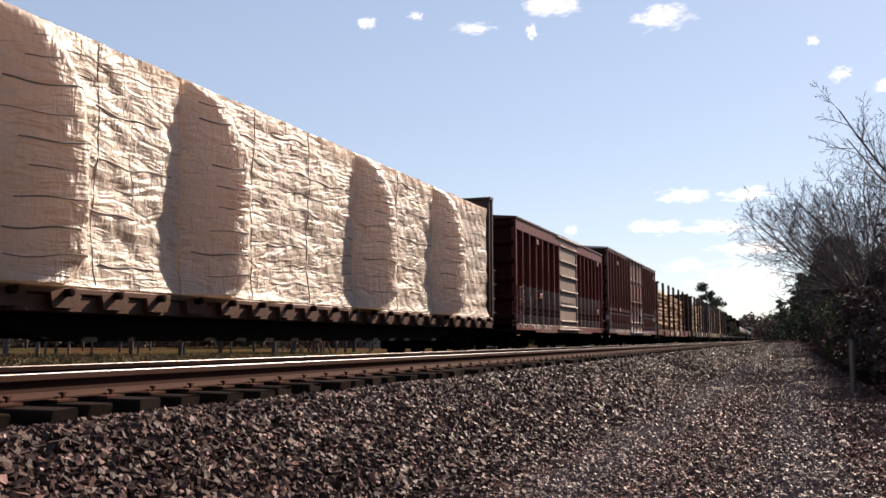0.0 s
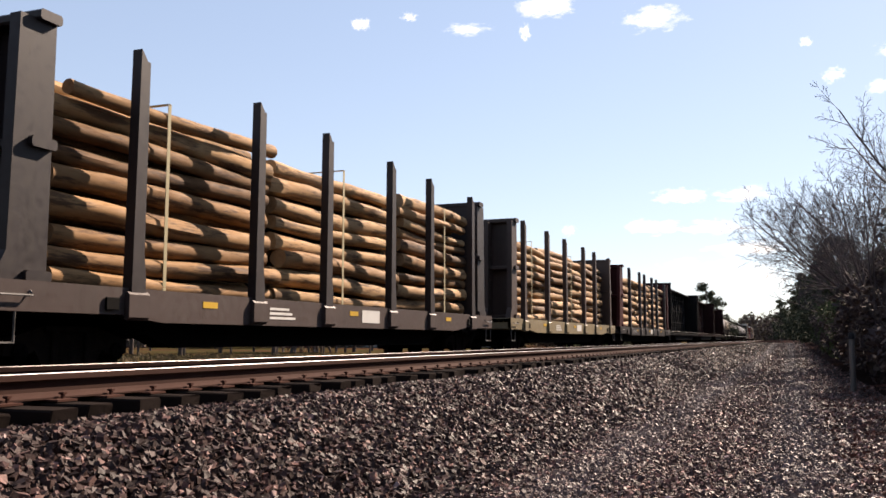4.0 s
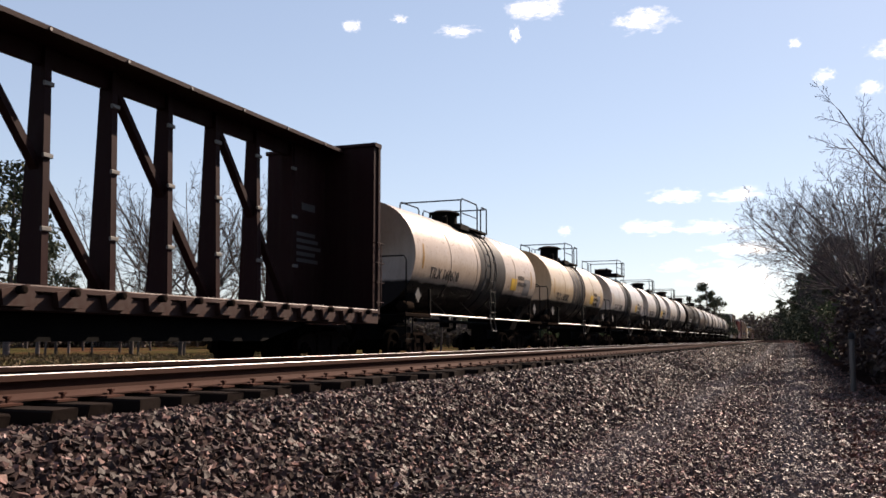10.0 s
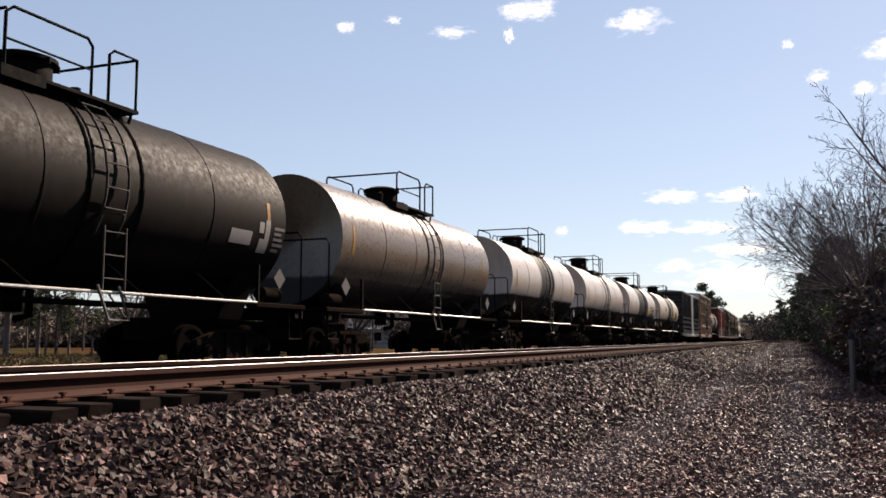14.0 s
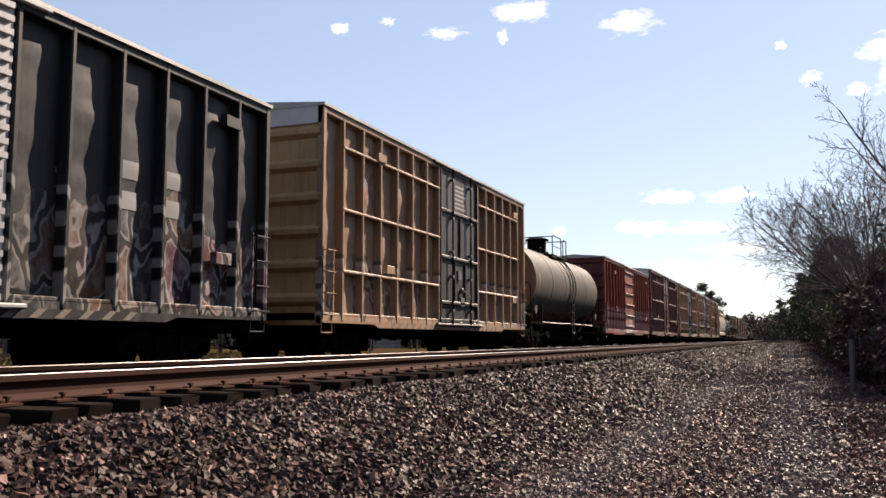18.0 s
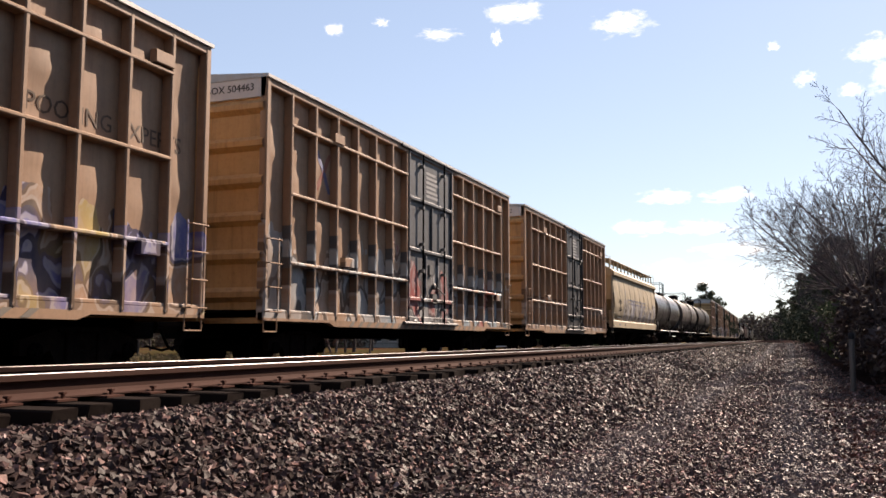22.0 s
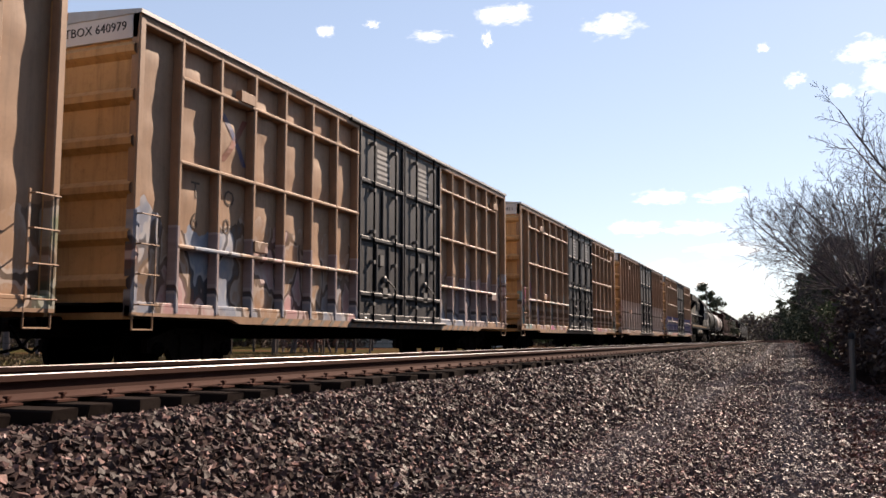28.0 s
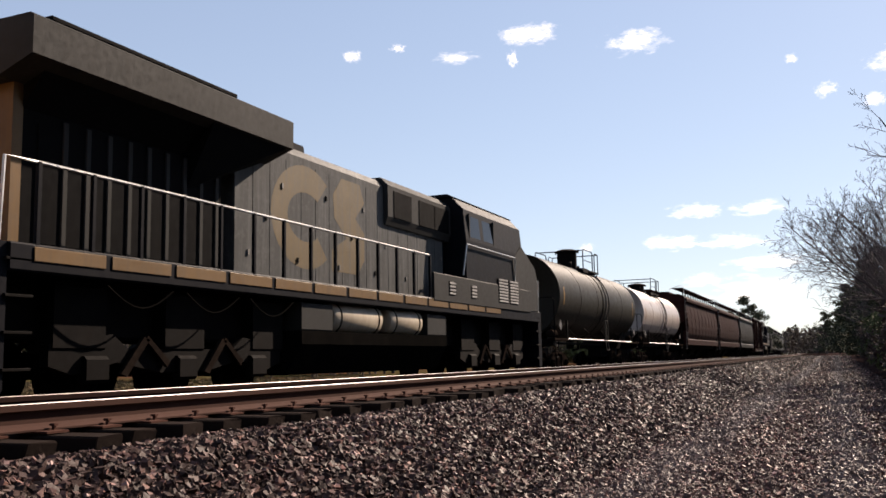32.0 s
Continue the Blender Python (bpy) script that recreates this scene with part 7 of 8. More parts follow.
def leaf_mat(name, stops, trans=0.25):
    m, nt, bs = mat_base(name)
    g = nt.nodes.new("ShaderNodeNewGeometry")
    nt.links.new(ramp(nt, g.outputs["Random Per Island"], stops), bs.inputs["Base Color"])
    bs.inputs["Roughness"].default_value = 0.8
    bs.inputs["Specular IOR Level"].default_value = 0.05
    return m


M["bark"] = bark_mat("grey_bark", (0.125, 0.1, 0.097))
M["bark_far"] = bark_mat("pale_bark", (0.075, 0.058, 0.053))
M["pine_leaf"] = leaf_mat("pine_needles", [(0, (0.028, 0.033, 0.023)), (0.5, (0.05, 0.058, 0.036)), (1, (0.08, 0.085, 0.05))])
M["shrub_leaf"] = leaf_mat("winter_shrub", [(0, (0.045, 0.034, 0.034)), (0.5, (0.075, 0.057, 0.055)), (0.85, (0.095, 0.076, 0.062)), (1, (0.12, 0.088, 0.072))])
M["green_leaf"] = leaf_mat("evergreen_shrub", [(0, (0.04, 0.05, 0.028)), (0.6, (0.072, 0.092, 0.042)), (1, (0.11, 0.125, 0.06))])
M["brush_leaf"] = leaf_mat("bare_brush", [(0, (0.05, 0.04, 0.035)), (0.5, (0.1, 0.078, 0.068)), (0.85, (0.14, 0.11, 0.09)), (1, (0.11, 0.11, 0.055))])
M["dry_leaf"] = leaf_mat("dry_leaves", [(0, (0.06, 0.03, 0.025)), (0.5, (0.13, 0.06, 0.05)), (1, (0.2, 0.12, 0.09))])
M["dry_grass"] = leaf_mat("dry_grass", [(0, (0.045, 0.03, 0.02)), (0.5, (0.07, 0.053, 0.027)), (0.8, (0.09, 0.063, 0.037)), (1, (0.055, 0.055, 0.02))])


def leaf_cloud(name, centres, radii, count, size, mat, rng, slim=0.45):
    """Many small leaves or needle tufts round given centres."""
    c = np.asarray(centres)
    r = np.asarray(radii)
    k = rng.integers(0, len(c), count)
    d = rng.normal(size=(count, 3))
    d /= np.linalg.norm(d, axis=1, keepdims=True)
    p = c[k] + d * r[k] * (rng.random((count, 1)) ** 0.45)
    a = rng.normal(size=(count, 3))
    a /= np.linalg.norm(a, axis=1, keepdims=True)
    b = np.cross(a, rng.normal(size=(count, 3)))
    b /= np.linalg.norm(b, axis=1, keepdims=True) + 1e-9
    s = size * rng.uniform(0.5, 1.4, (count, 1))
    a, b = a * s, b * s * slim
    v = np.stack([p - a, p - b * 0.9 + a * 0.1, p + a, p + b], 1)
    me = bpy.data.meshes.new(name)
    me.vertices.add(count * 4)
    me.vertices.foreach_set("co", v.reshape(-1))
    me.loops.add(count * 4)
    me.loops.foreach_set("vertex_index", np.arange(count * 4, dtype=np.int32))
    me.polygons.add(count)
    me.polygons.foreach_set("loop_start", np.arange(0, count * 4, 4, dtype=np.int32))
    me.update(calc_edges=True)
    me.materials.append(mat)
    return me


def grow(f, tips, p, d, length, r, depth, rng, spread, up, twist=0.25, fork=3):
    """A limb and all that forks from it."""
    pts = [p]
    q = p.copy()
    for i in range(3):
        d = (d + Vector((rng.uniform(-1, 1), rng.uniform(-1, 1), rng.uniform(-1, 1))) * twist + Vector((0, 0, up))).normalized()
        q = q + d * length / 3
        pts.append(q.copy())
    f.tube(pts, r, 6 if depth > 2 else 4 if depth > 0 else 3, False, r * 0.55)
    tips.append(tuple(q))
    if depth == 0:
        return
    for k in range(fork + (1 if rng.random() < 0.4 else 0)):
        at = pts[rng.choice((1, 2, 3, 3))] if k else pts[3]
        side = Vector((rng.uniform(-1, 1), rng.uniform(-1, 1), rng.uniform(-0.5, 0.8)))
        nd = (d * (1 - spread) + side * spread).normalized()
        grow(f, tips, at, nd, length * rng.uniform(0.6, 0.82), r * rng.uniform(0.5, 0.66), depth - 1, rng, spread, up, twist, fork)


def bare_tree(x, y, height, seed, label, depth=5, stems=1, lean=(0, 0), spread=0.55, mat=None, r=None, fork=3, clear=0.28):
    rng = random.Random(seed)
    mat = mat or M["bark"]
    th = holder("bare_tree", label, "tree", "leafless trees")
    th.matrix_basis = pose(x, y, ground_z(x, y) - 0.1)
    r = r or height * 0.018
    trunk, limbs, tips = Form(), Form(), []
    for s in range(stems):
        d = Vector((lean[0] + rng.uniform(-0.3, 0.3) * (stems > 1), lean[1] + rng.uniform(-0.3, 0.3) * (stems > 1), 1)).normalized()
        a = Vector((rng.uniform(-0.2, 0.2) * (stems > 1), rng.uniform(-0.2, 0.2) * (stems > 1), 0))
        b = a + d * height * clear * 0.5 + Vector((rng.uniform(-0.1, 0.1), 0, 0))
        e = a + d * height * clear
        trunk.tube([a, b, e], r, 9, True, r * 0.75)
        for k in range(3):
            nd = (d + Vector((rng.uniform(-1, 1), rng.uniform(-1, 1), 0.3)) * spread).normalized()
            grow(limbs, tips, e if k < 2 else b + (e - b) * 0.6, nd, height * 0.26, r * 0.6, depth, rng, spread, 0.08, 0.22, fork)
    part("trunk", trunk, mat, th, smooth=50, fix=False)
    part("branchwork", limbs, mat, th, smooth=50, fix=False)
    return th


def bough(f, p, d, length, r, level, rng, up, sides=(5, 4, 3, 3), kids=(11, 7, 4), least=0.0055):
    """A long, gently curved limb with side twigs that leave it at narrow angles."""
    n = (7, 5, 4, 3)[level]
    pts = [p.copy()]
    ways = []
    q = p.copy()
    for i in range(n):
        d = (d + Vector((rng.uniform(-1, 1), rng.uniform(-1, 1), rng.uniform(-1, 1))) * 0.11 + Vector((0, 0, up))).normalized()
        q = q + d * length / n
        pts.append(q.copy())
        ways.append(d.copy())
    f.tube(pts, max(r, least), sides[level], False, max(r * 0.3, least * 0.7))
    if level == 3:
        return
    turn = rng.uniform(0, 6.28)
    for k in range(kids[level]):
        t = 0.2 + 0.8 * (k + rng.uniform(0, 0.9)) / kids[level]
        i = min(n - 1, int(t * n))
        at = pts[i].lerp(pts[i + 1], min(1.0, t * n - i))
        w = ways[i]
        side = w.cross(Vector((math.cos(turn), math.sin(turn), 0.25))).normalized()
        turn += 2.4 + rng.uniform(-0.5, 0.5)
        ang = radians(rng.uniform(26, 52))
        nd = (w * math.cos(ang) + side * math.sin(ang)).normalized()
        bough(f, at, nd, length * (1.05 - 0.7 * t) * rng.uniform(0.38, 0.6), max(least, r * (1 - 0.7 * t) * 0.55), level + 1, rng, up * 0.7, sides, kids, least)


def fan_tree(x, y, height, seed, label, limbs=10, side=0.0, mat=None, r=None, clear=0.3, kids=(11, 7, 4), least=0.0055):
    """A leafless tree whose limbs fan out from a short trunk, more to one side where it leans to the light."""
    rng = random.Random(seed)
    mat = mat or M["bark"]
    th = holder("bare_tree", label, "tree", "leafless trees")
    th.matrix_basis = pose(x, y, ground_z(x, y) - 0.1)
    r = r or height * 0.011
    trunk, boughs = Form(), Form()
    e = Vector((0.08 * side * height, rng.uniform(-0.1, 0.1), height * clear))
    trunk.tube([(0, 0, 0), e * 0.5 + Vector((0.05, 0.03, 0)), e], r, 9, True, r * 0.8)
    for k in range(limbs):
        t = (k + rng.uniform(0.1, 0.9)) / limbs
        out = side * (0.15 + 1.1 * t) if side else 0.0
        flat = rng.uniform(0, 6.28)
        d = Vector((out + 0.45 * math.cos(flat) * (1.6 if not side else 1.0), 0.45 * math.sin(flat) * (1.6 if not side else 1.0), 1.05 - 0.45 * t)).normalized()
        start = e * rng.uniform(0.72, 1.0)
        bough(boughs, start, d, (height - start.z) * rng.uniform(0.82, 1.02), r * rng.uniform(0.4, 0.62), 0, rng, 0.03, kids=kids, least=least)
    part("trunk", trunk, mat, th, smooth=50, fix=False)
    part("branchwork", boughs, mat, th, smooth=50, fix=False)
    return th


def pine(x, y, height, seed, label, width=0.3, count=2600, size=0.16, low=0.35):
    rng = np.random.default_rng(seed)
    th = holder("pine_tree", label, "tree", "pines")
    th.matrix_basis = pose(x, y, ground_z(x, y) - 0.1)
    part("trunk", Form().tube([(0, 0, 0), (0.05, 0.04, height * 0.5), (0, 0, height * 0.96)], height * 0.018, 8, True, height * 0.004), M["bark"], th, smooth=50, fix=False)
    cs, rs = [], []
    limbs = Form()
    n = 26
    for i in range(n):
        z = height * (low + (1 - low) * (i + rng.random()) / n)
        k = 1 - (z / height - low) / (1 - low)
        reach = height * width * (0.25 + 0.75 * k ** 0.7) * rng.uniform(0.45, 1.05)
        a = rng.uniform(0, 6.28)
        c = (reach * math.cos(a), reach * math.sin(a), z + reach * 0.15)
        limbs.tube([(0, 0, z - reach * 0.1), (c[0] * 0.6, c[1] * 0.6, z), c], height * 0.005, 4, False, height * 0.002)
        cs.append(c)
        rs.append((height * 0.09 * rng.uniform(0.6, 1.3), height * 0.09 * rng.uniform(0.6, 1.3), height * 0.055))
        cs.append((c[0] * 0.45, c[1] * 0.45, z + 0.2))
        rs.append((height * 0.08, height * 0.08, height * 0.05))
    part("branchwork", limbs, M["bark"], th, fix=False)
    part("crown", leaf_cloud("crown", cs, rs, count, size * height / 10, M["pine_leaf"], rng, 0.4), None, th)
    return th


def shrub(x, y, height, wide, seed, mat, label, count=1800, size=0.09, name="shrub"):
    rng = np.random.default_rng(seed)
    r2 = random.Random(seed)
    th = holder(name, label, "shrub", "trackside thicket")
    th.matrix_basis = pose(x, y, ground_z(x, y) - 0.05)
    f, tips = Form(), []
    for k in range(5):
        d = Vector((r2.uniform(-0.5, 0.5), r2.uniform(-0.5, 0.5), 1)).normalized()
        grow(f, tips, Vector((r2.uniform(-0.3, 0.3) * wide, r2.uniform(-0.3, 0.3) * wide, 0)), d, height * 0.42, 0.012 * height, 3, r2, 0.5, 0.12, 0.25, 2)
    part("branchwork", f, M["bark"], th, fix=False)
    cs = [(rng.uniform(-1, 1) * wide * 0.5, rng.uniform(-1, 1) * wide * 0.5, height * rng.uniform(0.12, 0.86)) for _ in range(22)]
    rs = [(wide * 0.34 * rng.uniform(0.5, 1.2), wide * 0.34 * rng.uniform(0.5, 1.2), height * 0.16) for _ in cs]
    part("foliage", leaf_cloud("foliage", cs, rs, count, size, mat, rng), None, th)
    return th


def build_plants():
    rng = random.Random(12)
    # thicket to the right of the lane
    y = 15.0
    i = 0
    while y < 150:
        k = (y - 15) / 135
        h = 2.6 + 3.2 * min(1, k * 2.2) + rng.uniform(-0.4, 0.7)
        green = rng.random() < 0.3
        shrub(2.3 + rng.uniform(-0.25, 0.4) + 0.012 * y + max(0.0, (27 - y) * 0.09), y, h * rng.uniform(0.55, 0.75), 1.9, 200 + i, M["green_leaf"] if green else M["shrub_leaf"], "dark evergreen shrub in the trackside thicket" if green else "dark leafless shrub in the trackside thicket", 4200, 0.1)
        shrub(4.2 + rng.uniform(-0.4, 0.6) + 0.016 * y, y + rng.uniform(0, 1.5), h * 1.2, 2.8, 400 + i, M["shrub_leaf"] if rng.random() < 0.7 else M["green_leaf"], "tall dark shrub in the trackside thicket", 7000, 0.12)
        y += 2.4 + k * 6
        i += 1
    for k, (x, yy, h) in enumerate(((2.2, 9.2, 1.5), (2.0, 11.2, 1.7), (2.5, 13.0, 2.1))):
        shrub(x, yy, h, 1.2, 600 + k, M["dry_leaf"], "brown dry weeds at the edge of the lane", 900, 0.06, "weed_clump")
    for u, d, h, side, n, seed, say in ((1.0, 30.0, 6.6, -0.66, 12, 3, "leafless tree fanning out over the lane, fine bare twigs"), (0.985, 37.0, 7.2, -0.5, 9, 4, "leafless tree with fine bare twigs above the thicket"),
                                        (1.15, 25.0, 8.6, -0.55, 10, 5, "tall leafless tree with fine bare twigs"), (1.02, 42.0, 8.6, -0.4, 9, 6, "leafless tree with fine bare twigs above the thicket")):
        x, yy = place(u, d)
        fan_tree(x, yy, h, seed, say, n, side)
    # pines past the crossing, on both sides of the line
    for k, (u, d, h) in enumerate(((0.907, 165, 11.5), (0.913, 150, 10.5), (0.91, 172, 10.5), (0.901, 180, 10.0), (0.894, 190, 8.5), (0.92, 120, 9.0), (0.925, 105, 9.0), (0.938, 85, 8.5), (0.95, 70, 8.0), (0.88, 260, 11.0))):
        x, yy = place(u, d)
        pine(x, yy, h, 700 + k, "dark pine beside the line beyond the crossing", 0.33, 5200, 0.2, 0.05)
    x, yy = place(0.797, 150)
    pine(x, yy, 9.6, 720, "round-topped dark pine behind the train", 0.5, 9000, 0.16, 0.02)
    x, yy = place(0.805, 158)
    pine(x, yy, 7.6, 721, "dark pine behind the train", 0.4, 4200, 0.16, 0.1)
    # beyond the field on the far side
    for k, (u, d, h) in enumerate(((0.01, 62, 13.0), (0.045, 66, 9.5), (-0.03, 60, 12.0), (0.08, 74, 7.0))):
        x, yy = place(u, d)
        pine(x, yy, h - 0.9, 740 + k, "tall pine beyond the field", 0.24, 2600, 0.18, 0.25)
    for k, (u, d, h, s) in enumerate(((0.205, 66, 15.0, 5), (0.31, 66, 14.5, 2), (0.15, 70, 13.5, 1), (0.25, 74, 14.0, 3), (0.40, 80, 11.0, 3))):
        x, yy = place(u, d)
        fan_tree(x, yy, h - 0.9, 30 + k, "spreading leafless tree beyond the field", 7 + s, 0.0, M["bark_far"], 0.17, 0.18, (10, 6, 3), 0.013)
    for k, (u, d, h) in enumerate(((0.345, 76, 8.5), (0.365, 78, 9.5), (0.33, 80, 7.0))):
        x, yy = place(u, d)
        shrub(x, yy, h - 0.9, 4.5, 800 + k, M["dry_leaf"], "tree with clinging brown leaves beyond the field", 900, 0.2, "brown_leaved_tree")
    # undergrowth on the far side of the field, seen under the cars
    for k in range(48):
        x, yy = place(-0.06 + 0.0165 * k + rng.uniform(-0.006, 0.006), 116 + rng.uniform(-10, 18) + (k > 32) * 10)
        shrub(x, yy, rng.uniform(4.0, 6.0), 7.5, 900 + k, M["brush_leaf"] if k % 4 else M["green_leaf"], "grey-brown winter brush at the edge of the wood", 3600, 0.22)
    # slim trunks before the wood
    for k in range(16):
        x, yy = place(-0.04 + 0.036 * k + rng.uniform(-0.012, 0.012), rng.uniform(66, 104))
        bare_tree(x, yy, rng.uniform(6.0, 9.0), 60 + k, "slim leafless tree at the edge of the wood", 3, 1, (rng.uniform(-0.1, 0.1), 0), 0.5, M["bark_far"], 0.11, 2, 0.4)
    # far woods as one mass
    r = np.random.default_rng(77)
    cs, rs = [], []
    f = Form()
    for k in range(240):
        u = r.uniform(-0.1, 1.02)
        d = r.uniform(230, 420) if u > 0.8 else r.uniform(110, 240)
        x, yy = place(u, d)
        if k % 3 == 0 and u > 0.5:
            x, yy = r.uniform(-7, 16), r.uniform(380, 520)
        elif k % 7 == 1:
            x, yy = r.uniform(-120, 60), r.uniform(960, 1040)
        if x < 0 and abs(x - FAR_X - track_at(max(0, yy))[0]) < 9 and yy < 940 or abs(x) < 5 and yy < 300:
            continue
        h = r.uniform(12, 17) if yy > 900 else r.uniform(9, 13) if yy > 370 else r.uniform(6, 10) if u > 0.8 else r.uniform(4.0, 6.5)
        z = ground_z(x, yy)
        f.tube([(x, yy, z), (x + r.uniform(-0.5, 0.5), yy, z + h * 0.8)], 0.16, 4, False, 0.05)
        for q in range(5):
            cs.append((x + r.uniform(-2.2, 2.2), yy + r.uniform(-2, 2), z + h * r.uniform(0.15, 0.95)))
            rs.append((2.0, 2.0, h * 0.17))
    for k in range(70):
        x, yy = place(r.uniform(0.862, 0.9), r.uniform(520, 640))
        h, z = r.uniform(7, 12), ground_z(x, yy)
        f.tube([(x, yy, z), (x, yy, z + h * 0.8)], 0.16, 4, False, 0.05)
        for q in range(4):
            cs.append((x + r.uniform(-2.5, 2.5), yy + r.uniform(-2, 2), z + h * r.uniform(0.15, 0.9)))
            rs.append((2.4, 2.0, h * 0.18))
    wood = tagged(new("far_woods", leaf_cloud("far_woods", cs, rs, 52000, 0.5, M["shrub_leaf"], r, 0.5)), "far belt of dark winter woodland", "woods", kind="stuff")
    tr = tagged(new("far_trunks", f.mesh("far_trunks", M["bark_far"], 0, False)), "far trunks of the winter woodland", "woods", kind="stuff")
    # unseen trees added beside and behind the stand to dim the sky light
    cs, rs = [], []
    for k in range(150):
        if k < 105:
            x, yy = r.uniform(4.5, 13.0), r.uniform(-75, 13)
        else:
            x, yy = r.uniform(-70, 12), r.uniform(-95, -80)
            if -14 < x < -2:
                continue
        z, h = ground_z(x, yy), r.uniform(8.0, 13.0)
        for q in range(6):
            cs.append((x + r.uniform(-1.8, 1.8), yy + r.uniform(-1.8, 1.8), z + h * r.uniform(0.04, 0.95)))
            rs.append((2.2, 2.2, h * 0.16))
    tagged(new("lineside_woods", leaf_cloud("lineside_woods", cs, rs, 46000, 0.42, M["shrub_leaf"], r, 0.5)), "added unseen woodland that holds back sky light", "woods", kind="stuff")
    # distant trees at the end of the straight
    cs, rs = [], []
    for k in range(90):
        x, yy = place(r.uniform(0.835, 0.925), r.uniform(430, 640))
        z, h = ground_z(x, yy), r.uniform(9, 15)
        for q in range(4):
            cs.append((x + r.uniform(-3, 3), yy + r.uniform(-2, 2), z + h * r.uniform(0.1, 0.92)))
            rs.append((2.8, 2.4, h * 0.17))
    tagged(new("distant_woods", leaf_cloud("distant_woods", cs, rs, 15000, 0.8, M["brush_leaf"], r, 0.5)), "distant grey-brown woodland at the end of the straight", "woods", kind="stuff")
    # dry grass of the field and litter by the lane
    c2 = []
    for k in range(5200):
        u = r.uniform(-0.08, 0.62)
        d = r.uniform(24, 62)
        x, yy = place(u, d)
        if x > -15.5:
            continue
        c2.append((x, yy, ground_z(x, yy) + 0.12))
    tagged(new("field_grass", leaf_cloud("field_grass", c2, [(0.25, 0.25, 0.12)] * len(c2), 9000, 0.2, M["dry_grass"], r, 0.12)), "dry straw-coloured grass of the field", "grass", kind="stuff")
    c3 = []
    for k in range(500):
        x, yy = r.uniform(0.5, 3.0), r.uniform(5.5, 22)
        c3.append((x, yy, ground_z(x, yy) + 0.02))
    tagged(new("leaf_litter", leaf_cloud("leaf_litter", c3, [(0.2, 0.2, 0.012)] * len(c3), 5200, 0.03, M["dry_leaf"], r, 0.7)), "reddish fallen leaves at the edge of the lane", "leaves", kind="stuff")


build_plants()


# ---------------------------------------------------------------- small fixtures
def marker_post():
    x, y = 1.2, 20.5
    th = holder("marker_post", "pale weathered marker post with a dark cap", "post")
    th.matrix_basis = pose(x, y, ground_z(x, y))
    part("shaft", Form().lathe([(-0.1, 0.06), (1.08, 0.055), (1.1, 0.05)], "z", 14), M["grey_steel"], th, smooth=40)
    part("cap", Form().lathe([(1.1, 0.066), (1.2, 0.066), (1.24, 0.04)], "z", 14), M["black"], th, smooth=40)


marker_post()


def fence():
    wood = paint("fence_wood", (0.09, 0.07, 0.06), 0.9, 0.0, (0.04, 0.03, 0.025), 0.5)
    th = holder("field_fence", "weathered wooden post-and-wire fence along the field", "fence")
    pts = []
    for k in range(15):
        x, y = place(-0.05 + 0.052 * k, 58 + k * 1.4)
        z = ground_z(x, y)
        pts.append((x, y, z))
        part("fence_post", Form().tube([(x, y, z - 0.2), (x + 0.03, y, z + 1.35)], 0.075, 7), wood, th)
    for h in (0.45, 0.85, 1.2):
        for a, b in zip(pts, pts[1:]):
            part("wire", Form().tube([(a[0], a[1], a[2] + h), (b[0], b[1], b[2] + h)], 0.009, 4), M["truck"], th)


fence()


def low_building(u, d, w, h, label):
    x, y = place(u, d)
    th = holder("low_building", label, "building")
    th.matrix_basis = pose(x, y, ground_z(x, y), 0, 0, 25)
    wall = paint("siding", (0.42, 0.4, 0.37), 0.7)
    part("wall", Form().box(-w / 2, w / 2, -2.5, 2.5, 0, h * 0.62), wall, th)
    part("roof", Form().prism([(-2.9, h * 0.6), (2.9, h * 0.6), (0, h)], -w / 2 - 0.3, w / 2 + 0.3), paint("metal_roof", (0.55, 0.56, 0.57), 0.4, 0.2), th)
    for k in range(4):
        a = -w / 2 + w * (k + 0.5) / 4
        wd = part("window", Form().box(a - 0.5, a + 0.5, -2.54, -2.49, h * 0.22, h * 0.5), M["glass_dark"], th)
        part("frame", Form().bar(a - 0.56, a + 0.56, -2.56, -2.5, h * 0.5, h * 0.54).bar(a - 0.56, a + 0.56, -2.56, -2.5, h * 0.18, h * 0.22), M["white"], wd)


low_building(0.085, 120, 12, 4.6, "long low pale building beyond the field")
low_building(0.418, 118, 8, 4.0, "small pale house beyond the field")


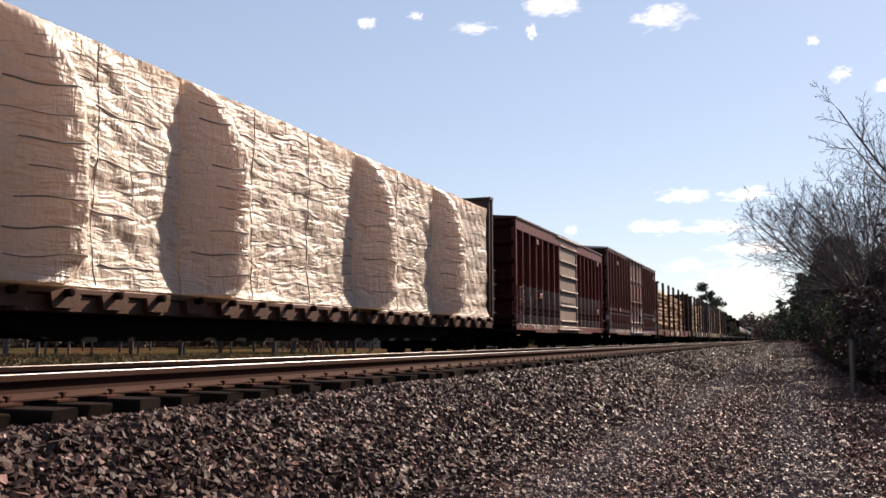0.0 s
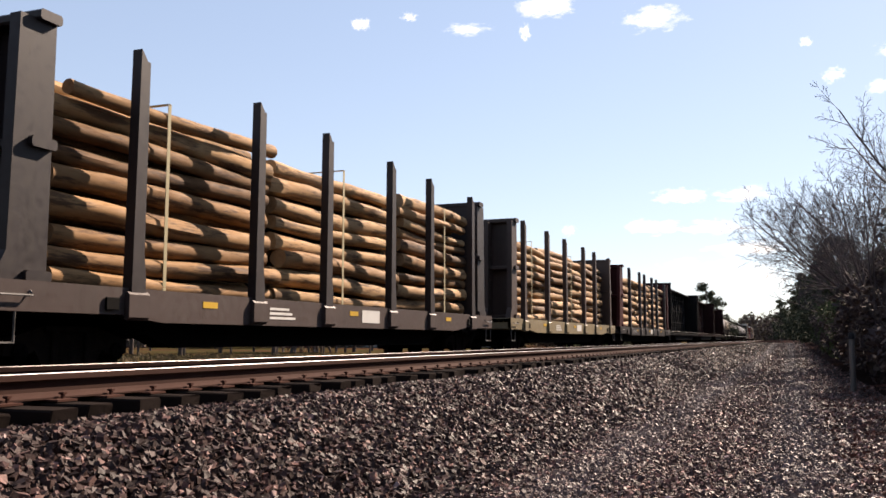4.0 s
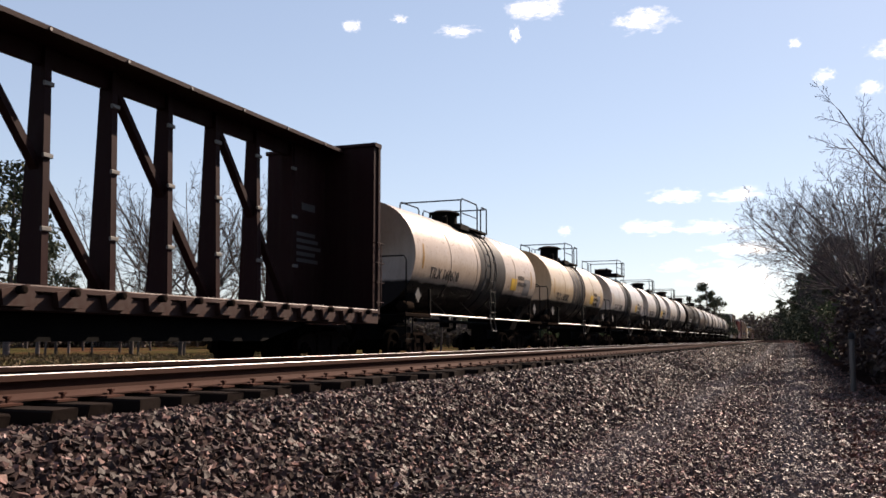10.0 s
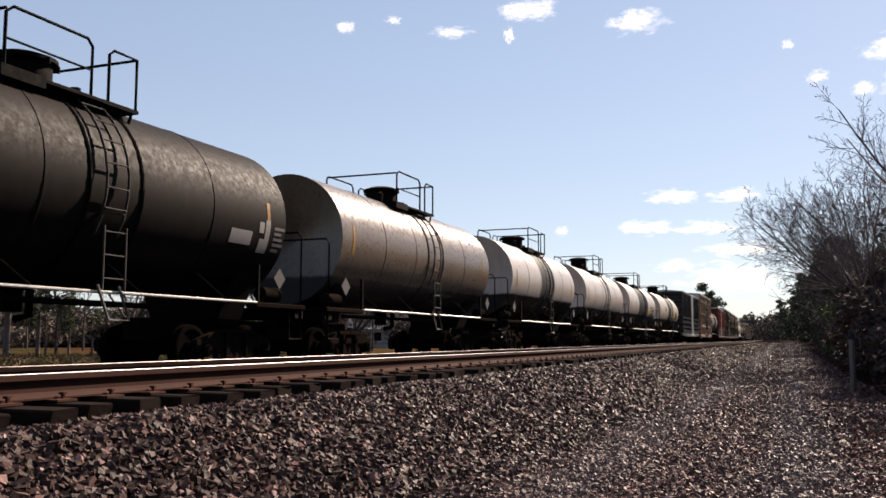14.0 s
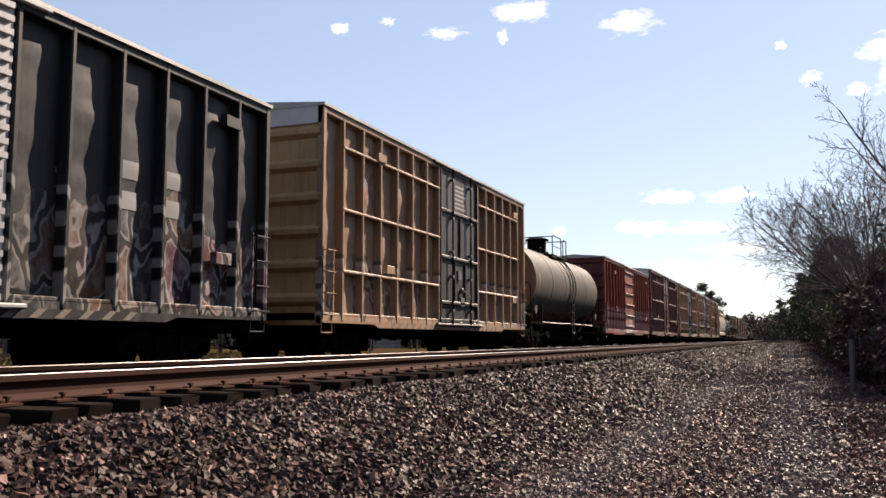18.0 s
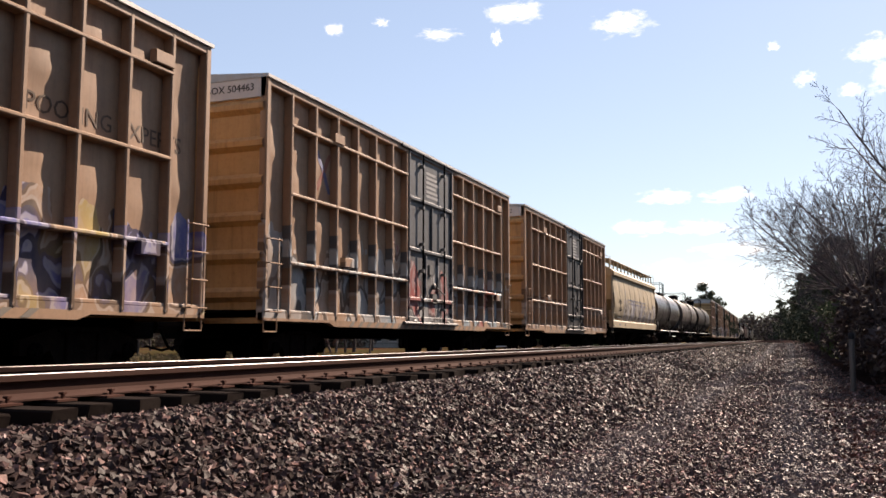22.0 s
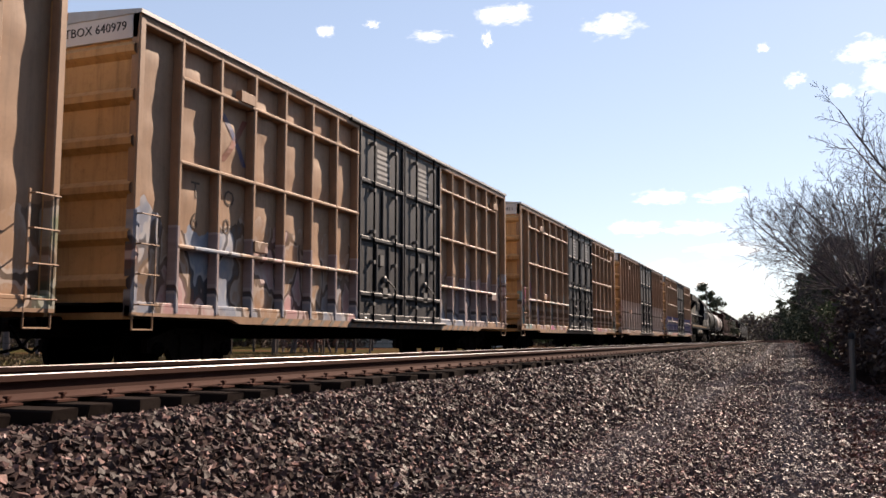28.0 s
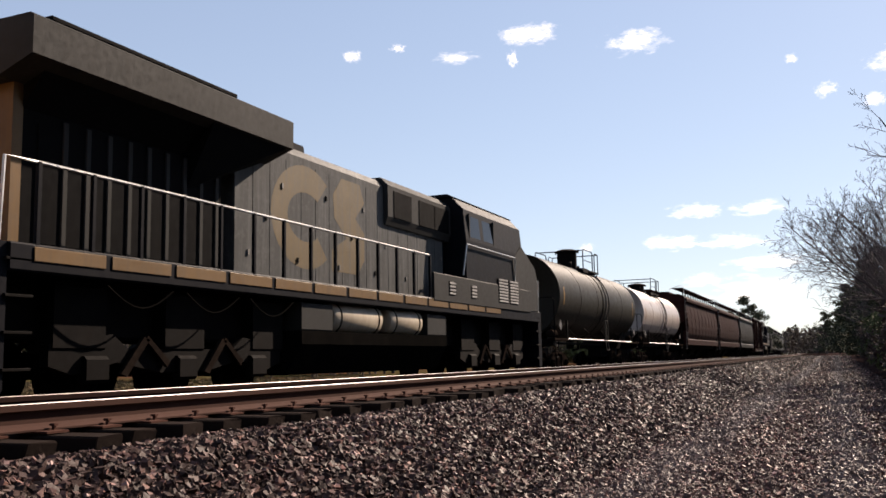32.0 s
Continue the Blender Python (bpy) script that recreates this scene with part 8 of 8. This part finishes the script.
def parked_car():
    x, y = place(0.555, 105)
    th = holder("parked_car", "white car parked beyond the line", "car")
    th.matrix_basis = pose(x, y, ground_z(x, y), 0, 0, 60)
    white = plain("car_white", (0.75, 0.75, 0.75), 0.25)
    part("body", Form().prism([(-2.2, 0.3), (2.2, 0.3), (2.25, 0.75), (1.3, 0.9), (-2.1, 0.92), (-2.25, 0.6)], -0.88, 0.88), white, th)
    part("cabin", Form().prism([(-1.7, 0.9), (1.0, 0.9), (0.35, 1.42), (-1.15, 1.45)], -0.76, 0.76), M["glass_dark"], th)
    part("roof", Form().prism([(-1.1, 1.45), (0.3, 1.42), (0.25, 1.48), (-1.05, 1.5)], -0.74, 0.74), white, th)
    for a in (-1.35, 1.35):
        for b in (-0.85, 0.85):
            w = part("wheel", Form().lathe([(-0.1, 0.2), (-0.1, 0.31), (0.1, 0.31), (0.1, 0.2)], "x", 16), M["under"], th, at=pose(b, a, 0.31))
            part("rim", Form().lathe([(-0.11, 0.05), (-0.105, 0.19), (0.105, 0.19), (0.11, 0.05)], "x", 12), M["grey_steel"], w)


parked_car()


# ---------------------------------------------------------------- clouds: a broken layer at one height, drifting on one wind
def cloud_mat():
    m, nt, bs = mat_base("cloud_glow")
    out = nt.nodes["Material Output"]
    nt.nodes.remove(bs)
    # The clouds' sunlit brightness is put in as emission.
    em = nt.nodes.new("ShaderNodeEmission")
    em.inputs[0].default_value, em.inputs[1].default_value = (1.0, 0.99, 0.97, 1), 1.05
    tr = nt.nodes.new("ShaderNodeBsdfTransparent")
    mx = nt.nodes.new("ShaderNodeMixShader")
    tc = nt.nodes.new("ShaderNodeTexCoord")
    gr = nt.nodes.new("ShaderNodeVectorMath")
    gr.operation = "LENGTH"
    nt.links.new(tc.outputs["Object"], gr.inputs[0])
    oi = nt.nodes.new("ShaderNodeObjectInfo")
    add = nt.nodes.new("ShaderNodeVectorMath")
    add.operation = "ADD"
    sc = nt.nodes.new("ShaderNodeVectorMath")
    sc.operation = "SCALE"
    cmb = nt.nodes.new("ShaderNodeCombineXYZ")
    nt.links.new(math_node(nt, "MULTIPLY", oi.outputs["Random"], 40.0), cmb.inputs[0])
    nt.links.new(tc.outputs["Object"], add.inputs[0])
    nt.links.new(cmb.outputs[0], add.inputs[1])
    n = tex_noise(nt, add.outputs[0], 2.0, 8, 0.68)
    body = math_node(nt, "SUBTRACT", math_node(nt, "ADD", math_node(nt, "MULTIPLY", n, 2.3), -0.36), gr.outputs[1])
    nt.links.new(ramp(nt, body, [(0.0, (0, 0, 0)), (0.3, (0.14, 0.14, 0.14)), (0.6, (0.5, 0.5, 0.5)), (1.0, (0.9, 0.9, 0.9))]), mx.inputs[0])
    nt.links.new(tr.outputs[0], mx.inputs[1])
    nt.links.new(em.outputs[0], mx.inputs[2])
    nt.links.new(mx.outputs[0], out.inputs[0])
    return m


M["cloud"] = cloud_mat()
CLOUDS = []


def build_clouds():
    me = Form().grid(lambda u, w: (2 * u - 1, 0.12 * ((2 * u - 1) ** 2 + (2 * w - 1) ** 2), 2 * w - 1), 8, 8).mesh("cloud", M["cloud"])
    spots = [(0.745, 30, 70, 30), (0.622, 10, 68, 28), (0.600, 56, 14, 20), (0.535, 50, 50, 14), (0.469, 28, 18, 11), (0.413, 41, 22, 16), (0.772, 347, 58, 20), (0.845, 343, 62, 18), (0.740, 402, 62, 17), (0.810, 402, 78, 18),
             (0.853, 440, 90, 18), (0.645, 408, 16, 12), (0.775, 470, 50, 16), (0.843, 492, 120, 34), (0.918, 72, 14, 12), (0.948, 131, 26, 18), (1.035, 78, 60, 34), (1.06, 128, 75, 44), (1.0, 152, 28, 18)]
    for u, v, w, h in spots:
        way = REST.to_3x3() @ Vector(((u - 0.5) * 1568 / 1570, (441 - v) / 1570, -1))
        flat = math.hypot(way.x, way.y)
        d = min(4300.0, 600.0 * flat / way.z) / flat
        x, y, z = Vector(EYE) + way * d
        k = d / 1570
        c = tagged(new("cloud", me), "small white fair-weather cloud in a pale sky", "cloud", "fair-weather clouds")
        c.scale = (w * k, 20, h * k)
        CLOUDS.append((c, look((x, y, z), (0, 0, 0.61)) @ pose(0, 0, 0, -90)))


build_clouds()
# ---------------------------------------------------------------- motion
def rows_for(s):
    """Times and poses of a car whose middle is s metres up the line at the start."""
    cuts = [0.0]
    for d in (BEND_Y + BEND_A * BEND_R + 4, BEND_Y + BEND_A * BEND_R, BEND_Y + BEND_A * BEND_R * 0.75, BEND_Y + BEND_A * BEND_R * 0.5, BEND_Y + BEND_A * BEND_R * 0.25, BEND_Y, BEND_Y - 4):
        t = (s - d) / SPEED
        if 0.15 < t < 31.85:
            cuts.append(round(t * FPS) / FPS)
    cuts.append(32.0)
    return [(t, s - SPEED * t) for t in sorted(set(cuts))]


def motions():
    for car, s in CARS:
        walk(car, [(t, car_pose(q)) for t, q in rows_for(s)])
    for load in LOADS:
        th, s = load[0], load[1]
        local = load[2] if len(load) > 2 else Matrix.Identity(4)
        if len(load) > 3:
            th.scale = (load[4], load[3], load[4])
        walk(th, [(t, car_pose(q) @ local) for t, q in rows_for(s)])
    for c, m in CLOUDS:
        drift = Matrix.Translation(Vector((-3.4, 0.4, 0)) * 32)
        walk(c, [(0.0, m), (32.0, drift @ m)])
    middle = {car: s for car, s in CARS}
    for w, car, y, r in WHEELS:
        near = (middle[car] + y) / SPEED
        a, b = max(0.0, near - 2.2), min(32.0, near - 0.2)
        if b - a < 0.2:
            continue
        step = 80.0
        rate = min(math.degrees(SPEED / r), 85.0 * FPS)
        n = max(1, math.ceil((b - a) * rate / step))
        rows = [(0.0, 0.0)] if a > 0 else []
        rows += [(a + (b - a) * i / n, (b - a) * rate * i / n) for i in range(n + 1)]
        seen, keep = set(), []
        for t, d in rows:
            if frame(t) not in seen:
                seen.add(frame(t))
                keep.append((t, d))
        if b < 31.9:
            keep.append((32.0, keep[-1][1]))
        keep = [(t, pose(0, y, r, d % 360)) for t, d in keep]
        walk(w, keep)


motions()
